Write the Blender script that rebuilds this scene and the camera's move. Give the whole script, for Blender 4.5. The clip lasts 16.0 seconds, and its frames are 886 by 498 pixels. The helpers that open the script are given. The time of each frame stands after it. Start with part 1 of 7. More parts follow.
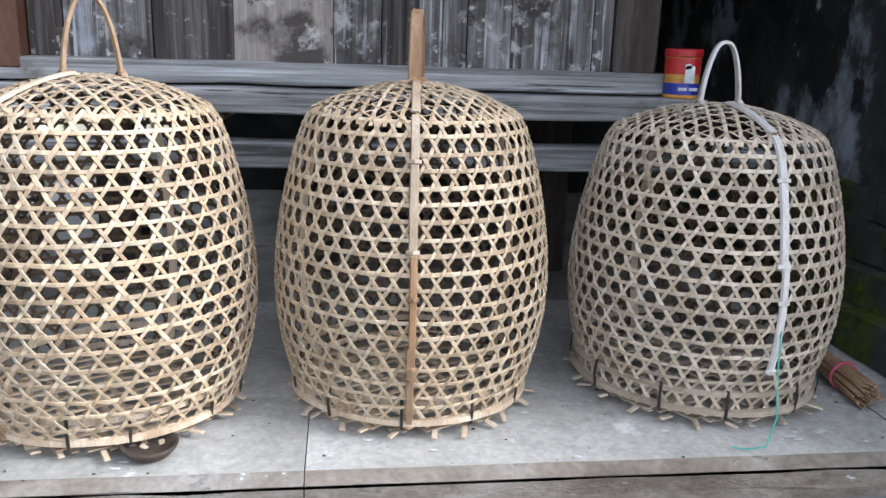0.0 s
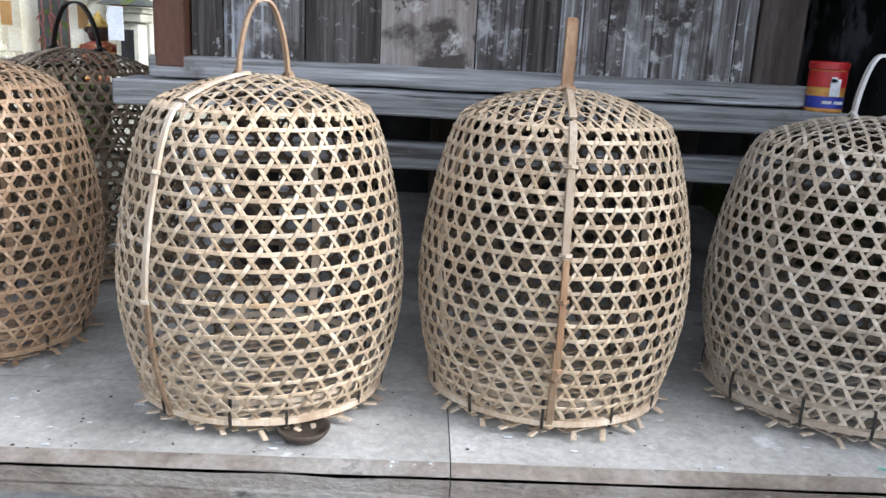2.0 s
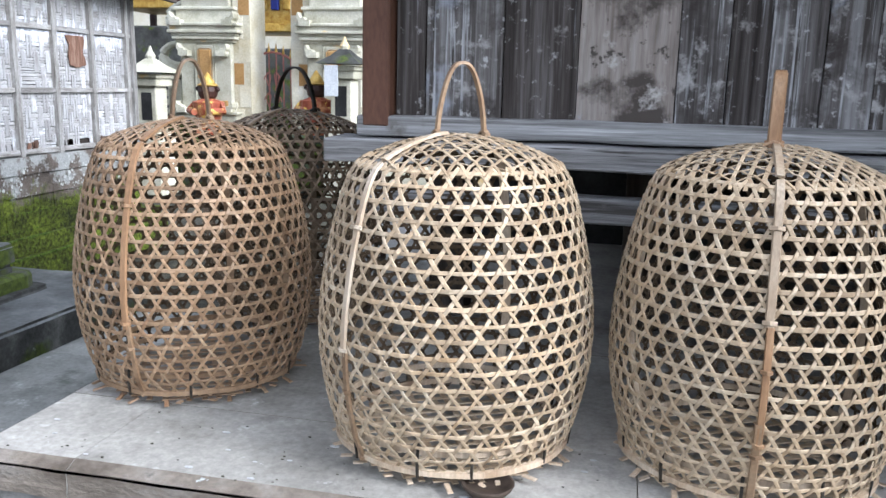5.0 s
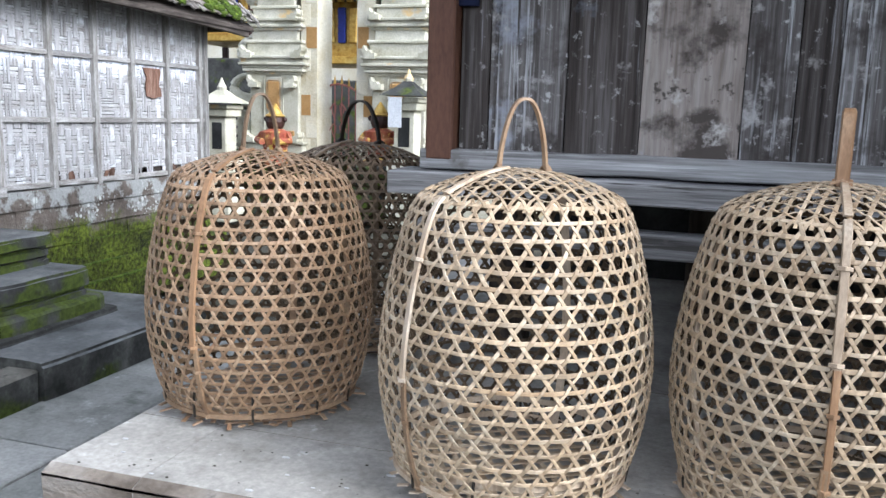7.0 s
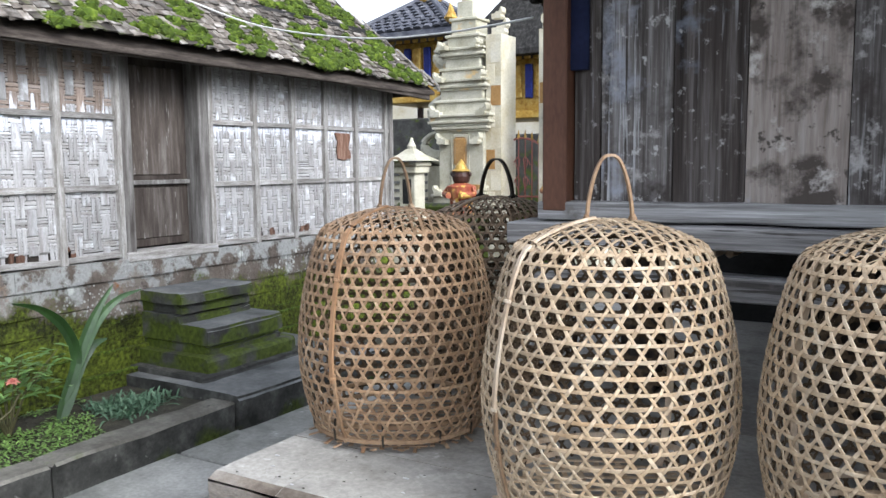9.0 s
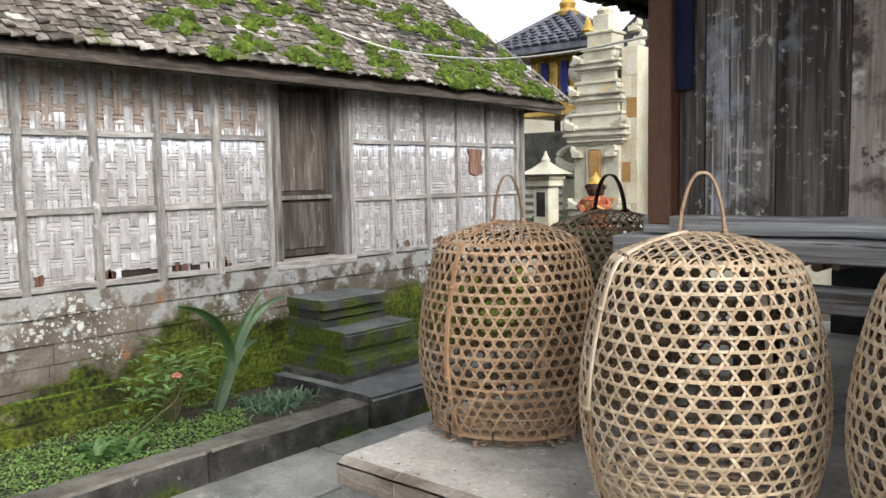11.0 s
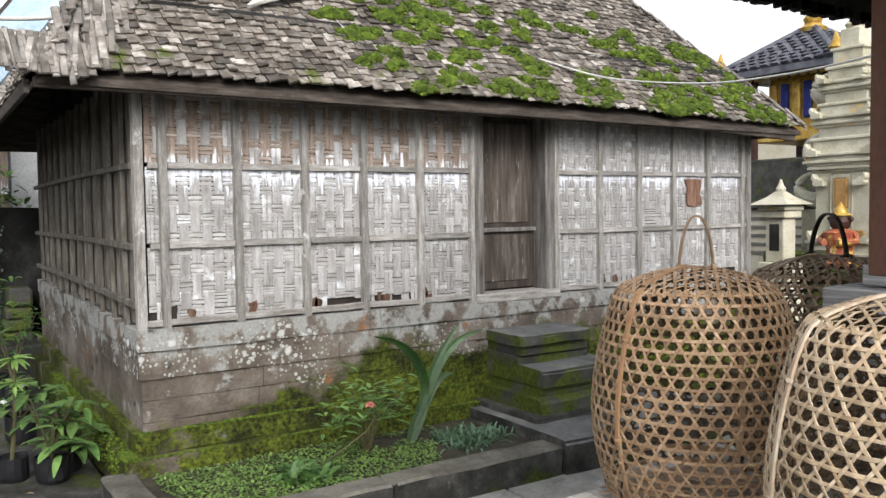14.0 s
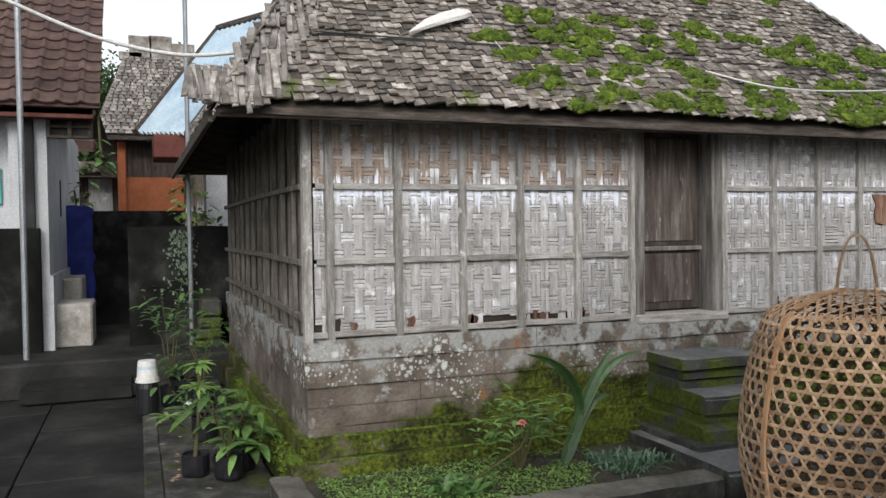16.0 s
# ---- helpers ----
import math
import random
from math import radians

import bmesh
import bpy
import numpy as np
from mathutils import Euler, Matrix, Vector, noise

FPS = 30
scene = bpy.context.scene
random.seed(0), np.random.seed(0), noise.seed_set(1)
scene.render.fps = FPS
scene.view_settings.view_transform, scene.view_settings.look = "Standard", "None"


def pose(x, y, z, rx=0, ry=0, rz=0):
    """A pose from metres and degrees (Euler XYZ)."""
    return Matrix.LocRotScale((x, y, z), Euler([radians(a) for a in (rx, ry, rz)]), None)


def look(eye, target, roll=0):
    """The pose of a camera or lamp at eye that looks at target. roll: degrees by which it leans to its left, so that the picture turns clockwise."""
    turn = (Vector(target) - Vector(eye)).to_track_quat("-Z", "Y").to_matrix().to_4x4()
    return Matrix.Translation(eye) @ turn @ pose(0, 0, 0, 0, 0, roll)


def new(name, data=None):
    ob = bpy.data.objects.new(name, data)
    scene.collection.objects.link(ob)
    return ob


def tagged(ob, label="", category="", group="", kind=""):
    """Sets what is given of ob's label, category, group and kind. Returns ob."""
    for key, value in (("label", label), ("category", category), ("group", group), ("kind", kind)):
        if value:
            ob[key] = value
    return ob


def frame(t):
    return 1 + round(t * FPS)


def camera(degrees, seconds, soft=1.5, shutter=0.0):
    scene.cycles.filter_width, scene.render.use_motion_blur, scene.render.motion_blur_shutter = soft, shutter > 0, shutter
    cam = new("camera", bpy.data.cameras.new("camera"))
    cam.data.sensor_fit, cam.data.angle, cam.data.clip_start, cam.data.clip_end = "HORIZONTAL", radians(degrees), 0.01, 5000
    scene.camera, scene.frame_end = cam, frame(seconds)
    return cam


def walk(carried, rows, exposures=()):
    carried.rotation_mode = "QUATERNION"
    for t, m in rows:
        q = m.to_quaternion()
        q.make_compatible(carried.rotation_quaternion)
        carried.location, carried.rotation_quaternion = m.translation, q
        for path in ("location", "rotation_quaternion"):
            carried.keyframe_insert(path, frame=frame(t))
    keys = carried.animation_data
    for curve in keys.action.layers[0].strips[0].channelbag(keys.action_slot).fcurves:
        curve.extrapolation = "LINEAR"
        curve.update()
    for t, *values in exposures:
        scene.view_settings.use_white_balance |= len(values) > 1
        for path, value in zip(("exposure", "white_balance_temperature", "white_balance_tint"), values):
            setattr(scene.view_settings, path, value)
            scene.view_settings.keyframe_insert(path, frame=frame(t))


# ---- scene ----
cam = camera(57.6, 16.0)
PATH = [
    (0, (-0.148, -1.532, 0.71), (0.103, 0.388, 0.209), 1.9),
    (0.5, (-0.179, -1.548, 0.711), (0.027, 0.377, 0.209), 1.7),
    (1, (-0.205, -1.549, 0.709), (-0.016, 0.378, 0.21), 2.2),
    (1.5, (-0.243, -1.554, 0.706), (-0.09, 0.378, 0.211), 2.6),
    (2, (-0.279, -1.56, 0.705), (-0.221, 0.377, 0.212), 2.9),
    (2.5, (-0.316, -1.563, 0.702), (-0.342, 0.375, 0.21), 2.8),
    (3, (-0.309, -1.56, 0.706), (-0.414, 0.376, 0.215), 2.7),
    (3.5, (-0.285, -1.552, 0.716), (-0.523, 0.383, 0.271), 2.6),
    (4, (-0.275, -1.557, 0.725), (-0.585, 0.377, 0.32), 2.0),
    (4.5, (-0.271, -1.565, 0.722), (-0.641, 0.36, 0.325), 1.9),
    (4.7, (-0.272, -1.553, 0.724), (-0.663, 0.366, 0.321), 1.6),
    (6.8, (-0.284, -1.576, 0.727), (-0.844, 0.315, 0.393), 2.0),
    (7, (-0.272, -1.571, 0.733), (-0.841, 0.318, 0.404), 1.7),
    (7.5, (-0.2, -1.573, 0.734), (-0.914, 0.274, 0.453), 1.6),
    (8, (-0.124, -1.574, 0.746), (-0.989, 0.211, 0.49), 1.1),
    (8.2, (-0.09, -1.578, 0.75), (-1.007, 0.184, 0.515), 0.6),
    (10.3, (0.084, -1.804, 0.756), (-1.042, -0.165, 0.544), -1.0),
    (10.5, (0.108, -1.802, 0.76), (-1.056, -0.188, 0.556), -1.2),
    (11, (0.165, -1.765, 0.766), (-1.141, -0.26, 0.591), -1.1),
    (11.5, (0.24, -1.709, 0.764), (-1.227, -0.36, 0.601), -0.5),
    (12, (0.253, -1.668, 0.766), (-1.269, -0.387, 0.553), -0.6),
    (12.5, (0.187, -1.64, 0.774), (-1.304, -0.325, 0.555), -0.1),
    (13, (0.14, -1.635, 0.78), (-1.386, -0.354, 0.606), -0.5),
    (13.5, (0.137, -1.599, 0.791), (-1.476, -0.427, 0.645), -1.1),
    (14, (0.162, -1.541, 0.799), (-1.514, -0.454, 0.699), -0.8),
    (14.5, (0.192, -1.503, 0.804), (-1.533, -0.492, 0.77), -0.2),
    (15, (0.201, -1.501, 0.802), (-1.569, -0.569, 0.795), -0.5),
    (15.5, (0.217, -1.492, 0.8), (-1.601, -0.659, 0.784), -0.6),
    (16, (0.227, -1.463, 0.8), (-1.643, -0.756, 0.75), -0.8),
]
walk(cam, [(t, look(eye, target, roll)) for t, eye, target, roll in PATH], [(0, 1.44, 5750, 10), (4, 1.28, 5700, 10), (8, 1.14, 5750, 10), (10.5, 0.88, 6450, 10), (13, 0.86, 6600, 10), (16, 0.3, 6500, 10)])

# ---- world, sun, exposure ----
world = bpy.data.worlds.new("sky")
scene.world = world
world.use_nodes = True
wn = world.node_tree.nodes
sky = wn.new("ShaderNodeTexSky")
sky.sky_type, sky.sun_disc = "NISHITA", False
sky.sun_elevation, sky.sun_rotation = radians(48), radians(108)
sky.air_density, sky.dust_density, sky.ozone_density = 1.0, 2.0, 1.0
veil = wn.new("ShaderNodeHueSaturation")
veil.inputs["Saturation"].default_value, veil.inputs["Value"].default_value = 0.25, 1.3
world.node_tree.links.new(sky.outputs[0], veil.inputs["Color"])
world.node_tree.links.new(veil.outputs[0], wn["Background"].inputs[0])
wn["Background"].inputs[1].default_value = 0.15
sun = new("sun", bpy.data.lights.new("sun", "SUN"))
sun.data.energy, sun.data.angle, sun.data.color = 1.9, radians(25), (1.0, 0.96, 0.9)
sun.matrix_world = look((9, -3, 7.0), (-1.5, 0.5, 0))


# ---- materials ----
def mat(name, colors, scale=8.0, stretch=(1, 1, 1), rough=0.8, bump=0.3, grain=60.0, vary=0.12, island=False,
        metal=0.0, spots=None, moss=None, band=None, depth=0.004, spec=0.3):
    """colors: dark to light over a large noise; spots: (colour, scale, threshold[, softness, round]); band: (colour, scale, height, half width); moss: (colour, scale, threshold, low z, high z)."""
    m = bpy.data.materials.new(name)
    m.use_nodes = True
    nt = m.node_tree
    N, L = nt.nodes, nt.links.new
    bsdf = N["Principled BSDF"]
    bsdf.inputs["Metallic"].default_value = metal
    bsdf.inputs["Specular IOR Level"].default_value = spec
    tc = N.new("ShaderNodeTexCoord")
    info = N.new("ShaderNodeObjectInfo")
    geo = N.new("ShaderNodeNewGeometry")
    rnd = geo.outputs["Random Per Island"] if island else info.outputs["Random"]
    mp = N.new("ShaderNodeMapping")
    mp.inputs["Scale"].default_value = stretch
    off = N.new("ShaderNodeVectorMath")
    off.operation = "SCALE"
    comb = N.new("ShaderNodeCombineXYZ")
    for k in range(3):
        L(rnd, comb.inputs[k])
    L(comb.outputs[0], off.inputs[0])
    off.inputs["Scale"].default_value = 37.0
    add = N.new("ShaderNodeVectorMath")
    L(tc.outputs["Object"], add.inputs[0])
    L(off.outputs[0], add.inputs[1])
    L(add.outputs[0], mp.inputs["Vector"])

    def tex(sc, detail=5.0, plain=False):
        t = N.new("ShaderNodeTexNoise")
        t.inputs["Scale"].default_value, t.inputs["Detail"].default_value = sc, detail
        t.inputs["Roughness"].default_value = 0.65
        L((add if plain else mp).outputs[0], t.inputs["Vector"])
        return t.outputs["Fac"]

    def ramp(fac, stops):
        r = N.new("ShaderNodeValToRGB")
        els = r.color_ramp.elements
        while len(els) < len(stops):
            els.new(0.5)
        for e, (p, c) in zip(els, stops):
            e.position, e.color = p, (*c, 1)
        L(fac, r.inputs[0])
        return r.outputs[0]

    def mix(fac, a, b, kind="MIX"):
        x = N.new("ShaderNodeMix")
        x.data_type, x.blend_type = "RGBA", kind
        if isinstance(fac, float):
            x.inputs[0].default_value = fac
        else:
            L(fac, x.inputs[0])
        L(a, x.inputs[6])
        if isinstance(b, tuple):
            x.inputs[7].default_value = (*b, 1)
        else:
            L(b, x.inputs[7])
        return x.outputs[2]

    n = len(colors)
    big = tex(scale)
    col = ramp(big, [(0.3 + 0.4 * i / max(1, n - 1), c) for i, c in enumerate(colors)])
    fine = tex(grain, 3.0)
    col = mix(0.55, col, ramp(fine, [(0.3, (0.45, 0.45, 0.45)), (0.7, (1.0, 1.0, 1.0))]), "MULTIPLY")
    tint = ramp(rnd, [(0.0, (1 - vary * 2,) * 3), (1.0, (1.0, 1.0, 1.0))])
    col = mix(1.0, col, tint, "MULTIPLY")
    if spots:
        for c, sc, th, *more in spots:
            soft, plain = (more + [False])[:2] if more else (0.06, False)
            f = ramp(tex(sc, 6.0, plain), [(th, (0, 0, 0)), (min(1.0, th + soft), (1, 1, 1))])
            col = mix(f, col, c)
    if band:
        c, sc, zc, hw = band
        sep = N.new("ShaderNodeSeparateXYZ")
        L(geo.outputs["Position"], sep.inputs[0])
        off_z = N.new("ShaderNodeMath")
        off_z.operation = "SUBTRACT"
        L(sep.outputs["Z"], off_z.inputs[0])
        off_z.inputs[1].default_value = zc
        away = N.new("ShaderNodeMath")
        away.operation = "ABSOLUTE"
        L(off_z.outputs[0], away.inputs[0])
        mr = N.new("ShaderNodeMapRange")
        mr.inputs["From Min"].default_value, mr.inputs["From Max"].default_value = 0.0, hw
        mr.inputs["To Min"].default_value, mr.inputs["To Max"].default_value = 0.12, -0.25
        L(away.outputs[0], mr.inputs["Value"])
        sm = N.new("ShaderNodeMath")
        L(tex(sc, 6.0), sm.inputs[0])
        L(mr.outputs[0], sm.inputs[1])
        col = mix(ramp(sm.outputs[0], [(0.52, (0, 0, 0)), (0.64, (1, 1, 1))]), col, c)
    if moss:
        c, sc, th, lo, hi = moss
        t = N.new("ShaderNodeTexNoise")
        t.inputs["Scale"].default_value, t.inputs["Detail"].default_value = sc, 7.0
        L(geo.outputs["Position"], t.inputs["Vector"])
        sep = N.new("ShaderNodeSeparateXYZ")
        L(geo.outputs["Position"], sep.inputs[0])
        mr = N.new("ShaderNodeMapRange")
        mr.inputs["From Min"].default_value, mr.inputs["From Max"].default_value = lo, hi
        mr.inputs["To Min"].default_value, mr.inputs["To Max"].default_value = 0.3, -0.3
        L(sep.outputs["Z"], mr.inputs["Value"])
        sm = N.new("ShaderNodeMath")
        L(t.outputs["Fac"], sm.inputs[0])
        L(mr.outputs[0], sm.inputs[1])
        f = ramp(sm.outputs[0], [(th, (0, 0, 0)), (min(1.0, th + 0.12), (1, 1, 1))])
        t2 = N.new("ShaderNodeTexNoise")
        t2.inputs["Scale"].default_value, t2.inputs["Detail"].default_value = 40.0, 4.0
        L(geo.outputs["Position"], t2.inputs["Vector"])
        mc = ramp(t2.outputs["Fac"], [(0.3, tuple(0.35 * v for v in c)), (0.7, c)])
        col = mix(f, col, mc)
    L(col, bsdf.inputs["Base Color"])
    rr = ramp(big, [(0.3, (min(1, rough + 0.08),) * 3), (0.7, (max(0.05, rough - 0.08),) * 3)])
    L(rr, bsdf.inputs["Roughness"])
    if bump:
        b = N.new("ShaderNodeBump")
        b.inputs["Strength"].default_value, b.inputs["Distance"].default_value = bump, depth
        hsum = N.new("ShaderNodeMath")
        L(big, hsum.inputs[0])
        L(fine, hsum.inputs[1])
        L(hsum.outputs[0], b.inputs["Height"])
        L(b.outputs[0], bsdf.inputs["Normal"])
    return m


M_BAMBOO = mat("split bamboo", [(0.4, 0.27, 0.15), (0.61, 0.46, 0.3), (0.74, 0.61, 0.44)], 6, (1, 1, 1), 0.45, 0.15, 90, 0.18, spec=0.45,
               spots=[((0.3, 0.18, 0.09), 11.0, 0.66, 0.15, True)])
M_BAMBOO_BROWN = mat("aged brown bamboo", [(0.22, 0.125, 0.065), (0.42, 0.27, 0.155), (0.57, 0.41, 0.26)], 6, (1, 1, 1), 0.5, 0.15, 90, 0.2, spec=0.4,
                     spots=[((0.2, 0.1, 0.05), 9.0, 0.62, 0.15, True)])
M_BAMBOO_GREY = mat("weathered grey bamboo", [(0.37, 0.28, 0.185), (0.62, 0.51, 0.38), (0.76, 0.665, 0.545)], 6, (1, 1, 1), 0.6, 0.15, 90, 0.2, spec=0.3,
                    spots=[((0.2, 0.15, 0.1), 9.0, 0.6, 0.15, True), ((0.66, 0.62, 0.56), 5.0, 0.64, 0.1, True)])
M_BAMBOO_DARK = mat("old dark bamboo", [(0.14, 0.09, 0.055), (0.28, 0.195, 0.125), (0.42, 0.31, 0.21)], 6, (1, 1, 1), 0.6, 0.15, 90, 0.2, spec=0.3)
# inner faces: brown pith side, darkened further for the shade inside the cages
M_INNER = mat("shaded inner bamboo", [(0.06, 0.042, 0.026), (0.12, 0.085, 0.055), (0.18, 0.135, 0.09)], 9, (1, 1, 1), 0.8, 0.15, 90, 0.15, spec=0.15)
M_LATH = mat("bamboo lath", [(0.42, 0.29, 0.18), (0.62, 0.48, 0.34), (0.74, 0.63, 0.49)], 5, (3, 3, 0.6), 0.5, 0.2, 70, 0.15)
M_LATH_ORANGE = mat("orange bamboo lath", [(0.26, 0.14, 0.07), (0.4, 0.235, 0.125), (0.52, 0.35, 0.21)], 5, (3, 3, 0.6), 0.5, 0.2, 70, 0.15)
M_LATH_WHITE = mat("bleached bamboo lath", [(0.5, 0.42, 0.34), (0.68, 0.64, 0.6), (0.75, 0.73, 0.7)], 7, (3, 3, 1), 0.6, 0.2, 70, 0.1)
M_BIND = mat("dark binding", [(0.02, 0.017, 0.013), (0.05, 0.04, 0.03)], 20, rough=0.6, bump=0.2)
M_CONC = mat("worn cement paving", [(0.23, 0.218, 0.195), (0.4, 0.383, 0.348), (0.54, 0.518, 0.475)], 3.0, (1, 1, 1), 0.85, 0.5, 70, 0.08,
             spots=[((0.2, 0.19, 0.175), 6.0, 0.6, 0.12), ((0.56, 0.55, 0.53), 11.0, 0.63, 0.1), ((0.15, 0.14, 0.125), 2.4, 0.63, 0.14), ((0.1, 0.092, 0.08), 30.0, 0.71, 0.03), ((0.66, 0.65, 0.63), 34.0, 0.72, 0.03)])
M_CAPEDGE = mat("stained stone edge", [(0.1, 0.08, 0.062), (0.23, 0.195, 0.16), (0.38, 0.355, 0.32)], 4.0, (1, 1, 2), 0.9, 0.7, 60, 0.1,
                spots=[((0.09, 0.06, 0.04), 3.2, 0.58, 0.12), ((0.045, 0.04, 0.035), 8.0, 0.62, 0.08), ((0.46, 0.5, 0.49), 14.0, 0.69, 0.04)])
M_STONE = mat("grey paras stone", [(0.1, 0.1, 0.095), (0.2, 0.195, 0.185), (0.3, 0.29, 0.275)], 4.0, (1, 1, 1), 0.92, 0.7, 50, 0.15,
              spots=[((0.045, 0.043, 0.04), 6.0, 0.62)])
M_SLAB = mat("damp paving stone", [(0.15, 0.155, 0.138), (0.33, 0.33, 0.305), (0.48, 0.475, 0.445)], 2.2, (1, 1, 1), 0.6, 0.4, 55, 0.15,
             spots=[((0.08, 0.085, 0.07), 4.0, 0.6, 0.12), ((0.42, 0.42, 0.4), 9.0, 0.62, 0.1)])
M_DARKSLAB = mat("very dark paving", [(0.012, 0.012, 0.012), (0.026, 0.026, 0.025), (0.05, 0.05, 0.047)], 2.0, (1, 1, 1), 0.75, 0.4, 50, 0.15, spec=0.1)
M_EARTH = mat("dark soil", [(0.03, 0.028, 0.02), (0.06, 0.055, 0.04), (0.1, 0.09, 0.06)], 6.0, rough=0.95, bump=0.8, depth=0.02)
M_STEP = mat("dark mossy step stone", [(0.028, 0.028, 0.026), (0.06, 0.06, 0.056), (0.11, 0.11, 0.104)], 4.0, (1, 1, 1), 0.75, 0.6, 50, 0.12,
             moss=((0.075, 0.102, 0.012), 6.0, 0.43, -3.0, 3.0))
M_KERB = mat("dark kerb stone", [(0.018, 0.018, 0.016), (0.05, 0.05, 0.046), (0.13, 0.13, 0.118)], 5.0, (1, 1, 1), 0.85, 0.7, 50, 0.12,
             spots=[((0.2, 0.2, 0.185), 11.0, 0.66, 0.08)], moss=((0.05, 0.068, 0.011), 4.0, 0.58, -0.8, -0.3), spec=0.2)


def plinth_mat(name, moss_bias):
    """Flaking limewash over brown stone, round white lichen, orange stains and moss low down and away from the corner."""
    m = bpy.data.materials.new(name)
    m.use_nodes = True
    N, L = m.node_tree.nodes, m.node_tree.links.new
    bsdf = N["Principled BSDF"]
    bsdf.inputs["Specular IOR Level"].default_value = 0.2
    bsdf.inputs["Roughness"].default_value = 0.92
    geo = N.new("ShaderNodeNewGeometry")
    sep = N.new("ShaderNodeSeparateXYZ")
    L(geo.outputs["Position"], sep.inputs[0])

    def tex(sc, detail=7.0):
        t = N.new("ShaderNodeTexNoise")
        t.inputs["Scale"].default_value, t.inputs["Detail"].default_value, t.inputs["Roughness"].default_value = sc, detail, 0.65
        L(geo.outputs["Position"], t.inputs["Vector"])
        return t.outputs["Fac"]

    def calc(op, p, q):
        x = N.new("ShaderNodeMath")
        x.operation = op
        for k, val in enumerate((p, q)):
            if isinstance(val, float):
                x.inputs[k].default_value = val
            else:
                L(val, x.inputs[k])
        return x.outputs[0]

    def span(v, lo, hi, to_lo, to_hi):
        x = N.new("ShaderNodeMapRange")
        for k, val in zip(("From Min", "From Max", "To Min", "To Max"), (lo, hi, to_lo, to_hi)):
            x.inputs[k].default_value = val
        L(v, x.inputs["Value"])
        return x.outputs[0]

    def ramp(fac, stops):
        r = N.new("ShaderNodeValToRGB")
        els = r.color_ramp.elements
        while len(els) < len(stops):
            els.new(0.5)
        for e, (p, c) in zip(els, stops):
            e.position, e.color = p, (*c, 1)
        L(fac, r.inputs[0])
        return r.outputs[0]

    def mix(fac, p, q, kind="MIX"):
        x = N.new("ShaderNodeMix")
        x.data_type, x.blend_type = "RGBA", kind
        L(fac, x.inputs[0]) if not isinstance(fac, float) else None
        if isinstance(fac, float):
            x.inputs[0].default_value = fac
        L(p, x.inputs[6])
        if isinstance(q, tuple):
            x.inputs[7].default_value = (*q, 1)
        else:
            L(q, x.inputs[7])
        return x.outputs[2]

    col = ramp(tex(2.6), [(0.3, (0.06, 0.048, 0.04)), (0.5, (0.15, 0.125, 0.105)), (0.7, (0.27, 0.245, 0.22))])
    wash = calc("ADD", tex(6.0, 10.0), span(sep.outputs["Z"], -0.1, 0.2, -0.12, 0.06))
    col = mix(ramp(wash, [(0.48, (0, 0, 0)), (0.55, (1, 1, 1))]), col, (0.32, 0.325, 0.315))
    col = mix(ramp(tex(3.1), [(0.63, (0, 0, 0)), (0.7, (1, 1, 1))]), col, (0.26, 0.115, 0.045))
    col = mix(ramp(tex(7.0, 9.0), [(0.6, (0, 0, 0)), (0.68, (1, 1, 1))]), col, (0.055, 0.046, 0.04))
    for sc, reach, gate, c in ((42.0, 0.33, 0.54, (0.4, 0.41, 0.39)), (22.0, 0.3, 0.58, (0.5, 0.51, 0.49)), (10.0, 0.24, 0.585, (0.55, 0.56, 0.54))):
        vor = N.new("ShaderNodeTexVoronoi")
        vor.inputs["Scale"].default_value = sc
        L(geo.outputs["Position"], vor.inputs["Vector"])
        d = calc("ADD", vor.outputs["Distance"], calc("MULTIPLY", calc("SUBTRACT", tex(30.0, 6.0), 0.5), 0.6))
        where = calc("ADD", tex(2.3, 3.0), span(calc("ABSOLUTE", calc("SUBTRACT", sep.outputs["Z"], 0.02), 0.0), 0.05, 0.32, 0.05, -0.2))
        mask = calc("MULTIPLY", ramp(d, [(reach - 0.08, (1, 1, 1)), (reach, (0, 0, 0))]), ramp(where, [(gate - 0.02, (0, 0, 0)), (gate + 0.02, (1, 1, 1))]))
        col = mix(mask, col, c)
    fuzz = tex(45.0, 4.0)
    low = calc("ADD", span(sep.outputs["Z"], -0.32, 0.1, 0.2 + moss_bias, -0.26 + moss_bias), span(sep.outputs["Y"], -0.5, 0.6, -0.2, 0.11))
    grow = calc("ADD", calc("ADD", tex(3.4, 9.0), calc("MULTIPLY", calc("SUBTRACT", fuzz, 0.5), 0.2)), low)
    col = mix(ramp(grow, [(0.46, (0, 0, 0)), (0.58, (1, 1, 1))]), col, ramp(calc("MULTIPLY", fuzz, tex(2.9, 5.0)), [(0.17, (0.014, 0.016, 0.005)), (0.25, (0.055, 0.069, 0.009)), (0.37, (0.13, 0.165, 0.018))]))
    col = mix(0.5, col, ramp(tex(60.0, 3.0), [(0.3, (0.5, 0.5, 0.5)), (0.7, (1.0, 1.0, 1.0))]), "MULTIPLY")
    L(col, bsdf.inputs["Base Color"])
    b = N.new("ShaderNodeBump")
    b.inputs["Strength"].default_value, b.inputs["Distance"].default_value = 0.9, 0.016
    L(calc("ADD", tex(14.0, 9.0), fuzz), b.inputs["Height"])
    L(b.outputs[0], bsdf.inputs["Normal"])
    return m


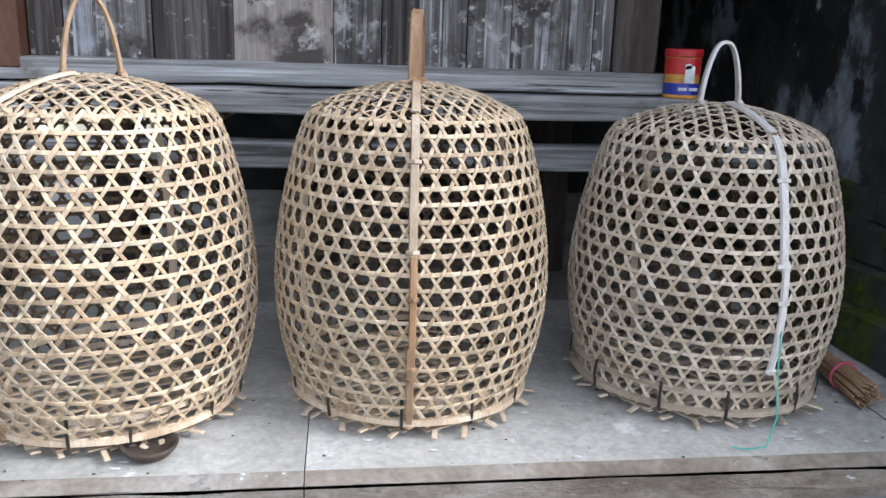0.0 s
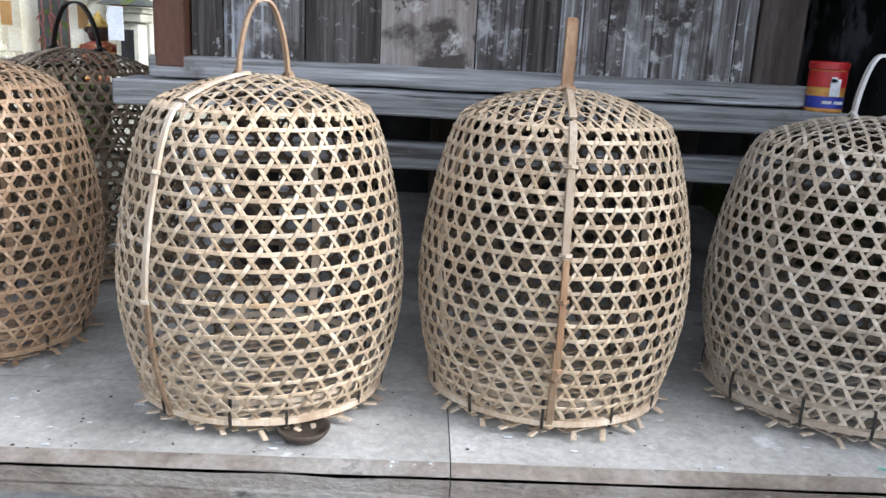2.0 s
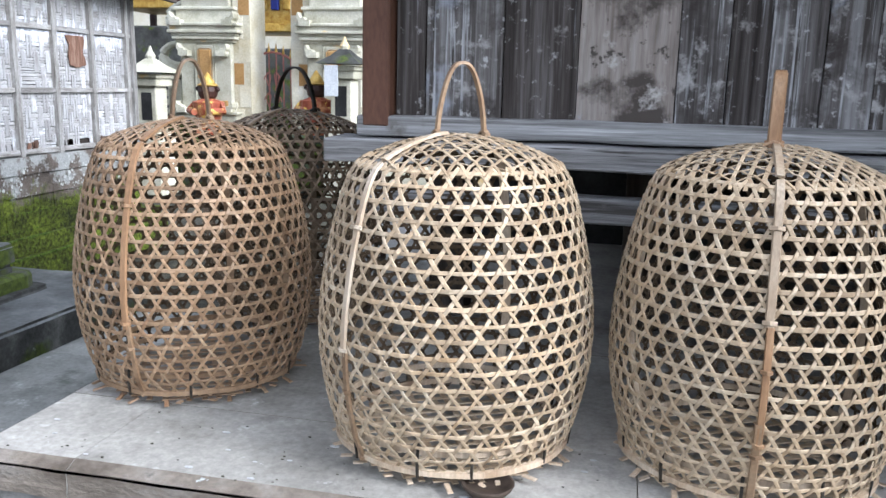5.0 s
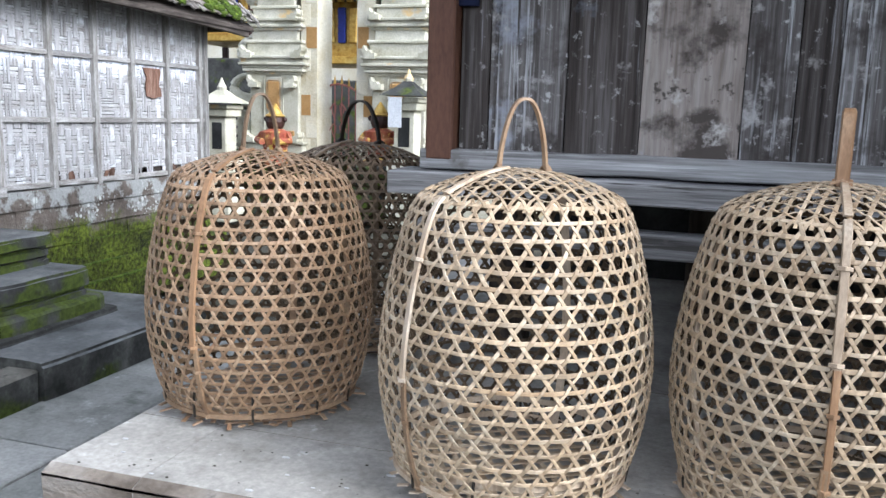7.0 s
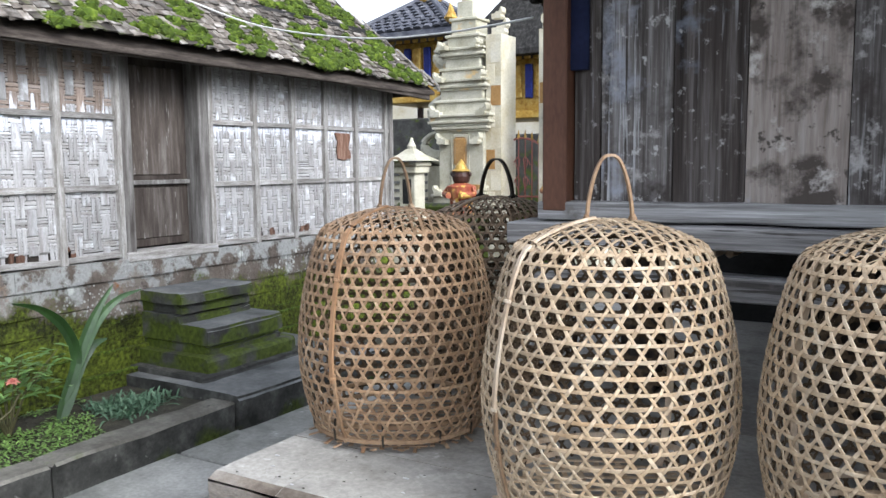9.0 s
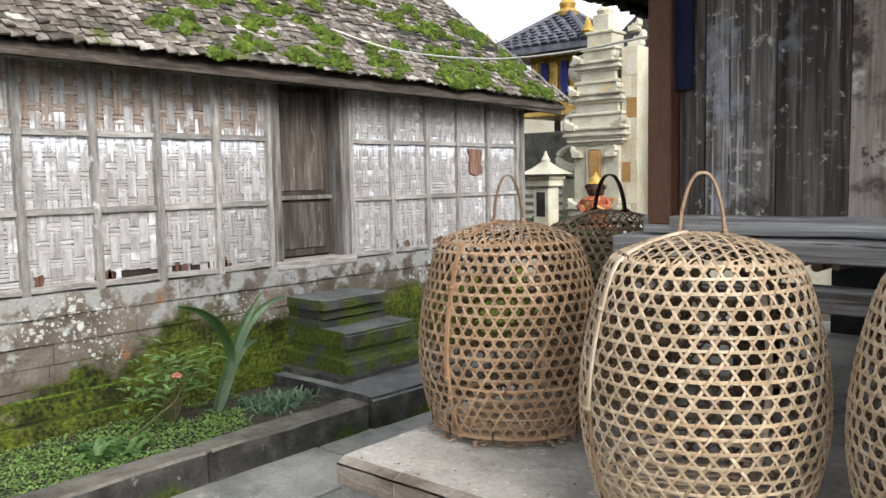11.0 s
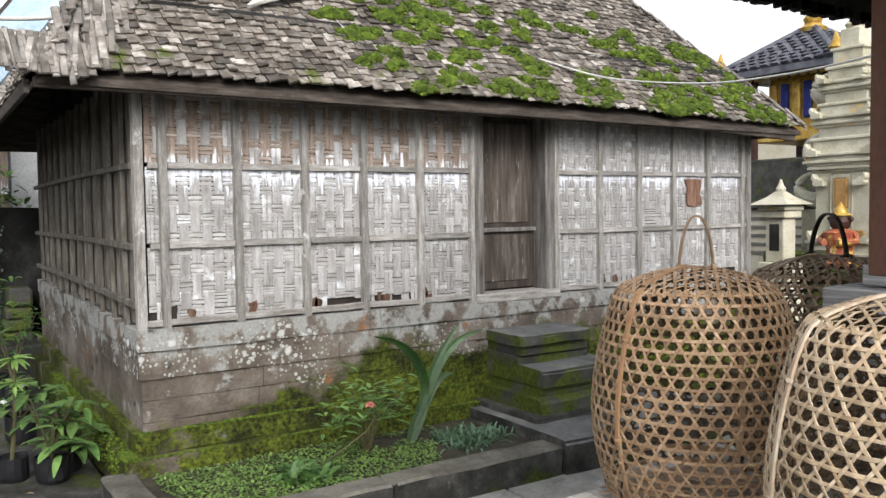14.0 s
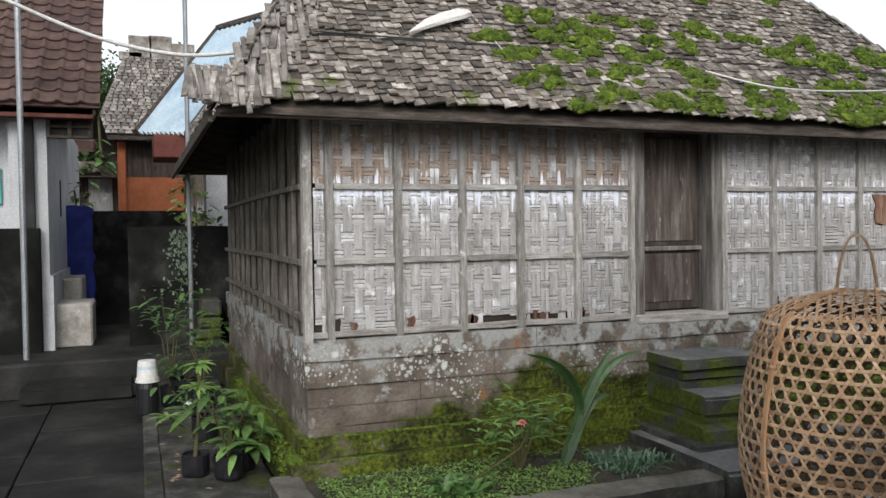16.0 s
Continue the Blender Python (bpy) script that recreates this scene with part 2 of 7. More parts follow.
M_PLINTH = plinth_mat("old limewashed plinth stone", 0.0)
M_FOOT = plinth_mat("mossy footing stone", 0.1)
M_KERBTOP = mat("paler kerb top", [(0.05, 0.046, 0.036), (0.125, 0.118, 0.1), (0.22, 0.21, 0.185)], 4.0, (1, 1, 1), 0.8, 0.6, 50, 0.12,
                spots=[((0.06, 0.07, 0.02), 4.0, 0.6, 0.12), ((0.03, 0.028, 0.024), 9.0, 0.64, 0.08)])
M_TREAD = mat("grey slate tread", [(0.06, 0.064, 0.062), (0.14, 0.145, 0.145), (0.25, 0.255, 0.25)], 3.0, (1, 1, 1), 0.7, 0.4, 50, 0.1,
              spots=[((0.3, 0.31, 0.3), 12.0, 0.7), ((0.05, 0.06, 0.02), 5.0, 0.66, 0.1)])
M_WOODGREY = mat("weathered grey wood", [(0.13, 0.115, 0.1), (0.3, 0.285, 0.265), (0.5, 0.49, 0.47)], 5.0, (9, 9, 0.9), 0.85, 0.5, 40, 0.15)
M_POLE = mat("weathered pole wood", [(0.19, 0.17, 0.15), (0.34, 0.325, 0.305), (0.52, 0.51, 0.5)], 5.0, (8, 8, 1.2), 0.85, 0.6, 40, 0.2,
             spots=[((0.6, 0.6, 0.6), 7.0, 0.62, 0.1, True)])
M_RAIL = mat("weathered rail wood", [(0.2, 0.18, 0.16), (0.36, 0.345, 0.325), (0.54, 0.53, 0.52)], 5.0, (8, 1.2, 8), 0.85, 0.6, 40, 0.2)
M_PLANK = mat("peeling painted plank", [(0.045, 0.038, 0.034), (0.165, 0.15, 0.142), (0.36, 0.35, 0.345)], 2.2, (24, 24, 0.7), 0.85, 0.7, 7, 0.14,
              spots=[((0.4, 0.4, 0.405), 2.0, 0.55, 0.08), ((0.3, 0.315, 0.36), 3.6, 0.55, 0.1, True), ((0.045, 0.037, 0.033), 5.0, 0.53, 0.12, True), ((0.05, 0.042, 0.037), 1.5, 0.57, 0.05),
                     ((0.36, 0.345, 0.335), 12.0, 0.58, 0.1, True), ((0.42, 0.41, 0.4), 34.0, 0.6, 0.08, True)])
M_DARKPLANK = mat("dark bare plank", [(0.022, 0.017, 0.015), (0.065, 0.054, 0.048), (0.17, 0.155, 0.147)], 2.2, (24, 24, 0.7), 0.85, 0.7, 7, 0.14,
                  spots=[((0.27, 0.27, 0.28), 2.0, 0.59, 0.08), ((0.17, 0.185, 0.22), 3.0, 0.6, 0.08, True), ((0.3, 0.285, 0.27), 11.0, 0.6, 0.1, True), ((0.36, 0.35, 0.34), 30.0, 0.61, 0.08, True)])
M_PATCH = mat("pale worn plank", [(0.16, 0.13, 0.11), (0.34, 0.295, 0.265), (0.45, 0.41, 0.375)], 2.2, (14, 14, 1.0), 0.85, 0.6, 9, 0.1,
              spots=[((0.3, 0.31, 0.36), 5.0, 0.58, 0.1, True), ((0.07, 0.058, 0.05), 3.4, 0.53, 0.07, True), ((0.08, 0.067, 0.06), 1.8, 0.6, 0.05), ((0.48, 0.45, 0.42), 14.0, 0.57, 0.1, True), ((0.07, 0.06, 0.052), 26.0, 0.61, 0.06, True)])
M_BEAM = mat("weathered beam", [(0.09, 0.085, 0.082), (0.3, 0.295, 0.292), (0.54, 0.54, 0.545)], 3.0, (0.6, 18, 18), 0.85, 0.8, 7, 0.15,
             spots=[((0.06, 0.056, 0.052), 2.0, 0.6, 0.04), ((0.6, 0.6, 0.6), 3.0, 0.62, 0.08), ((0.14, 0.13, 0.12), 6.0, 0.6, 0.1, True)])
M_BROWNPOST = mat("brown painted post", [(0.09, 0.04, 0.025), (0.14, 0.065, 0.04), (0.17, 0.085, 0.055)], 2.0, (2, 2, 0.6), 0.6, 0.1, 60, 0.05)
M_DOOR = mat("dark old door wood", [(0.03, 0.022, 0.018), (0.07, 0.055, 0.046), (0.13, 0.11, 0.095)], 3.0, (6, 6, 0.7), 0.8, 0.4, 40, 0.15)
M_DOORWORN = mat("worn faded door wood", [(0.045, 0.034, 0.028), (0.1, 0.082, 0.07), (0.21, 0.19, 0.172)], 3.0, (7, 7, 0.7), 0.8, 0.5, 40, 0.15,
                 spots=[((0.4, 0.4, 0.38), 5.0, 0.62, 0.08), ((0.06, 0.05, 0.043), 4.0, 0.6, 0.1, True)])
M_JAMB = mat("grey weathered jamb wood", [(0.07, 0.06, 0.055), (0.18, 0.17, 0.16), (0.34, 0.33, 0.32)], 3.0, (8, 8, 0.8), 0.85, 0.6, 40, 0.15)
M_WEAVE = mat("whitewashed woven bamboo", [(0.27, 0.252, 0.242), (0.42, 0.412, 0.41), (0.57, 0.572, 0.585)], 5.0, (5, 5, 0.8), 0.85, 0.4, 45, 0.13,
              spots=[((0.24, 0.2, 0.165), 2.5, 0.63, 0.12), ((0.68, 0.7, 0.74), 4.5, 0.58, 0.12, True), ((0.2, 0.16, 0.13), 12.0, 0.68, 0.06, True)], band=((0.66, 0.69, 0.77), 6.0, 1.0, 0.24))
M_WEAVE_BROWN = mat("bare woven bamboo", [(0.2, 0.145, 0.112), (0.36, 0.285, 0.238), (0.5, 0.43, 0.385)], 5.0, (6, 6, 0.8), 0.85, 0.4, 45, 0.16,
                    spots=[((0.62, 0.63, 0.66), 5.0, 0.6, 0.1, True)], band=((0.72, 0.75, 0.82), 6.0, 1.04, 0.16))
M_WEAVE_LEVEL = mat("whitewashed level bamboo", [(0.3, 0.28, 0.262), (0.45, 0.44, 0.432), (0.61, 0.61, 0.615)], 5.0, (5, 0.8, 5), 0.85, 0.4, 45, 0.13,
                    spots=[((0.7, 0.72, 0.76), 4.5, 0.57, 0.12, True)], band=((0.74, 0.77, 0.84), 6.0, 1.0, 0.2))
M_WEAVE_LEVEL_BROWN = mat("bare level bamboo", [(0.24, 0.175, 0.137), (0.4, 0.325, 0.275), (0.56, 0.5, 0.46)], 5.0, (6, 0.8, 6), 0.85, 0.4, 45, 0.16,
                          spots=[((0.62, 0.63, 0.66), 5.0, 0.6, 0.1, True)])
# dark colour that stands for the shade between the strips
M_WEAVE_BACK = mat("dark weave gap fill", [(0.02, 0.016, 0.013), (0.05, 0.04, 0.033)], 9, rough=0.95)
M_WEAVE_TORN = mat("torn brown bamboo", [(0.09, 0.045, 0.03), (0.17, 0.09, 0.06), (0.3, 0.2, 0.15)], 6.0, (7, 7, 0.8), 0.85, 0.5, 45, 0.3)
M_WEAVE_GREY = mat("grey vertical bamboo", [(0.1, 0.085, 0.07), (0.2, 0.18, 0.155), (0.32, 0.3, 0.275)], 6.0, (3, 3, 0.8), 0.9, 0.4, 50, 0.25, island=True)
M_SHINGLE = mat("weathered roof shingle", [(0.062, 0.049, 0.04), (0.235, 0.203, 0.172), (0.64, 0.605, 0.56)], 9.0, (1, 1, 1), 0.9, 0.6, 40, 0.38, island=True,
                moss=((0.1, 0.13, 0.025), 6.0, 0.6, 0.9, 2.4))
M_SHINGLE_PART = mat("weathered wooden shingle", [(0.062, 0.049, 0.04), (0.235, 0.203, 0.172), (0.64, 0.605, 0.56)], 9.0, (1, 1, 1), 0.9, 0.6, 40, 0.38,
                     moss=((0.1, 0.13, 0.025), 6.0, 0.6, 0.9, 2.4))
M_RIDGE = mat("bleached hip shingle", [(0.1, 0.083, 0.068), (0.28, 0.255, 0.23), (0.54, 0.515, 0.48)], 6.0, (1, 1, 1), 0.9, 0.6, 40, 0.3, island=True)
M_FASCIA = mat("dark eave board", [(0.025, 0.019, 0.016), (0.06, 0.048, 0.04), (0.12, 0.1, 0.085)], 5.0, (6, 0.8, 6), 0.85, 0.4, 40)
M_MOSS = mat("roof moss", [(0.025, 0.045, 0.004), (0.075, 0.12, 0.01), (0.18, 0.25, 0.022)], 12.0, rough=0.95, bump=0.6, island=True, vary=0.25)
M_LEAF = mat("leaf green", [(0.035, 0.09, 0.022), (0.08, 0.165, 0.045), (0.14, 0.25, 0.075)], 9.0, rough=0.5, bump=0.15, island=True, vary=0.25)
M_LEAF_DEEP = mat("deep green strap leaf", [(0.014, 0.042, 0.009), (0.03, 0.08, 0.017), (0.055, 0.125, 0.03)], 5.0, (1, 1, 0.4), 0.4, 0.1, 40, 0.2, spec=0.5)
M_LEAF_MID = mat("fresh green leaf", [(0.06, 0.14, 0.035), (0.12, 0.225, 0.06), (0.19, 0.31, 0.1)], 9.0, rough=0.5, bump=0.1, island=True, vary=0.25)
M_LEAF_BLUE = mat("blue-green grass blade", [(0.05, 0.11, 0.06), (0.11, 0.2, 0.12), (0.2, 0.3, 0.19)], 9.0, rough=0.55, bump=0.1, island=True, vary=0.25)
M_LEAF_LIGHT = mat("light green leaf", [(0.1, 0.19, 0.04), (0.17, 0.29, 0.07), (0.26, 0.38, 0.12)], 9.0, rough=0.5, bump=0.1, island=True, vary=0.2)
M_STEM = mat("green-brown stem", [(0.06, 0.06, 0.025), (0.12, 0.11, 0.05)], 12.0, rough=0.7, bump=0.3)
M_PETAL = mat("salmon petal", [(0.55, 0.16, 0.12), (0.75, 0.33, 0.27)], 15.0, rough=0.6, bump=0.1, island=True)
# black stands in for shade in interiors, niche, slot and vent; plus a post
M_BLACK = mat("near black matte", [(0.01, 0.01, 0.01), (0.025, 0.025, 0.025), (0.06, 0.06, 0.06)], 2.5, rough=0.9, bump=0.5)
M_BLACKWALL = mat("black stained wall plaster", [(0.012, 0.012, 0.012), (0.06, 0.06, 0.062), (0.24, 0.25, 0.27)], 2.6, (1, 1, 0.7), 0.9, 0.6, 40,
                  spots=[((0.3, 0.32, 0.36), 2.6, 0.5, 0.1), ((0.018, 0.018, 0.018), 4.5, 0.54, 0.06), ((0.4, 0.42, 0.46), 12.0, 0.64, 0.05)], moss=((0.05, 0.07, 0.02), 5.0, 0.56, -0.2, 0.6))
M_DARKWALL = mat("dark weathered wall", [(0.006, 0.006, 0.006), (0.016, 0.016, 0.0155), (0.055, 0.056, 0.054)], 2.6, rough=0.95, bump=0.6, spec=0.1,
                 spots=[((0.09, 0.1, 0.085), 9.0, 0.68, 0.08)])
M_WHITEWALL = mat("white painted wall", [(0.45, 0.47, 0.5), (0.6, 0.62, 0.64), (0.7, 0.71, 0.72)], 1.5, rough=0.8, bump=0.15)
M_TILE = mat("dark clay roof tile", [(0.05, 0.03, 0.026), (0.1, 0.06, 0.05), (0.15, 0.095, 0.08)], 5.0, rough=0.75, bump=0.3, island=True, vary=0.2)
M_BLUETILE = mat("blue-grey roof tile", [(0.06, 0.065, 0.085), (0.12, 0.125, 0.155), (0.19, 0.195, 0.22)], 5.0, rough=0.6, bump=0.2, island=True, vary=0.2)
M_ZINC = mat("blue painted zinc", [(0.32, 0.45, 0.55), (0.45, 0.58, 0.68), (0.55, 0.66, 0.74)], 3.0, rough=0.45, bump=0.15, spec=0.5)
M_RUST = mat("red painted eave board", [(0.1, 0.025, 0.02), (0.16, 0.05, 0.035)], 4.0, rough=0.7)
M_ORANGE = mat("orange brick wall", [(0.3, 0.09, 0.035), (0.42, 0.14, 0.06)], 4.0, rough=0.85)
M_PARAS = mat("carved grey-green sandstone", [(0.38, 0.36, 0.26), (0.6, 0.575, 0.455), (0.74, 0.71, 0.6)], 2.5, rough=0.9, bump=0.5,
              spots=[((0.24, 0.24, 0.15), 3.5, 0.66, 0.1), ((0.55, 0.4, 0.2), 1.6, 0.62, 0.06)], vary=0.12)
M_PARAS_ORANGE = mat("orange sandstone", [(0.36, 0.2, 0.07), (0.5, 0.3, 0.12)], 3.0, rough=0.9, bump=0.4)
M_CREAM = mat("cream limestone", [(0.6, 0.52, 0.35), (0.74, 0.69, 0.54), (0.82, 0.79, 0.7)], 2.0, rough=0.9, bump=0.2, vary=0.1)
M_GOLD = mat("gilded carving", [(0.35, 0.18, 0.03), (0.6, 0.38, 0.08), (0.75, 0.55, 0.18)], 9.0, rough=0.45, bump=0.5, metal=0.3)
M_DARKWOOD = mat("dark temple wood", [(0.03, 0.015, 0.012), (0.08, 0.035, 0.025)], 5.0, rough=0.6)
M_THATCH = mat("black palm thatch", [(0.01, 0.01, 0.01), (0.03, 0.028, 0.026), (0.07, 0.068, 0.065)], 5.0, (4, 4, 1), 0.95, 0.8, 40)
M_REDGATE = mat("pink-red painted iron", [(0.35, 0.12, 0.1), (0.5, 0.2, 0.17)], 6.0, rough=0.6)
M_STATUE_RED = mat("painted statue", [(0.3, 0.05, 0.03), (0.45, 0.13, 0.07), (0.55, 0.3, 0.12)], 7.0, rough=0.5, bump=0.4,
                   spots=[((0.62, 0.42, 0.1), 9.0, 0.56, 0.04), ((0.6, 0.52, 0.42), 14.0, 0.62, 0.04)])
M_BLUECLOTH = mat("blue tarpaulin", [(0.01, 0.02, 0.14), (0.02, 0.035, 0.25), (0.03, 0.05, 0.35)], 5.0, rough=0.5, bump=0.5, depth=0.02)
M_NAVY = mat("navy cloth", [(0.008, 0.012, 0.04), (0.015, 0.022, 0.07)], 8.0, rough=0.9)
M_WHITECLOTH = mat("white cloth", [(0.65, 0.68, 0.72), (0.8, 0.82, 0.84)], 8.0, rough=0.9, bump=0.3)
M_PLASTIC_WHITE = mat("white plastic", [(0.62, 0.62, 0.6), (0.75, 0.75, 0.73)], 8.0, rough=0.45, bump=0.05)
M_POTBAG = mat("black nursery bag", [(0.008, 0.008, 0.01), (0.02, 0.02, 0.024)], 10.0, rough=0.4, bump=0.4)
M_ROPE = mat("white cord", [(0.6, 0.6, 0.58), (0.75, 0.75, 0.73)], 20.0, rough=0.6, bump=0.1)
M_TEAL = mat("teal nylon string", [(0.05, 0.35, 0.28), (0.1, 0.45, 0.38)], 20.0, rough=0.4, bump=0.0)
M_PINK = mat("pink string", [(0.6, 0.08, 0.15), (0.75, 0.15, 0.22)], 20.0, rough=0.5, bump=0.0)
M_CANRED = mat("red tin paint", [(0.5, 0.015, 0.02), (0.6, 0.03, 0.03)], 10.0, rough=0.35, bump=0.02, spec=0.5)
M_CANYELLOW = mat("yellow tin print", [(0.6, 0.16, 0.03), (0.65, 0.4, 0.08)], 10.0, (1, 1, 3), 0.35, 0.0, spec=0.5)
M_CANBLUE = mat("blue tin print", [(0.02, 0.03, 0.3), (0.04, 0.06, 0.42)], 10.0, rough=0.35, bump=0.0, spec=0.5)
M_CANWHITE = mat("white tin print", [(0.6, 0.6, 0.6), (0.75, 0.75, 0.75)], 10.0, rough=0.35, bump=0.0)
M_METAL = mat("galvanised pipe", [(0.3, 0.32, 0.34), (0.42, 0.44, 0.46)], 6.0, rough=0.5, metal=0.6, bump=0.1)
M_COCO = mat("coconut bowl", [(0.05, 0.035, 0.025), (0.11, 0.08, 0.06)], 12.0, rough=0.7)
M_TREE = mat("tree leaf", [(0.03, 0.06, 0.02), (0.06, 0.11, 0.035), (0.1, 0.16, 0.055)], 6.0, rough=0.6, island=True, vary=0.3)
M_BARK = mat("bark", [(0.06, 0.05, 0.04), (0.14, 0.12, 0.1)], 8.0, rough=0.9, bump=0.6)
M_GREYBIRD = mat("bleached driftwood", [(0.6, 0.58, 0.54), (0.75, 0.73, 0.7)], 8.0, rough=0.85, bump=0.3)


# ---- mesh helpers ----
def mesh_ob(name, bm, material, parent=None, label="", smooth=False):
    me = bpy.data.meshes.new(name)
    bm.to_mesh(me)
    bm.free()
    for mm in (material if isinstance(material, (list, tuple)) else [material]):
        me.materials.append(mm)
    if smooth:
        me.polygons.foreach_set("use_smooth", [True] * len(me.polygons))
    ob = new(name, me)
    if parent:
        ob.parent = parent
    if label:
        ob["label"] = label
    return ob


def part(name, bm, material, parent, label="", smooth=False):
    return mesh_ob(name, bm, material, parent, label, smooth)


def empty(name, x, y, z, rz=0, **tags):
    ob = new(name)
    ob.matrix_world = pose(x, y, z, 0, 0, rz)
    ob.empty_display_size = 0.1
    return tagged(ob, **tags)


def box(x0, x1, y0, y1, z0, z1, bev=0.006, jit=0.0, rng=None, bm=None, seg=1):
    out = bm or bmesh.new()
    r = bmesh.ops.create_cube(out, size=1)
    for v in r["verts"]:
        v.co = Vector((x0 + (v.co.x + 0.5) * (x1 - x0), y0 + (v.co.y + 0.5) * (y1 - y0), z0 + (v.co.z + 0.5) * (z1 - z0)))
        if jit and rng:
            v.co += Vector([rng.uniform(-jit, jit) for _ in range(3)])
    if bev:
        es = list({e for v in r["verts"] for e in v.link_edges})
        bmesh.ops.bevel(out, geom=es, offset=bev, segments=seg, affect="EDGES")
    return out


def cyl(p, q, r0, r1=None, n=8, bm=None):
    """A rod from p to q."""
    out = bm or bmesh.new()
    p, q = Vector(p), Vector(q)
    d = q - p
    m = Matrix.Translation((p + q) / 2) @ d.to_track_quat("Z", "Y").to_matrix().to_4x4()
    bmesh.ops.create_cone(out, cap_ends=True, segments=n, radius1=r0, radius2=r0 if r1 is None else r1, depth=d.length, matrix=m)
    return out


def lathe(profile, n=24, bm=None, at=(0, 0, 0)):
    """A turned body from rows of radius and height."""
    out = bm or bmesh.new()
    rings = [[out.verts.new((at[0] + r * math.cos(2 * math.pi * k / n), at[1] + r * math.sin(2 * math.pi * k / n), at[2] + z)) for k in range(n)] for r, z in profile]
    for a, b in zip(rings, rings[1:]):
        for k in range(n):
            out.faces.new((a[k], a[(k + 1) % n], b[(k + 1) % n], b[k]))
    out.faces.new(rings[0][::-1])
    out.faces.new(rings[-1])
    return out


def ribbon(points, sides, ups, widths, thick, bm=None, closed=False, inner=0):
    """A flat strip of real thickness along points; sides and ups are the cross directions."""
    out = bm or bmesh.new()
    rows = []
    for p, s, u, w in zip(points, sides, ups, widths):
        p, s, u = Vector(p), Vector(s).normalized() * w / 2, Vector(u).normalized() * thick / 2
        rows.append([out.verts.new(p + a * s + b * u) for a, b in ((-1, -1), (1, -1), (0.75, 1), (-0.75, 1))])
    pairs = list(zip(rows, rows[1:])) + ([(rows[-1], rows[0])] if closed else [])
    for a, b in pairs:
        for k in range(4):
            f = out.faces.new((a[k], b[k], b[(k + 1) % 4], a[(k + 1) % 4]))
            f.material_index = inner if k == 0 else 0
    if not closed:
        out.faces.new(rows[0])
        out.faces.new(rows[-1][::-1])
    return out


def tube(points, r, n=6, bm=None, r_end=None):
    """A round rod along points."""
    out = bm or bmesh.new()
    pts = [Vector(p) for p in points]
    rows = []
    for i, p in enumerate(pts):
        d = (pts[min(i + 1, len(pts) - 1)] - pts[max(i - 1, 0)]).normalized()
        s = d.orthogonal().normalized() if abs(d.z) > 0.95 else d.cross(Vector((0, 0, 1))).normalized()
        u = s.cross(d).normalized()
        rr = r if r_end is None else r + (r_end - r) * i / (len(pts) - 1)
        rows.append([out.verts.new(p + rr * (math.cos(2 * math.pi * k / n) * s + math.sin(2 * math.pi * k / n) * u)) for k in range(n)])
    for a, b in zip(rows, rows[1:]):
        for k in range(n):
            out.faces.new((a[k], a[(k + 1) % n], b[(k + 1) % n], b[k]))
    out.faces.new(rows[0][::-1])
    out.faces.new(rows[-1])
    return out


def wobble(bm, amount, scale=3.0, seed=0.0):
    for v in bm.verts:
        v.co += amount * noise.noise_vector(v.co * scale + Vector((seed, seed * 1.7, seed * 0.3)))
    return bm


def loft_fix(bm):
    bmesh.ops.recalc_face_normals(bm, faces=bm.faces)
    return bm


# ---- ground and platform ----
GZ = -0.62
bm = bmesh.new()
bmesh.ops.create_grid(bm, x_segments=60, y_segments=60, size=150)
for v in bm.verts:
    v.co.z = GZ - 0.05
ground = tagged(mesh_ob("ground", bm, M_EARTH), "dark damp earth ground round the houses", "ground", kind="structure")

# platform: cap slabs over rough stone, the pavilion stands on it
platform = empty("stone_platform", -0.2, 0, 0, label="raised grey stone platform with worn cement slabs under the baskets", category="platform", kind="structure")
platform.matrix_world = Matrix.Identity(4)
rng = random.Random(3)
part("core", box(-1.47, 2.2, -0.285, 2.6, GZ - 0.05, -0.065, 0.01), M_STONE, platform, "rough grey stone core")
# slabs: (x0, x1, y0, y1)
slabs = [(-1.495, -1.2745, -0.32, 0.0), (-1.2725, -0.21, -0.32, 0.0), (-0.208, 0.94, -0.32, 0.0), (0.944, 2.2, -0.32, 0.0),
         (-1.495, -0.72, 0.002, 0.62), (-0.718, 0.16, 0.002, 0.62), (0.162, 1.1, 0.002, 0.62), (1.102, 2.2, 0.002, 0.62),
         (-1.495, 0.3, 0.624, 2.6), (0.304, 2.2, 0.624, 2.6)]
for x0, x1, y0, y1 in slabs:
    bm = box(x0, x1, y0, y1, -0.074, rng.uniform(-0.002, 0.0), 0.0)
    bmesh.ops.subdivide_edges(bm, edges=bm.edges, cuts=10, use_grid_fill=True)
    for v in bm.verts:
        if v.co.z > -0.01 and v.co.y < -0.31:
            v.co.z -= 0.012 + 0.006 * noise.noise(v.co * 9)
        if v.co.z < -0.05 and v.co.y < -0.31:
            v.co.y += 0.005 * noise.noise(v.co * 14)
        v.co.z += 0.0012 * noise.noise(v.co * 5)
    bm.normal_update()
    for f in bm.faces:
        if f.normal.y < -0.2 or f.normal.x < -0.5:
            f.material_index = 1
    part("slab", bm, [M_CONC, M_CAPEDGE], platform)
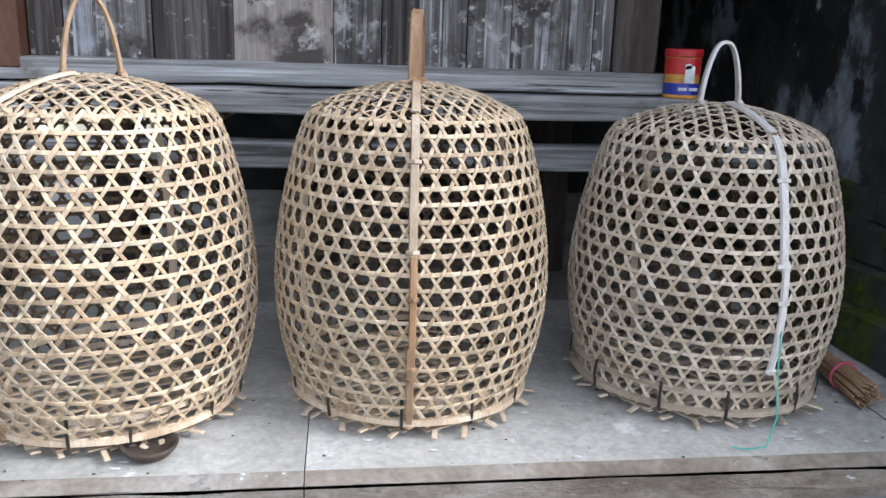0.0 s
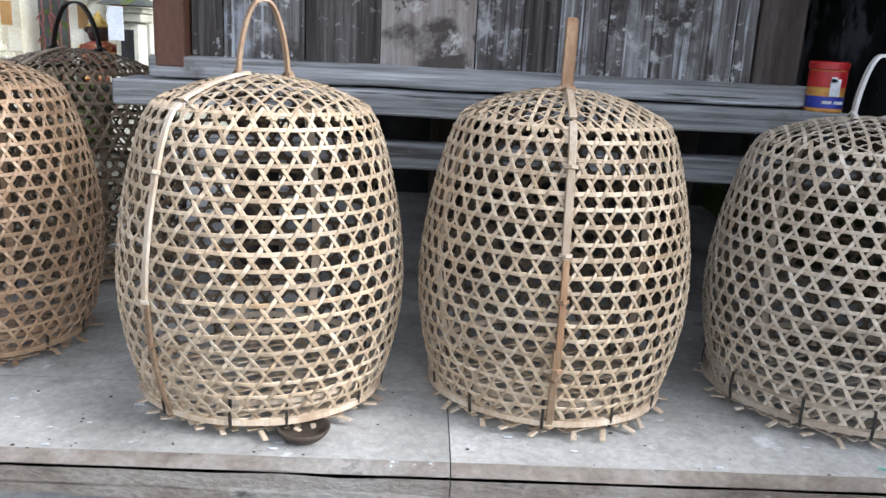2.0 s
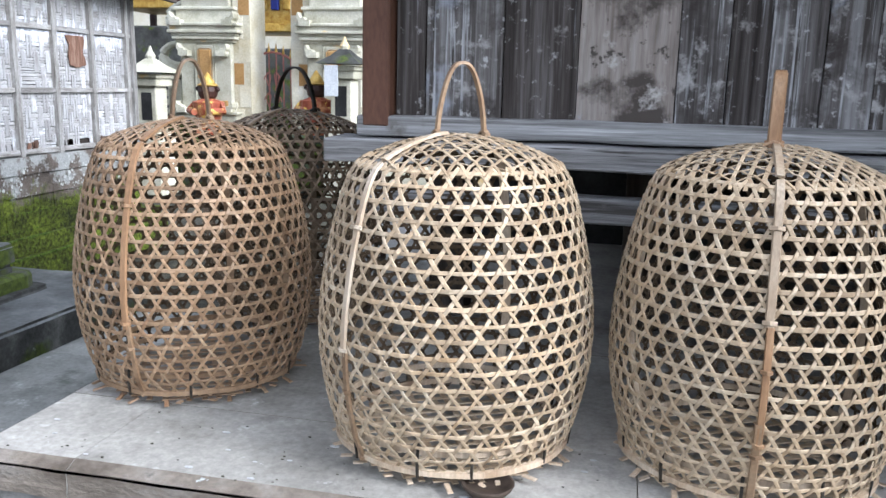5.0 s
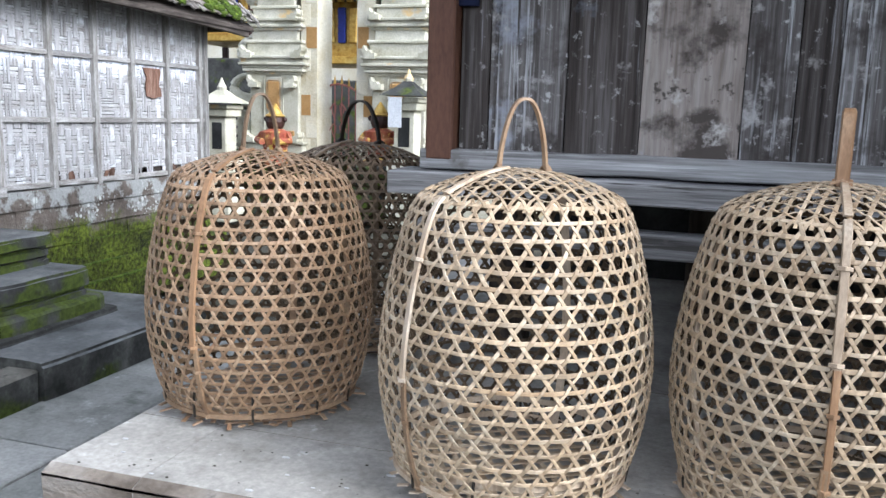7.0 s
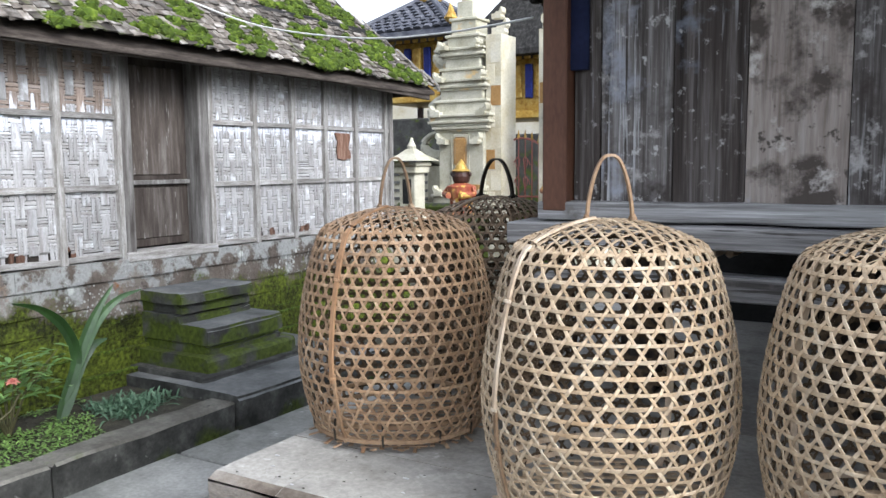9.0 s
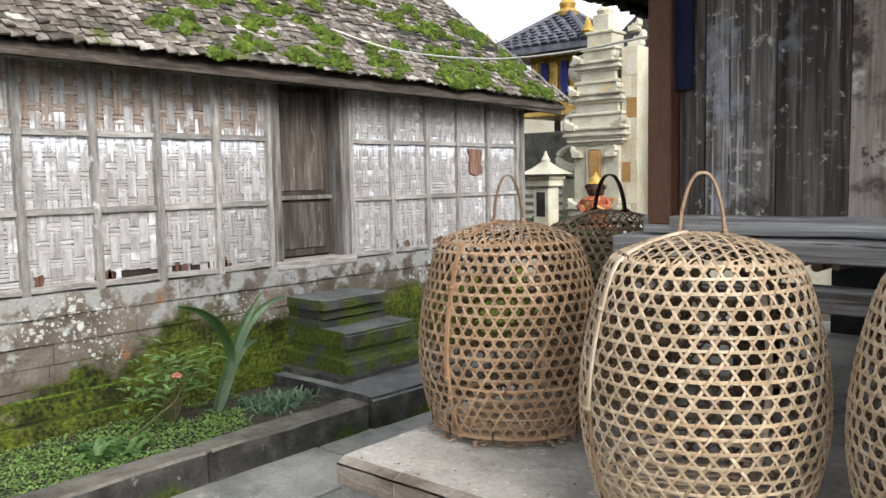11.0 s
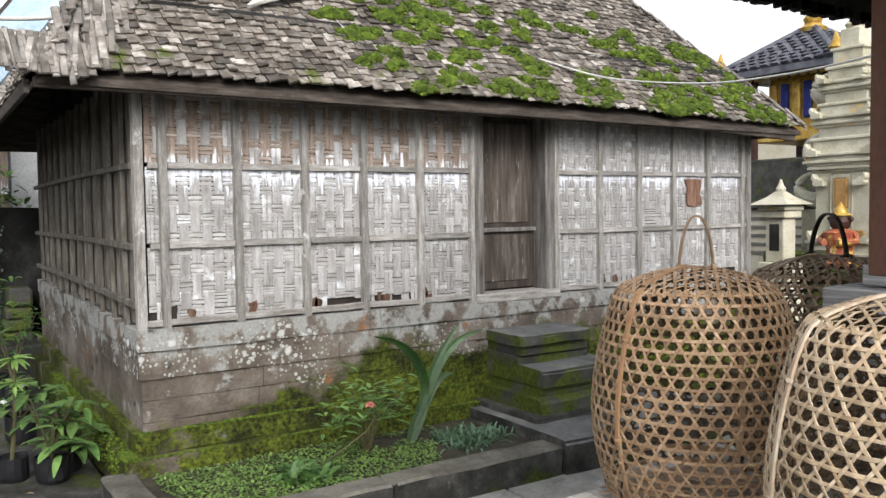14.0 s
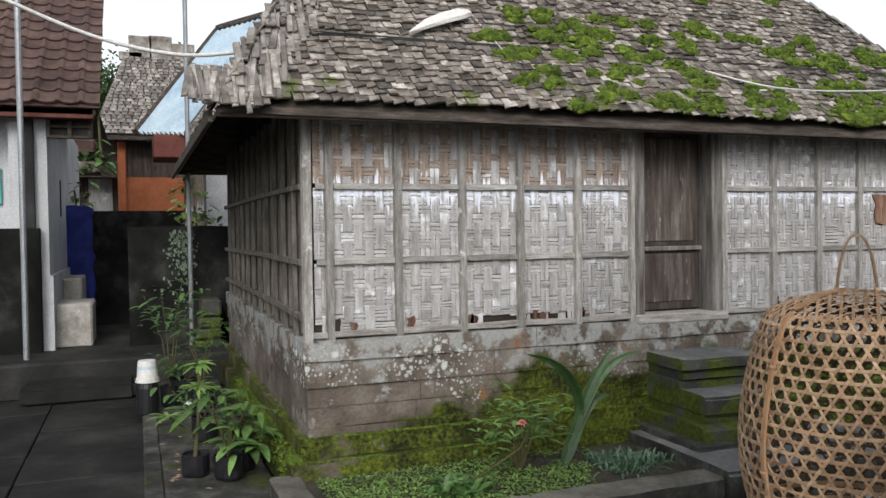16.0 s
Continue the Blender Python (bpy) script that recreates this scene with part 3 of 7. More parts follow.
# rough blocks under the cap at the front and the end
for row, (z0, z1) in enumerate(((-0.1535, -0.07), (-0.2435, -0.155), (-0.3535, -0.245), (-0.4735, -0.355), (GZ - 0.03, -0.475))):
    x = -1.485
    while x < 2.15:
        w = rng.uniform(0.35, 0.75)
        bm = box(x, min(x + w - 0.008, 2.2), -0.3175 + rng.uniform(-0.002, 0.002), -0.2, z0, z1, 0.0)
        bmesh.ops.subdivide_edges(bm, edges=bm.edges, cuts=3, use_grid_fill=True)
        part("stone_block", wobble(bm, 0.003, 9, row), M_STONE, platform)
        x += w
    y = -0.31
    while y < 2.5:
        w = rng.uniform(0.3, 0.6)
        bm = box(-1.488, -1.4, y, y + w - 0.008, z0, z1, 0.0)
        bmesh.ops.subdivide_edges(bm, edges=bm.edges, cuts=3, use_grid_fill=True)
        part("stone_block", wobble(bm, 0.008, 9, row + 9), M_STONE, platform)
        y += w


# ---- baskets ----
def radius_at(prof, s):
    for (s0, r0, z0), (s1, r1, z1) in zip(prof, prof[1:]):
        if s <= s1:
            f = (s - s0) / (s1 - s0)
            return r0 + f * (r1 - r0), z0 + f * (z1 - z0)
    return prof[-1][1], prof[-1][2]


def smooth_profile(H, R, base):
    """Rows of arc length, radius and height from the shoulder down to the foot."""
    zs = [(0.925, 0.69), (0.905, 0.745), (0.87, 0.79), (0.81, 0.84), (0.72, 0.895), (0.62, 0.945), (0.5, 0.985), (0.4, 1.0), (0.3, 0.99), (0.2, 0.955), (0.1, 0.9), (0.03, base / R)]
    out, s = [], 0.0
    for i, (z, r) in enumerate(zs):
        if i:
            s += math.hypot((z - zs[i - 1][0]) * H, (r - zs[i - 1][1]) * R)
        out.append((s, r * R, z * H))
    return out


def basket(x, y, H, R, material, spine, spine_mats, handle, seed, label, handle_mat, lean=0.0, base=0.228, tails=True, tails_mat=None, N=46):
    """A kagome-woven bamboo cage: hoops, two families of slanting strips, a domed crown, foot rings, laths and a handle."""
    rng = random.Random(seed)
    top = empty("rooster_basket", x, y, 0.004, label=label, category="basket", group="woven baskets on the platform")
    prof = smooth_profile(H, R, base)
    S = prof[-1][0]
    n_rows = round(S / 0.0292)
    hoop_gap = S / n_rows
    P = 2 * math.pi / N
    k = P / (2 * hoop_gap)

    def at(th, s, lift=0.0):
        r, z = radius_at(prof, min(max(s, 0.0), S))
        return Vector(((r + lift) * math.cos(th), (r + lift) * math.sin(th), z))

    def frame_at(th, s):
        a, b = at(th, max(0, s - 0.012)), at(th, min(S, s + 0.012))
        down = (b - a).normalized()
        out = Vector((math.cos(th), math.sin(th), 0))
        out = (out - out.dot(down) * down).normalized()
        return down, out, down.cross(out)

    # hoops pass over one family of slanting strips and under the other
    for i in range(n_rows):
        s = hoop_gap * (i + 0.5)
        low = max(0.0, s / S - 0.72)
        pts, sd, up, wd = [], [], [], []
        ph = rng.uniform(0, 6.28)
        w0 = rng.uniform(0.0072, 0.0092) * (1 - 0.8 * low)
        n = 4 * N
        for j in range(n):
            th = 2 * math.pi * j / n
            ss = s + (0.0016 + 0.012 * low) * math.sin(th + ph) + (0.0015 + 0.016 * low) * noise.noise(Vector((3 * math.cos(th), 3 * math.sin(th), seed + i)))
            down, out, _ = frame_at(th, ss)
            pts.append(at(th, ss, 0.0012 + 0.0017 * math.cos(N * th - math.pi * (i + 0.5))))
            sd.append(down)
            up.append(out)
            wd.append(w0 * (1 + 0.16 * noise.noise(Vector((5 * math.cos(th), 5 * math.sin(th), seed * 2 + i)))))
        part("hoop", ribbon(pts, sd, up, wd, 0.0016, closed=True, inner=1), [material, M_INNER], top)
    # slanting strips: a few shapes a family, set round the cage
    for fam in (1, -1):
        meshes = []
        for v in range(6):
            pts, sd, up, wd = [], [], [], []
            w0 = rng.uniform(0.0062, 0.0082)
            n = 4 * n_rows
            for j in range(n + 1):
                s = S * j / n
                low = max(0.0, s / S - 0.72)
                th = fam * k * s + (0.008 + 0.2 * low) * noise.noise(Vector((s * 9, seed + v, fam)))
                down, out, side = frame_at(th, s)
                tang = (at(th + fam * k * 0.01, s + 0.01) - at(th - fam * k * 0.01, s - 0.01)).normalized()
                pts.append(at(th, s, 0.0012 + fam * 0.0017 * math.cos(2 * math.pi * s / hoop_gap)))
                sd.append(out.cross(tang))
                up.append(out)
                wd.append(w0 * (1 + 0.15 * noise.noise(Vector((s * 14, seed + v, 3 * fam)))))
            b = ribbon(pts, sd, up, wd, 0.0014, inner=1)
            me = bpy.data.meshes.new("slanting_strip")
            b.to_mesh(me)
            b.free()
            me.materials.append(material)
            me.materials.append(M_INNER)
            meshes.append(me)
        for i in range(N):
            ob = new("slanting_strip", rng.choice(meshes))
            ob.parent = top
            ob.matrix_basis = pose(0, 0, rng.uniform(-0.001, 0.001), 0, 0, math.degrees(P * i) + rng.uniform(-0.35, 0.35))
    # crown: straight strips in three directions over a shallow dome, bent down over the shoulder
    r_top, z_top = prof[0][1], prof[0][2]
    d = 2 * math.pi * r_top / N * 0.98
    for fam in range(3):
        a = math.radians(60 * fam + 12)
        ux, uy = math.cos(a), math.sin(a)
        m = int(r_top / d) + 1
        for i in range(-m, m + 1):
            o = d * (i + 0.25 * (1 if fam else -1))
            if abs(o) > r_top * 0.99:
                continue
            half = math.sqrt(r_top ** 2 - o * o) + 0.022
            pts, sd, up, wd = [], [], [], []
            w0 = rng.uniform(0.0066, 0.0084)
            for j in range(31):
                t = half * (2 * j / 30 - 1)
                px, py = ux * t - uy * o, uy * t + ux * o
                rad = math.hypot(px, py)
                rr = rad / r_top
                over = 0.0014 * math.cos(2 * math.pi * t / d + 2.1 * fam) + 0.0006 * (fam - 1)
                if rr <= 1:
                    c = Vector((px, py, z_top + (H - z_top) * (1 - rr * rr) + over + 0.002 * noise.noise(Vector((px * 20, py * 20, seed)))))
                    u = Vector((0.9 * px, 0.9 * py, 0.3))
                else:
                    az_ = math.atan2(py, px)
                    c = at(az_, (rad - r_top) * 1.25, 0.0022 + over)
                    u = frame_at(az_, (rad - r_top) * 1.25)[1]
                pts.append(c)
                sd.append((-uy, ux, 0))
                up.append(u)
                wd.append(w0)
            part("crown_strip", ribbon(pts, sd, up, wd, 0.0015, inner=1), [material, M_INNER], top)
    # foot: two stout rings with dark ties, woven floor, strip ends that stick out
    for z, rr, th in ((0.068, base + 0.008, 0.009), (0.028, base + 0.009, 0.01)):
        pts = [((rr + 0.002 * math.sin(3 * a + seed)) * math.cos(a), (rr + 0.002 * math.sin(3 * a + seed)) * math.sin(a), z + 0.002 * math.sin(2 * a + seed)) for a in (2 * math.pi * j / 64 for j in range(64))]
        part("foot_ring", wobble(ribbon(pts, [(0, 0, 1)] * 64, [(p[0], p[1], 0) for p in pts], [0.0135] * 64, th, closed=True), 0.002, 9, seed + z), M_LATH if tails_mat is None else tails_mat, top)
    for i in range(11):
        a = 2 * math.pi * (i + rng.uniform(-0.15, 0.15)) / 11
        c, s = math.cos(a), math.sin(a)
        r0 = base + 0.0125
        part("tie", ribbon([(r0 * c, r0 * s, 0.018), ((r0 + 0.004) * c, (r0 + 0.004) * s, 0.048), (r0 * c, r0 * s, 0.078)], [(-s, c, 0)] * 3, [(c, s, 0)] * 3, [0.006] * 3, 0.003), M_BIND, top)
    for i in range(13):
        o = -base + 2 * base * (i + 0.5) / 13
        h = math.sqrt(base ** 2 - o * o)
        for fam in range(2):
            p, q = ((o, -h, 0.008 + 0.003 * fam), (o, h, 0.008 + 0.003 * fam))
            if fam:
                p, q = (p[1], p[0], p[2]), (q[1], q[0], q[2])
            a0 = rng.uniform(-0.06, 0.06)
            rot = Matrix.Rotation(a0 + 0.5, 3, "Z")
            part("floor_strip", ribbon([rot @ Vector(p), rot @ Vector(q)], [rot @ Vector((1, 0, 0) if not fam else (0, 1, 0))] * 2, [(0, 0, 1)] * 2, [0.013] * 2, 0.002), material, top)
    if tails:
        for i in range(26):
            a = 2 * math.pi * (i + rng.uniform(-0.3, 0.3)) / 26
            sl = rng.choice((-0.6, 0.6, 0.3, -0.3))
            c, s = math.cos(a), math.sin(a)
            dx, dy = math.cos(a + sl), math.sin(a + sl)
            ln = rng.uniform(0.016, 0.034)
            p0 = Vector(((base + 0.004) * c, (base + 0.004) * s, 0.01))
            p1 = p0 + Vector((dx * ln, dy * ln, rng.uniform(-0.009, 0.002)))
            part("strip_end", ribbon([p0, p1], [(-dy, dx, 0)] * 2, [(0, 0, 1)] * 2, [0.011] * 2, 0.0025), M_LATH if tails_mat is None else tails_mat, top)
    # laths down the side
    for (az, width, s0, s1), lm in zip(spine, spine_mats):
        pts, sd, up, wd = [], [], [], []
        th = math.radians(az)
        for j in range(22):
            s = s0 * S + (s1 - s0) * S * j / 21
            down, out, side = frame_at(th, s)
            pts.append(at(th, s, 0.006 if width > 0.012 else 0.004))
            sd.append(side)
            up.append(out)
            wd.append(width * (1 + 0.1 * noise.noise(Vector((s * 8, az, seed)))))
        lath = part("lath", ribbon(pts, sd, up, wd, 0.005), lm, top)
        for f in (0.35, 0.97):
            s = s0 * S + (s1 - s0) * S * f
            down, out, side = frame_at(th, s)
            c = at(th, s, 0.006)
            part("lath_tie", ribbon([c - side * width * 0.75, c + out * 0.006, c + side * width * 0.75], [down] * 3, [out] * 3, [0.008] * 3, 0.003), lm, lath)
    # lath from the shoulder over the crown to the handle
    az, width, s0, s1 = spine[0]
    th = math.radians(az)
    pts, sd, up = [], [], []
    for j in range(9):
        rr = 1.0 - 0.8 * j / 8
        pts.append((r_top * rr * math.cos(th), r_top * rr * math.sin(th), z_top + (H - z_top) * (1 - rr * rr) + 0.006))
        sd.append((-math.sin(th), math.cos(th), 0))
        up.append((math.cos(th) * rr, math.sin(th) * rr, 1))
    if s0 < 0.02:
        part("crown_lath", ribbon(pts, sd, up, [width] * 9, 0.005), spine_mats[0], top)
    # inner stakes
    for az in handle[4]:
        th = math.radians(az)
        pts, sd, up = [], [], []
        for j in range(16):
            s = S * j / 15
            down, out, side = frame_at(th, s)
            pts.append(at(th, s, -0.007))
            sd.append(side)
            up.append(out)
        part("inner_stake", ribbon(pts, sd, up, [0.02] * 16, 0.005), M_LATH if tails_mat is None else tails_mat, top)
    # handle: a bent split-bamboo bow in the upright plane at azimuth handle[0]
    az, half, tall, width = handle[:4]
    c, s = math.cos(math.radians(az)), math.sin(math.radians(az))
    pts, sd, up, wd = [], [], [], []
    for j in range(21):
        f = j / 20
        a = math.pi * f
        bulge = math.copysign(abs(math.cos(a)) ** 0.75, math.cos(a))
        hx, hz = -half * bulge * (1 - 0.28 * math.sin(a)), tall * math.sin(a) ** 0.8
        pts.append((hx * c, hx * s, H - 0.004 + hz))
        sd.append((-s, c, 0))
        da = Vector((c * math.copysign(1, hx or 1) * abs(math.cos(a)), s * math.copysign(1, hx or 1) * abs(math.cos(a)), math.sin(a)))
        up.append(da)
        wd.append(width)
    bow = part("handle", ribbon(pts, sd, up, wd, 0.006), handle_mat, top, smooth=False)
    for sgn in (-1, 1):
        part("handle_tie", ribbon([(sgn * half * c - s * 0.018, sgn * half * s + c * 0.018, H), (sgn * half * c, sgn * half * s, H + 0.008), (sgn * half * c + s * 0.018, sgn * half * s - c * 0.018, H)],
                                  [(c, s, 0)] * 3, [(0, 0, 1)] * 3, [0.012] * 3, 0.005), handle_mat, bow)
    return top


b2 = basket(-0.005, 0.04, 0.628, 0.272, M_BAMBOO, [(-95, 0.0155, 0.0, 0.42), (-94.5, 0.013, 0.42, 0.78), (-95, 0.014, 0.7, 1.0)], [M_LATH, M_LATH_ORANGE, M_BAMBOO_BROWN],
            (80, 0.05, 0.135, 0.024, (30, 150)), 11, "pale woven bamboo rooster basket with an orange-brown front lath", M_LATH_ORANGE)
b1 = basket(-0.587, 0.0, 0.628, 0.275, M_BAMBOO, [(-125, 0.015, 0.0, 0.62), (-124, 0.013, 0.6, 1.0)], [M_LATH, M_BAMBOO_BROWN],
            (33, 0.05, 0.14, 0.017, (20, 75)), 23, "pale woven bamboo rooster basket with a bowed lath handle", M_BAMBOO_BROWN, N=41)
b3 = basket(0.62, 0.06, 0.60, 0.278, M_BAMBOO_GREY, [(-84, 0.018, 0.0, 0.45), (-83, 0.015, 0.42, 0.82)], [M_LATH_WHITE, M_LATH_WHITE],
            (-5, 0.04, 0.125, 0.02, (100, 170)), 37, "greyed woven bamboo rooster basket with a bleached lath", M_LATH_WHITE, base=0.245, tails_mat=M_BAMBOO_GREY)
b0 = basket(-1.285, 0.21, 0.63, 0.278, M_BAMBOO_BROWN, [(-93, 0.016, 0.0, 0.7), (-92, 0.012, 0.66, 1.0)], [M_LATH_ORANGE, M_BAMBOO_BROWN],
            (48, 0.045, 0.14, 0.02, (60, 100)), 41, "browned woven bamboo rooster basket near the platform corner", M_BAMBOO_BROWN, tails=True, tails_mat=M_BAMBOO_BROWN)
b4 = basket(-1.27, 0.80, 0.637, 0.285, M_BAMBOO_DARK, [(-110, 0.014, 0.0, 1.0)], [M_BAMBOO_DARK],
            (-22, 0.085, 0.13, 0.016, (60, 100)), 53, "old dark woven bamboo basket with a black bow handle", M_BIND, tails=False, tails_mat=M_BAMBOO_DARK)


# ---- pavilion: plank wall on stacked beams ----
WY = 0.443
pavilion = empty("plank_pavilion", 0, 0, 0, label="old wooden pavilion with peeling plank wall on stacked beams", category="pavilion", kind="structure")
rng = random.Random(8)
plank_x = [-0.845, -0.77, -0.575, -0.395, -0.165, -0.053, 0.034, 0.152, 0.259, 0.462, 0.512]
for i, (x0, x1) in enumerate(zip(plank_x, plank_x[1:])):
    pale = 3 <= i <= 3
    bm = box(x0 + 0.0015, x1 - 0.0015, WY + rng.uniform(-0.002, 0.003), WY + 0.03, 0.64, 2.05, 0.0)
    bmesh.ops.subdivide_edges(bm, edges=[e for e in bm.edges if abs(e.verts[0].co.z - e.verts[1].co.z) > 1], cuts=24)
    part("plank", wobble(bm, 0.0015, 12, i), M_PATCH if pale else (M_DARKPLANK if i in (0, 2, 5) else M_PLANK), pavilion)
part("dark_end_post", box(0.515, 0.625, WY - 0.015, WY + 0.08, 0.62, 2.05, 0.006), M_DOOR, pavilion, "dark brown upright end post")
part("brown_post", box(-0.92, -0.85, WY - 0.05, WY + 0.06, 0.62, 2.05, 0.005), M_BROWNPOST, pavilion, "plain red-brown painted post")
for n_, (x0, x1, y0, y1, z0, z1) in (("sill_beam", (-0.935, 0.66, 0.395, 0.5, 0.598, 0.648)), ("ledge_beam", (-1.0, 0.73, 0.335, 0.5, 0.535, 0.592)),
                                     ("lower_beam", (-0.94, 0.95, 0.36, 0.46, 0.41, 0.468))):
    bm = box(x0, x1, y0, y1, z0, z1, 0.004)
    bmesh.ops.subdivide_edges(bm, edges=[e for e in bm.edges if abs(e.verts[0].co.x - e.verts[1].co.x) > 1], cuts=30)
    part(n_, wobble(bm, 0.004, 5, z0), M_BEAM, pavilion)
part("deck", box(-0.94, 0.66, 0.5, 2.3, 0.55, 0.6, 0.004), M_DOOR, pavilion, "dark deck boards")
for x in (-0.8, -0.2, 0.5):
    part("short_leg", box(x - 0.06, x + 0.06, 0.9, 1.02, 0.0, 0.55, 0.006), M_DOOR, pavilion)
# dark wood and black stand for the shade inside the pavilion
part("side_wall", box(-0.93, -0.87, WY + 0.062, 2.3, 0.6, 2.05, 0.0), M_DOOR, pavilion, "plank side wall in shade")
part("back_wall", box(-0.93, 2.2, 2.3, 2.36, -0.06, 2.05, 0.0), M_BLACK, pavilion, "back wall, near-black for the unlit interior")
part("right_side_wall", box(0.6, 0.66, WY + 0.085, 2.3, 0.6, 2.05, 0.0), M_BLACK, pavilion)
# roof over it: thick dark thatch-like eave
bm = bmesh.new()
XE, YE, ZE = -1.6, -0.15, 1.5
ridge = [(-0.3, 1.2, 2.75), (1.6, 1.2, 2.75)]
v = [bm.verts.new(p) for p in ((XE, YE, ZE), (2.6, YE, ZE), (2.6, 2.7, ZE), (XE, 2.7, ZE))]
u = [bm.verts.new(p) for p in ((XE, YE, ZE + 0.07), (2.6, YE, ZE + 0.07), (2.6, 2.7, ZE + 0.07), (XE, 2.7, ZE + 0.07))]
r = [bm.verts.new(p) for p in ridge]
for q in ((0, 1), (1, 2), (2, 3), (3, 0)):
    bm.faces.new((v[q[0]], v[q[1]], u[q[1]], u[q[0]]))
bm.faces.new((u[0], u[1], r[1], r[0]))
bm.faces.new((u[1], u[2], r[1]))
bm.faces.new((u[2], u[3], r[0], r[1]))
bm.faces.new((u[3], u[0], r[0]))
inner = [bm.verts.new(p) for p in ((-0.3, 1.2, 2.6), (1.6, 1.2, 2.6))]
bm.faces.new((v[1], v[0], inner[0], inner[1]))
bm.faces.new((v[2], v[1], inner[1]))
bm.faces.new((v[3], v[2], inner[1], inner[0]))
bm.faces.new((v[0], v[3], inner[0]))
bmesh.ops.recalc_face_normals(bm, faces=bm.faces)
part("eave_roof", bm, M_THATCH, pavilion, "dark eave of weathered thatch")
bm = bmesh.new()
for i in range(170):
    yy = YE + (2.7 - YE) * rng.random()
    box(XE - 0.012, XE + 0.03, yy, yy + rng.uniform(0.012, 0.03), ZE - rng.uniform(0.0, 0.018), ZE + 0.05, 0.0, bm=bm)
part("eave_fringe", bm, M_THATCH, pavilion)
part("hanging_cloth", wobble(box(-0.855, -0.8, WY - 0.02, WY - 0.008, 1.0, 1.35, 0.002), 0.004, 12), M_NAVY, pavilion, "dark navy cloth hanging by the post")
# poles stored under the deck
for i, (x, r_) in enumerate(((-0.62, 0.014), (-0.565, 0.012), (-0.5, 0.016), (-0.45, 0.01))):
    tagged(mesh_ob("stored_pole", cyl((x, 0.56, 0.506), (x + 0.04, 1.6, 0.506), r_, n=10), M_LATH), "old bamboo pole stored under the deck", "pole", "poles under the deck")

# right boundary wall, black with age
wall_e = empty("wall_east", 0, 0, 0, label="black stained plaster wall with mossy stepped base", category="wall", kind="structure")
bm = box(1.3, 1.5, -0.6, 2.4, -0.06, 2.0, 0.0)
bmesh.ops.subdivide_edges(bm, edges=bm.edges, cuts=16, use_grid_fill=True)
part("plaster_wall", wobble(bm, 0.012, 3), M_BLACKWALL, wall_e)
for i, (z0, z1, x0) in enumerate(((0.0, 0.1, 1.08), (0.1, 0.19, 1.13), (0.19, 0.28, 1.19), (0.28, 0.36, 1.25))):
    y = -0.6
    while y < 2.3:
        w = rng.uniform(0.3, 0.55)
        bm = box(x0, 1.32, y, y + w - 0.006, z0 + 0.002, z1, 0.0)
        bmesh.ops.subdivide_edges(bm, edges=bm.edges, cuts=3, use_grid_fill=True)
        part("base_stone", wobble(bm, 0.01, 8, i), M_STEP, wall_e)
        y += w


# ---- bamboo house ----
FX = -4.03
house = empty("bamboo_house", FX, -0.63, GZ, label="old house of whitewashed woven bamboo under a mossy shingle roof", category="house")
house.matrix_world = Matrix.Identity(4)
rng = random.Random(21)
Y0, Y1, XB = -0.63, 4.15, -7.95
Z_SILL, Z_R2, Z_R1, Z_TOP = 0.235, 0.63, 1.035, 1.42
# inner shell, black to stand for the unlit interior
shell = part("inner_wall", box(XB + 0.08, FX - 0.16, Y0 + 0.1, Y1 - 0.1, 0.2, 1.9, 0.0), M_BLACK, house, "black shell standing for the unlit interior behind the weave")


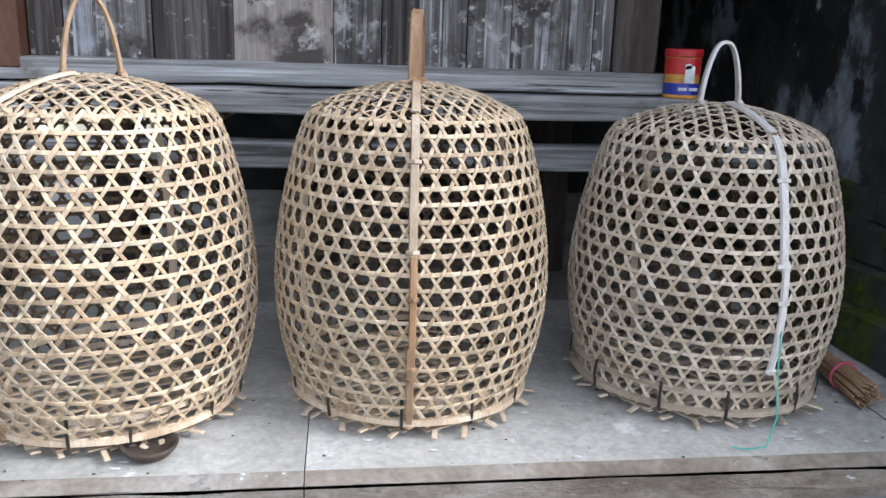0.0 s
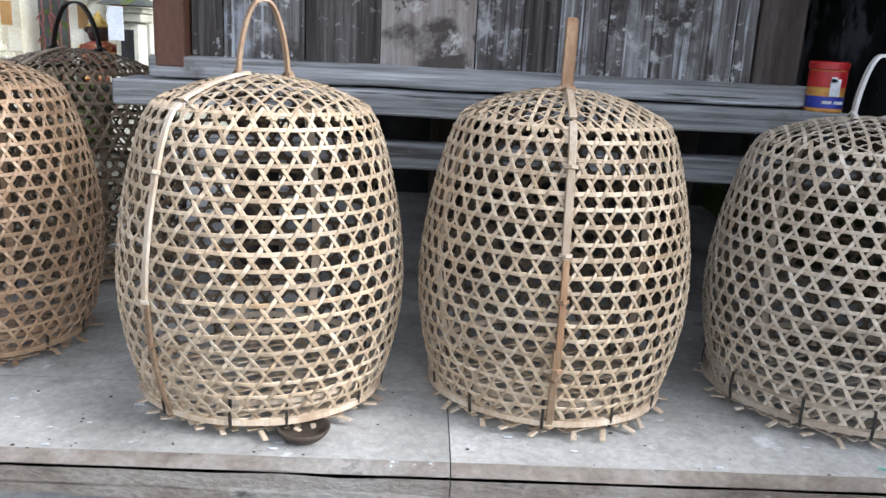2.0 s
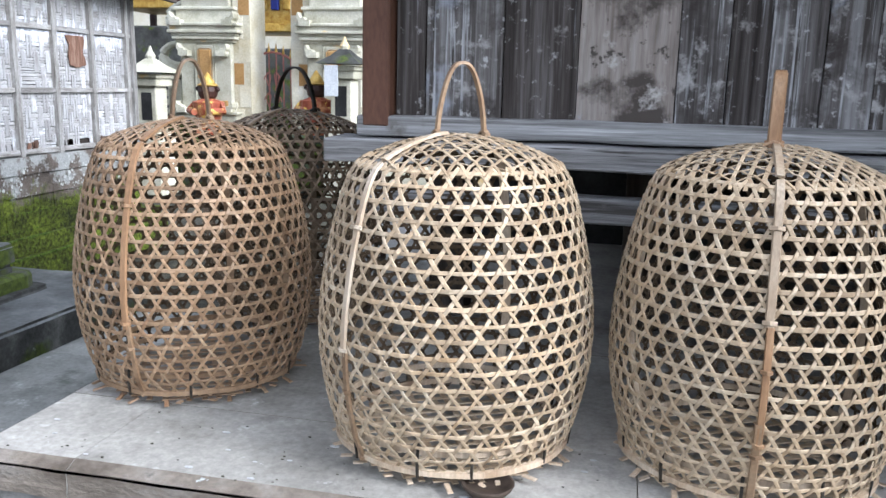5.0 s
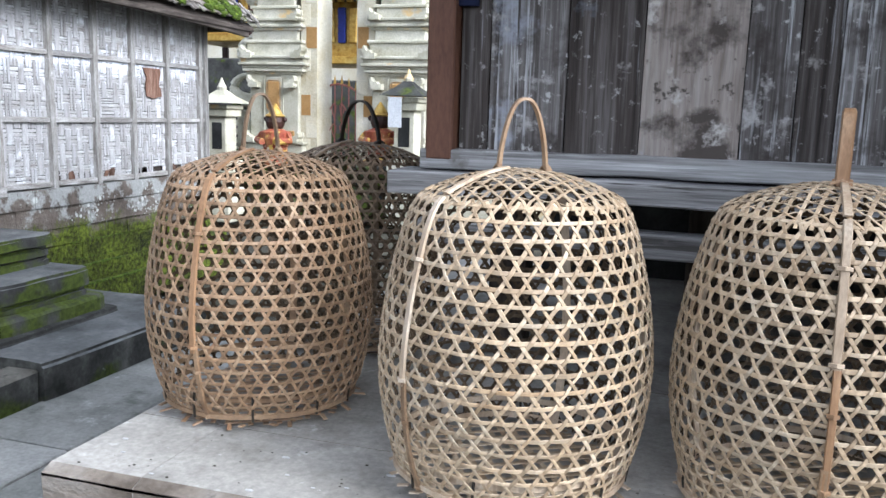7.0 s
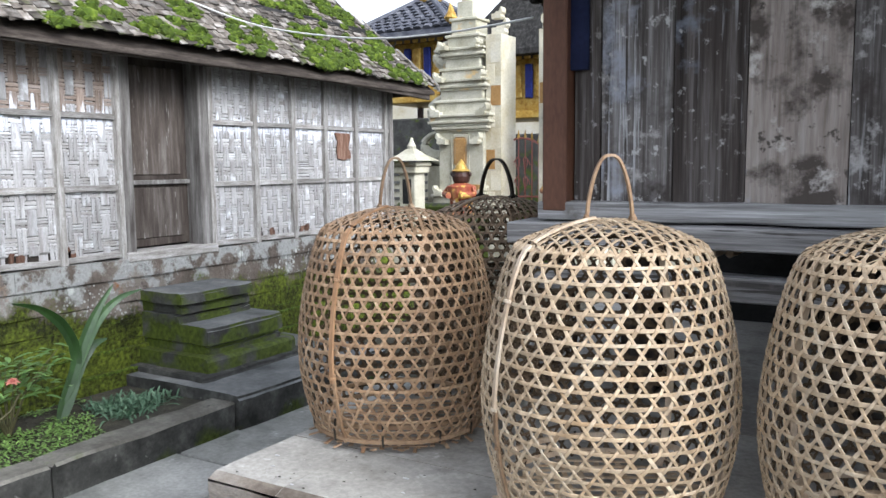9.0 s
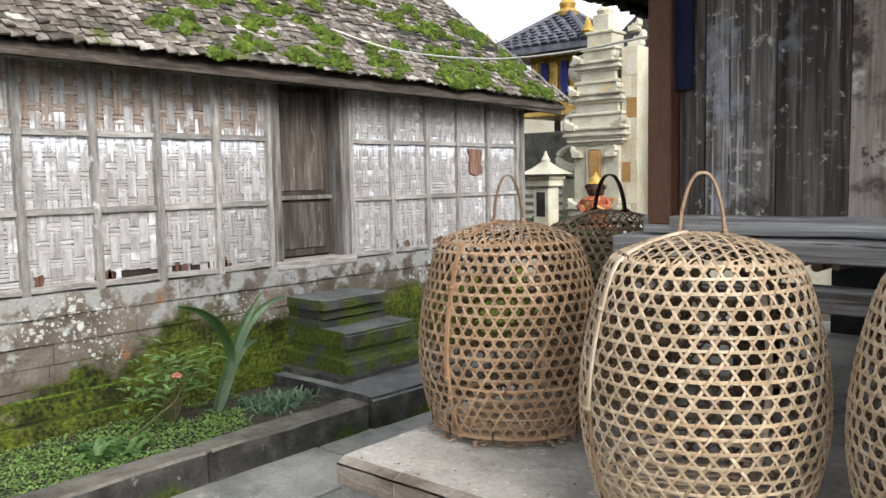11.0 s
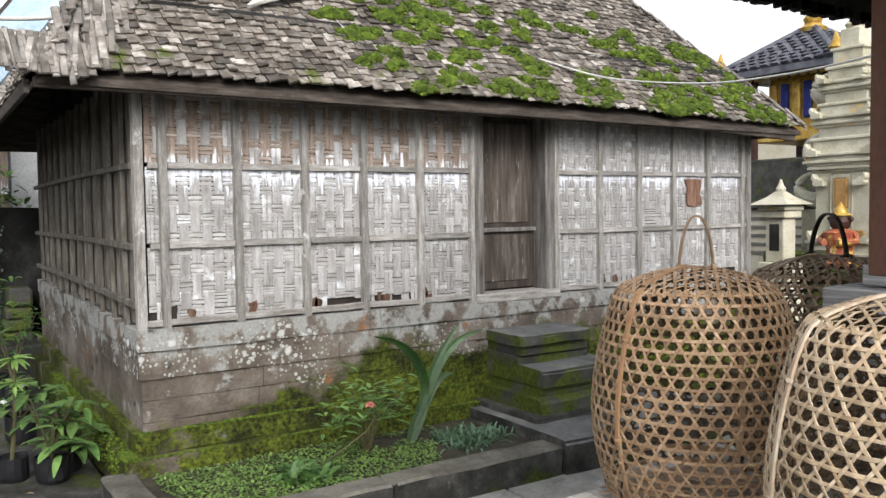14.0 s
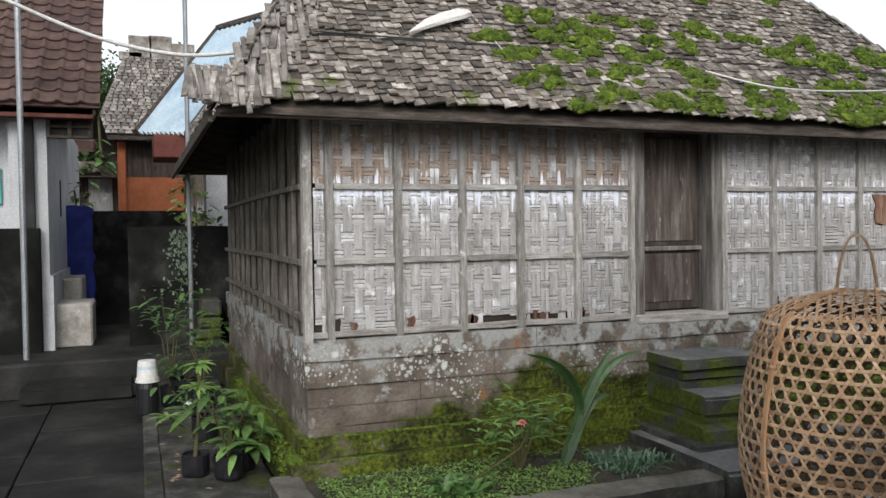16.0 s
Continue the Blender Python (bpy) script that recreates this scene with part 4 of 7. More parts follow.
def weave_panel(y0, y1, z0, z1, seed, material, parent):
    """A panel of broad flat bamboo, upright strips passing over and under level ones."""
    rg = random.Random(seed)
    n = max(2, round((y1 - y0) / 0.056))
    m = max(3, round((z1 - z0) / 0.046))
    w, h = (y1 - y0) / n, (z1 - z0) / m
    level_mat = M_WEAVE_LEVEL_BROWN if material is M_WEAVE_BROWN and y0 < 2 else M_WEAVE_LEVEL
    low = z0 < 0.3
    # added sheet behind the strips, dark so the gaps read as shaded
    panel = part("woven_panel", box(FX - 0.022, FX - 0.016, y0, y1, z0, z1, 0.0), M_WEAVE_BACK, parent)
    for j in range(m):
        z = z0 + (j + 0.5) * h
        if low and j == 0 and rg.random() < 0.6:
            continue
        yy = [y0 + (y1 - y0) * k / 6 for k in range(7)]
        # a level course is two or three narrow splits side by side
        q = rg.choice((2, 3))
        bm = bmesh.new()
        for e in range(q):
            hh = h / q
            ribbon([(FX - 0.006 + 0.001 * rg.uniform(-1, 1), a, z - h / 2 + (e + 0.5) * hh + rg.uniform(-0.0015, 0.0015)) for a in yy], [(0, 0, 1)] * 7, [(1, 0, 0)] * 7, [hh * rg.uniform(0.78, 0.94)] * 7, 0.003, bm)
        part("level_strip", bm, level_mat, panel)
    for i in range(n):
        y = y0 + (i + 0.5) * w
        zz, offs = [z0 + 0.004], [0.0]
        for j in range(m):
            over = (i * 2 + j + seed) % 4 != 0
            o = 0.0045 if over else -0.0055
            for f in (0.15, 0.85):
                zz.append(z0 + (j + f) * h)
                offs.append(o)
        zz.append(z1 - 0.004)
        offs.append(0.0)
        lean = rg.uniform(-0.004, 0.004)
        pts = [(FX - 0.006 + o + rg.uniform(-0.0008, 0.0008), y + lean * (z - z0) / (z1 - z0), z) for z, o in zip(zz, offs)]
        if low and rg.random() < 0.35:
            pts = pts[rg.choice((2, 3, 4)):]
        elif rg.random() < 0.03:
            pts = pts[len(pts) // 3:]
        k = len(pts)
        mm = M_WEAVE if material is M_WEAVE_BROWN and (i % 2 or y0 > 2) else material
        if rg.random() < 0.004:
            mm = M_WEAVE_GREY
        # upright strips are split in two here and there
        if rg.random() < 0.45:
            bm = ribbon([(p[0], p[1] - w * 0.235, p[2]) for p in pts], [(0, 1, 0)] * k, [(1, 0, 0)] * k, [w * 0.41] * k, 0.0028)
            ribbon([(p[0] + 0.001, p[1] + w * 0.235, p[2]) for p in pts], [(0, 1, 0)] * k, [(1, 0, 0)] * k, [w * 0.41] * k, 0.0028, bm)
        else:
            bm = ribbon(pts, [(0, 1, 0)] * k, [(1, 0, 0)] * k, [w * rg.uniform(0.8, 0.93)] * k, 0.0028)
        part("upright_strip", bm, mm, panel)


studs = [-0.505, -0.12, 0.265, 0.63, 1.01, 1.395]
studs_r = [2.09, 2.5, 2.89, 3.26, 3.65, 4.07]
seed = 100
for ys in ([-0.6] + studs, studs_r + [4.14]):
    for a, b in zip(ys, ys[1:]):
        for z0, z1 in ((Z_SILL, Z_R2), (Z_R2, Z_R1), (Z_R1, Z_TOP)):
            weave_panel(a + 0.012, b - 0.012, z0 + 0.012, z1 - 0.006, seed, M_WEAVE_BROWN if z0 == Z_R1 else M_WEAVE, house)
            seed += 1
# studs and rails, crooked poles
for y in [-0.625] + studs + studs_r + [4.15]:
    wide = 0.026 if y not in (-0.625, 4.15) else 0.03
    pts = [(FX + 0.012, y + 0.004 * noise.noise(Vector((y, z, 1))), z) for z in [Z_SILL - 0.04 + (Z_TOP + 0.06 - Z_SILL) * k / 14 for k in range(15)]]
    part("stud", wobble(ribbon(pts, [(0, 1, 0)] * 15, [(1, 0, 0)] * 15, [2 * wide] * 15, 0.026), 0.003, 9, y), M_POLE, house)
for ys in ([-0.6] + studs, studs_r + [4.14]):
    for z in (Z_R2, Z_R1):
        for a, b in zip(ys, ys[1:]):
            pts = [(FX + 0.008, a + 0.024 + (b - a - 0.048) * k / 6, z + 0.004 * noise.noise(Vector((a, k * 0.5, z)))) for k in range(7)]
            part("rail", wobble(ribbon(pts, [(0, 0, 1)] * 7, [(1, 0, 0)] * 7, [0.036] * 7, 0.022), 0.003, 9, a), M_RAIL, house)
for a, b in ((-0.64, 1.38), (2.1, 4.18)):
    bm = box(FX - 0.03, FX + 0.018, a, b, Z_SILL - 0.012, Z_SILL + 0.022, 0.004)
    bmesh.ops.subdivide_edges(bm, edges=[e for e in bm.edges if abs(e.verts[0].co.y - e.verts[1].co.y) > 1], cuts=24)
    part("sill_rail", wobble(bm, 0.006, 6), M_RAIL, house)
rot = random.Random(314)
bm = box(FX + 0.006, FX + 0.012, 3.4, 3.57, 0.79, 1.0, 0.0)
bmesh.ops.subdivide_edges(bm, edges=bm.edges, cuts=6, use_grid_fill=True)
for v in bm.verts:
    v.co.y += 0.03 * noise.noise(v.co * 16)
    v.co.z += 0.03 * noise.noise(v.co * 13 + Vector((4, 0, 1))) * (v.co.z < 0.97)
part("torn_patch", bm, M_WEAVE_TORN, house, "bare red-brown patch where the whitewash fell off")
for y in [-0.56] + studs[:-1] + studs_r[1:-1]:
    for k in range(rot.choice((2, 3, 4))):
        yy, ww, hh = y + rot.uniform(-0.04, 0.14), rot.uniform(0.02, 0.05), rot.uniform(0.02, 0.06)
        bm = box(FX + 0.0075, FX + 0.0105, yy, yy + ww, Z_SILL + 0.022, Z_SILL + 0.022 + hh, 0.0)
        bmesh.ops.subdivide_edges(bm, edges=bm.edges, cuts=3, use_grid_fill=True)
        for v in bm.verts:
            v.co.y += 0.014 * noise.noise(v.co * 40)
            v.co.z += 0.016 * noise.noise(v.co * 33 + Vector((5, 1, 2))) * (v.co.z > Z_SILL + 0.04)
        # rotten bits; the darkest stand for holes into the unlit inside
        part("rotten_strip", bm, M_WEAVE_TORN if rot.random() < 0.55 else M_WEAVE_BACK, house, "dark rotten lower edge of the weave")
# door in a recess
door = part("door", box(FX - 0.13, FX - 0.1, 1.47, 1.99, 0.26, 1.42, 0.004), M_DOOR, house, "dark closed plank door in two panels")
part("upper_panel", box(FX - 0.1, FX - 0.092, 1.53, 1.93, 0.7, 1.36, 0.004), M_DOORWORN, door)
part("lower_panel", box(FX - 0.1, FX - 0.092, 1.53, 1.93, 0.31, 0.62, 0.004), M_DOORWORN, door, "worn lower door panel")
part("door_rail", box(FX - 0.1, FX - 0.075, 1.47, 1.99, 0.64, 0.668, 0.004), M_JAMB, door)
for y0, y1 in ((1.405, 1.475), (1.985, 2.065)):
    part("door_jamb", box(FX - 0.13, FX + 0.03, y0, y1, 0.23, 1.43, 0.006), M_JAMB, house, "stout grey weathered door jamb")
part("threshold", wobble(box(FX - 0.13, FX + 0.05, 1.4, 2.1, 0.19, 0.25, 0.008), 0.003), M_RAIL, house)
# side wall of close upright bamboo with poles
bm = bmesh.new()
x = FX - 0.03
while x > XB:
    w = rng.uniform(0.02, 0.045)
    yj = Y0 + rng.uniform(0.0, 0.012)
    ribbon([(x, yj, Z_SILL), (x - 0.004, yj + 0.004, Z_TOP + 0.1)], [(1, 0, 0)] * 2, [(0, -1, 0)] * 2, [w * 0.92] * 2, 0.006, bm)
    x -= w
part("side_slats", bm, M_WEAVE_GREY, house, "close grey upright bamboo slats")
for k in range(11):
    x = FX - 0.25 - k * 0.34
    part("side_stud", wobble(ribbon([(x, Y0 - 0.015, Z_SILL - 0.05), (x, Y0 - 0.02, 0.8), (x, Y0 - 0.015, Z_TOP + 0.1)], [(1, 0, 0)] * 3, [(0, -1, 0)] * 3, [0.04] * 3, 0.022), 0.004, 7, k), M_WEAVE_GREY, house)
for z in (0.34, Z_R2, Z_R1):
    part("side_rail", wobble(ribbon([(FX, Y0 - 0.028, z), (-5.5, Y0 - 0.03, z + 0.01), (XB, Y0 - 0.028, z)], [(0, 0, 1)] * 3, [(0, -1, 0)] * 3, [0.036] * 3, 0.02), 0.004, 5), M_WEAVE_GREY, house)
# plinth: coursed stone under old plaster
plinth = part("plinth_core", box(XB, FX - 0.005, Y0, Y1, GZ, 0.19, 0.0), M_PLINTH, house, "old plastered stone plinth with moss")
courses = [(-0.5, -0.37), (-0.366, -0.26), (-0.256, -0.15), (-0.146, -0.04), (-0.036, 0.1), (0.104, 0.214)]
for i, (z0, z1) in enumerate(courses):
    out = 0.022 if i in (5,) else (0.01 if i == 4 else 0.0)
    y = Y0 - 0.012 - out
    while y < Y1:
        w = min(rng.uniform(0.28, 0.75), Y1 + 0.02 - y)
        if w < 0.05:
            break
        bm = box(FX - 0.15, FX + 0.02 + out + rng.uniform(-0.003, 0.003), y, y + w - 0.0025, z0 - 0.0005, z1, 0.0)
        bmesh.ops.subdivide_edges(bm, edges=bm.edges, cuts=4, use_grid_fill=True)
        part("plinth_stone", wobble(bm, 0.005, 5, i), M_PLINTH, plinth)
        y += w
    x = FX - 0.16
    while x > XB:
        w = rng.uniform(0.3, 0.8)
        bm = box(max(x - w + 0.004, XB), x, Y0 - 0.014 - out, Y0 + 0.1, z0, z1, 0.0)
        bmesh.ops.subdivide_edges(bm, edges=bm.edges, cuts=3, use_grid_fill=True)
        part("plinth_stone", wobble(bm, 0.006, 7, i + 20), M_PLINTH, plinth)
        x -= w
for k, (z0, z1, o) in enumerate(((-0.62, -0.41, 0.125), (-0.408, -0.3, 0.06))):
    bm = box(FX - 0.1, FX + o, Y0 - o, Y1 + 0.2, z0, z1, 0.0)
    bmesh.ops.subdivide_edges(bm, edges=bm.edges, cuts=18, use_grid_fill=True)
    part("footing", wobble(bm, 0.006, 5, k), M_FOOT, house, "dark mossy footing ledge")
    bm = box(XB, FX - 0.1, Y0 - o, Y0 + 0.1, z0, z1, 0.0)
    bmesh.ops.subdivide_edges(bm, edges=bm.edges, cuts=14, use_grid_fill=True)
    part("footing", wobble(bm, 0.012, 5, k + 5), M_FOOT, house, "dark mossy footing ledge")

# moss growing on the ledges and joints near the ground
lip = bmesh.new()
for z0, o, y_from in ((-0.41, 0.125, -0.7), (-0.3, 0.06, -0.68), (-0.256, 0.02, -0.1), (-0.146, 0.02, 0.1), (-0.04, 0.02, 0.35)):
    y = y_from
    while y < Y1:
        if not 1.4 < y < 2.1 and noise.noise(Vector((y * 2.3, z0 * 9, 1.0))) > (-0.25 if z0 < -0.28 else 0.0):
            r_ = rng.uniform(0.004, 0.009) * (1.3 if z0 < -0.28 else 0.8)
            bmesh.ops.create_icosphere(lip, subdivisions=1, radius=r_, matrix=Matrix.Translation((FX + o - 0.003 + rng.uniform(-0.006, 0.003), y, z0 + rng.uniform(-0.004, 0.004))) @ Matrix.Diagonal((1, 1.8, 0.8, 1)))
        y += 0.011
ob = part("ledge_moss", lip, M_MOSS, house, "bright moss along the ledges and joints")
ob["kind"] = "stuff"

# roof
EX, EYL, EYR, EZ, PITCH, GR, GL = -3.78, -1.2, 4.5, 1.43, 1.0, 0.7, 0.6
XR = -5.99
WING = 0.115
RUN = EX - XR


def eave_z(y):
    return EZ + 0.03 * math.sin(math.pi * (y - EYL) / (EYR - EYL)) - 0.02 * (y - EYL) / (EYR - EYL)


def front(u, y):
    """Front slope at run u from the eave; it sags a little."""
    return Vector((EX - u, y, eave_z(y) + PITCH * u - 0.015 * math.sin(math.pi * min(1, u / RUN))))


bm = bmesh.new()
a = [bm.verts.new(p) for p in ((EX, EYL + WING, EZ - 0.025), (EX, EYR, EZ - 0.045), (2 * XR - EX, EYR, EZ - 0.045), (2 * XR - EX, EYL + WING, EZ - 0.025))]
t = [bm.verts.new(p) for p in ((XR, EYL + WING + GL * RUN, EZ + PITCH * RUN - 0.1), (XR, EYR - GR * RUN, EZ + PITCH * RUN - 0.1))]
for f in ((a[0], a[1], t[1], t[0]), (a[1], a[2], t[1]), (a[2], a[3], t[0], t[1]), (a[3], a[0], t[0])):
    bm.faces.new(f)
bmesh.ops.recalc_face_normals(bm, faces=bm.faces)
g = bmesh.ops.extrude_face_region(bm, geom=bm.faces[:])
for q in [e for e in g["geom"] if isinstance(e, bmesh.types.BMVert)]:
    q.co.z -= 0.03
bmesh.ops.recalc_face_normals(bm, faces=bm.faces)
roof = part("roof", bm, M_FASCIA, house, "mossy shingle hip roof")
bm = box(EX - 0.05, EX - 0.015, EYL + 0.1, EYR - 0.05, EZ - 0.072, EZ - 0.022, 0.004)
bmesh.ops.subdivide_edges(bm, edges=[e for e in bm.edges if abs(e.verts[0].co.y - e.verts[1].co.y) > 1], cuts=24)
for v in bm.verts:
    v.co.z -= 0.045 * max(0.0, (v.co.y - 2.8) / 1.6) ** 1.5
part("eave_board", wobble(bm, 0.005, 2), M_FASCIA, roof, "dark sagging eave board")
part("side_eave_board", wobble(box(2 * XR - EX, EX - 0.03, EYL + 0.06, EYL + 0.085, EZ - 0.1, EZ - 0.035, 0.004), 0.006, 2), M_FASCIA, roof, "dark sagging eave board")
V, Fc = [], []
EXPO = 0.062
rows = int(RUN * math.hypot(1, PITCH) / EXPO)
near = []
for i in range(rows):
    u = i * EXPO / math.hypot(1, PITCH)
    lo, hi = EYL + WING + GL * u, EYR - GR * u
    y = lo + rng.uniform(-0.03, 0.0)
    while y < hi:
        w = rng.uniform(0.052, 0.088)
        if i < 9 and 0.4 < y < 2.6 and len(near) < 290:
            near.append((u, y, w))
            y += w
            continue
        L_, th = rng.uniform(0.1, 0.13), rng.uniform(0.007, 0.013)
        du = L_ / math.hypot(1, PITCH)
        lift = rng.uniform(0.018, 0.03)
        skew = rng.uniform(-0.006, 0.01)
        b0_ = front(u - rng.uniform(0.0, 0.008), y)
        b1_ = front(u + du, y)
        nrm = Vector((PITCH, 0, 1)).normalized()
        base_i = len(V)
        fall = Vector((1, 0, -PITCH)).normalized()
        cut = (rng.uniform(0.0, 0.022), rng.uniform(-0.014, 0.006))
        for q, l_, s_ in ((b0_, lift, skew), (b1_, 0.004, 0.0)):
            for yy, zz, c_ in ((0.002, 0, 0), (w - 0.002, 0, 1), (w - 0.002, th, 1), (0.002, th, 0)):
                V.append(q + Vector((0, yy + s_, 0)) + nrm * (l_ + zz + rng.uniform(-0.002, 0.002)) + fall * (cut[c_] if q is b0_ else 0.0))
        k = base_i
        Fc += [(k, k + 1, k + 2, k + 3), (k + 7, k + 6, k + 5, k + 4), (k, k + 4, k + 5, k + 1), (k + 3, k + 2, k + 6, k + 7), (k + 1, k + 5, k + 6, k + 2), (k, k + 3, k + 7, k + 4)]
        y += w
me = bpy.data.meshes.new("shingles")
me.from_pydata(V, [], Fc)
me.materials.append(M_SHINGLE)
ob = new("shingles", me)
ob.parent = roof
tagged(ob, "weathered overlapping shingles with moss", kind="stuff")
# left hip end: close rows too
V, Fc = [], []
RL = GL * RUN
for i in range(int(RL * 2.0 / EXPO)):
    f = i * EXPO / (RL * 1.94)
    if f > 1:
        break
    yy = EYL + WING + RL * f
    z = EZ + PITCH * RUN * f
    x = EX - RUN * f
    xb = 2 * XR - EX + RUN * f
    while x > xb:
        w = rng.uniform(0.06, 0.09)
        nrm = Vector((0, -PITCH * RUN, RL)).normalized()
        sl = Vector((0, RL, PITCH * RUN)).normalized()
        q0 = Vector((x, yy, z)) + nrm * rng.uniform(0.015, 0.03)
        q1 = Vector((x, yy, z)) + sl * 0.13 + nrm * 0.004
        k = len(V)
        for q in (q0, q1):
            for dx, dz in ((0, 0), (-w + 0.003, 0), (-w + 0.003, 0.01), (0, 0.01)):
                V.append(q + Vector((dx, 0, 0)) + nrm * dz)
        Fc += [(k, k + 1, k + 2, k + 3), (k + 7, k + 6, k + 5, k + 4), (k, k + 4, k + 5, k + 1), (k + 3, k + 2, k + 6, k + 7), (k + 1, k + 5, k + 6, k + 2), (k, k + 3, k + 7, k + 4)]
        x -= w
me = bpy.data.meshes.new("end_shingles")
me.from_pydata(V, [], Fc)
me.materials.append(M_SHINGLE)
ob = new("end_shingles", me)
ob.parent = roof
tagged(ob, "weathered overlapping shingles on the hip end", kind="stuff")
# bleached hip slats, fanned along the hips
bm = bmesh.new()
for side, g_, ey, count in ((1, GL, EYL, 260), (-1, GR, EYR, 70)):
    for i in range(count):
        f = (i / count) ** 1.3
        u = RUN * f
        inset = WING + rng.uniform(0.0, 0.3) * (0.55 + 0.45 * rng.random()) if side > 0 else 0.0
        edge = max(0.0, 1 - (inset - WING) / 0.12) if side > 0 else 0.0
        c = Vector((EX - u, ey + side * (g_ * u + inset), eave_z(ey) + PITCH * u + 0.03 + 0.02 * edge))
        down = Vector((0.72, -side * rng.uniform(0.0, 0.22) if side > 0 else 0.1, -0.7 + 0.12 * edge)).normalized()
        nrm = Vector((0.7, -side * 0.2, 0.72)).normalized()
        ln = rng.uniform(0.16, 0.34) if side > 0 else 0.14
        sdv = nrm.cross(down)
        p0 = c - down * ln * 0.5 + nrm * rng.uniform(0.0, 0.03)
        ribbon([p0, p0 + down * ln * 0.6, p0 + down * ln], [sdv + down * rng.uniform(-0.2, 0.2)] * 3, [nrm] * 3, [rng.uniform(0.026, 0.046)] * 3, 0.008, bm)
ob = part("hip_slats", bm, M_RIDGE, roof, "bleached long hip shingles")
ob["kind"] = "stuff"
# thick broken thatch edge at the upturned corner
bm = bmesh.new()
for i in range(90):
    y = EYL + rng.uniform(-0.02, 0.3)
    top_u = rng.uniform(0.12, 0.19) * (0.9 + 0.3 * (y - EYL))
    lean = rng.uniform(-0.05, 0.02)
    nrm = Vector((0.7, -0.15, 0.7))
    p0, p1 = front(top_u, y) + nrm * rng.uniform(0.01, 0.05), front(rng.uniform(-0.035, 0.01), y + lean) + nrm * rng.uniform(0.01, 0.04)
    ribbon([p0, p0.lerp(p1, 0.6) + nrm * 0.006, p1], [(0, 1, rng.uniform(-0.15, 0.15))] * 3, [nrm] * 3, [rng.uniform(0.022, 0.04)] * 3, 0.009, bm)
ob = part("corner_tuft", bm, M_RIDGE, roof, "broken bleached shingle ends at the eave corner")
ob["kind"] = "stuff"
# moss cushions on the shingles
ico = bmesh.new()
bmesh.ops.create_icosphere(ico, subdivisions=1, radius=1.0)
ico_v = [v.co.copy() for v in ico.verts]
ico_f = [tuple(v.index for v in f.verts) for f in ico.faces]
ico.free()
V, Fc = [], []
spots = [(rng.uniform(0.05, 1.5), rng.uniform(-0.6, 4.2), rng.uniform(0.03, 0.1)) for _ in range(46)]
spots += [(rng.uniform(0.0, 0.75), rng.uniform(0.5, 4.3), rng.uniform(0.025, 0.095)) for _ in range(190)]
for su, sy, sr in spots:
    dens = noise.noise(Vector((su * 1.3, sy * 0.8, 4.0)))
    if dens < -0.12 and su > 0.3:
        continue
    for _ in range(int(12 + 330 * sr)):
        aa, rr_ = rng.uniform(0, 6.283), sr * math.sqrt(rng.random())
        u_, y_ = su + rr_ * math.sin(aa) * 0.6, sy + rr_ * math.cos(aa) * 1.1
        if u_ < -0.03 or not (EYL + WING + GL * u_ + 0.3 < y_ < EYR - GR * u_ - 0.05):
            continue
        hgt = rng.uniform(0.01, 0.026) * (1.7 - rr_ / sr)
        p = front(u_, y_) + Vector((0.7, 0, 0.7)) * (0.022 + hgt * 0.5)
        k = len(V)
        ky, kz = rng.uniform(0.9, 1.5), rng.uniform(0.6, 1.1)
        V += [p + hgt * Vector((q.x, q.y * ky, q.z * kz)) * rng.uniform(0.8, 1.25) for q in ico_v]
        Fc += [tuple(k + i for i in f) for f in ico_f]
me = bpy.data.meshes.new("roof_moss")
me.from_pydata(V, [], Fc)
me.materials.append(M_MOSS)
ob = new("roof_moss", me)
ob.parent = roof
tagged(ob, "bright green moss cushions on the shingles", kind="stuff")


# ---- steps, planter, paving ----
steps = empty("door_steps", 0, 0, 0, label="dark mossy stone steps up to the house door", category="steps", kind="structure")
for i, (x1, y0, y1, z0, z1) in enumerate(((-3.64, 1.48, 2.06, -0.045, 0.02), (-3.665, 1.5, 2.05, -0.105, -0.05), (-3.67, 1.49, 2.06, -0.17, -0.11), (-3.44, 1.49, 2.1, -0.265, -0.16), (-3.455, 1.5, 2.09, -0.33, -0.27),
                                                 (-3.39, 1.43, 2.16, GZ, -0.32), (-3.0, 1.28, 2.6, GZ, -0.435), (-3.345, 1.36, 2.22, GZ, -0.405))):
    bm = box(FX - 0.02, x1, y0, y1, z0, z1, 0.0)
    bmesh.ops.subdivide_edges(bm, edges=bm.edges, cuts=12, use_grid_fill=True)
    for v in bm.verts:
        # worn front arrises
        dx, dz, dy = x1 - v.co.x, z1 - v.co.z, min(v.co.y - y0, y1 - v.co.y)
        if dx < 0.03 and dz < 0.02:
            v.co.x -= 0.012
            v.co.z -= 0.006 + 0.006 * noise.noise(v.co * 7)
        if dy < 0.02 and dx < 0.03:
            v.co.x -= 0.012
    bm.normal_update()
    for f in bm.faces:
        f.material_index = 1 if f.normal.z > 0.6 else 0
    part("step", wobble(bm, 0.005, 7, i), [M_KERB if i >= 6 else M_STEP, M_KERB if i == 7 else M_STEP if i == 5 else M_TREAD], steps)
planter = empty("planter_bed", 0, 0, 0, label="planting bed with dark stone kerb before the house", category="planter", kind="structure")
part("soil", wobble(box(FX, -3.15, -0.7, 1.42, GZ, -0.5, 0.0), 0.01), M_EARTH, planter, "dark soil")
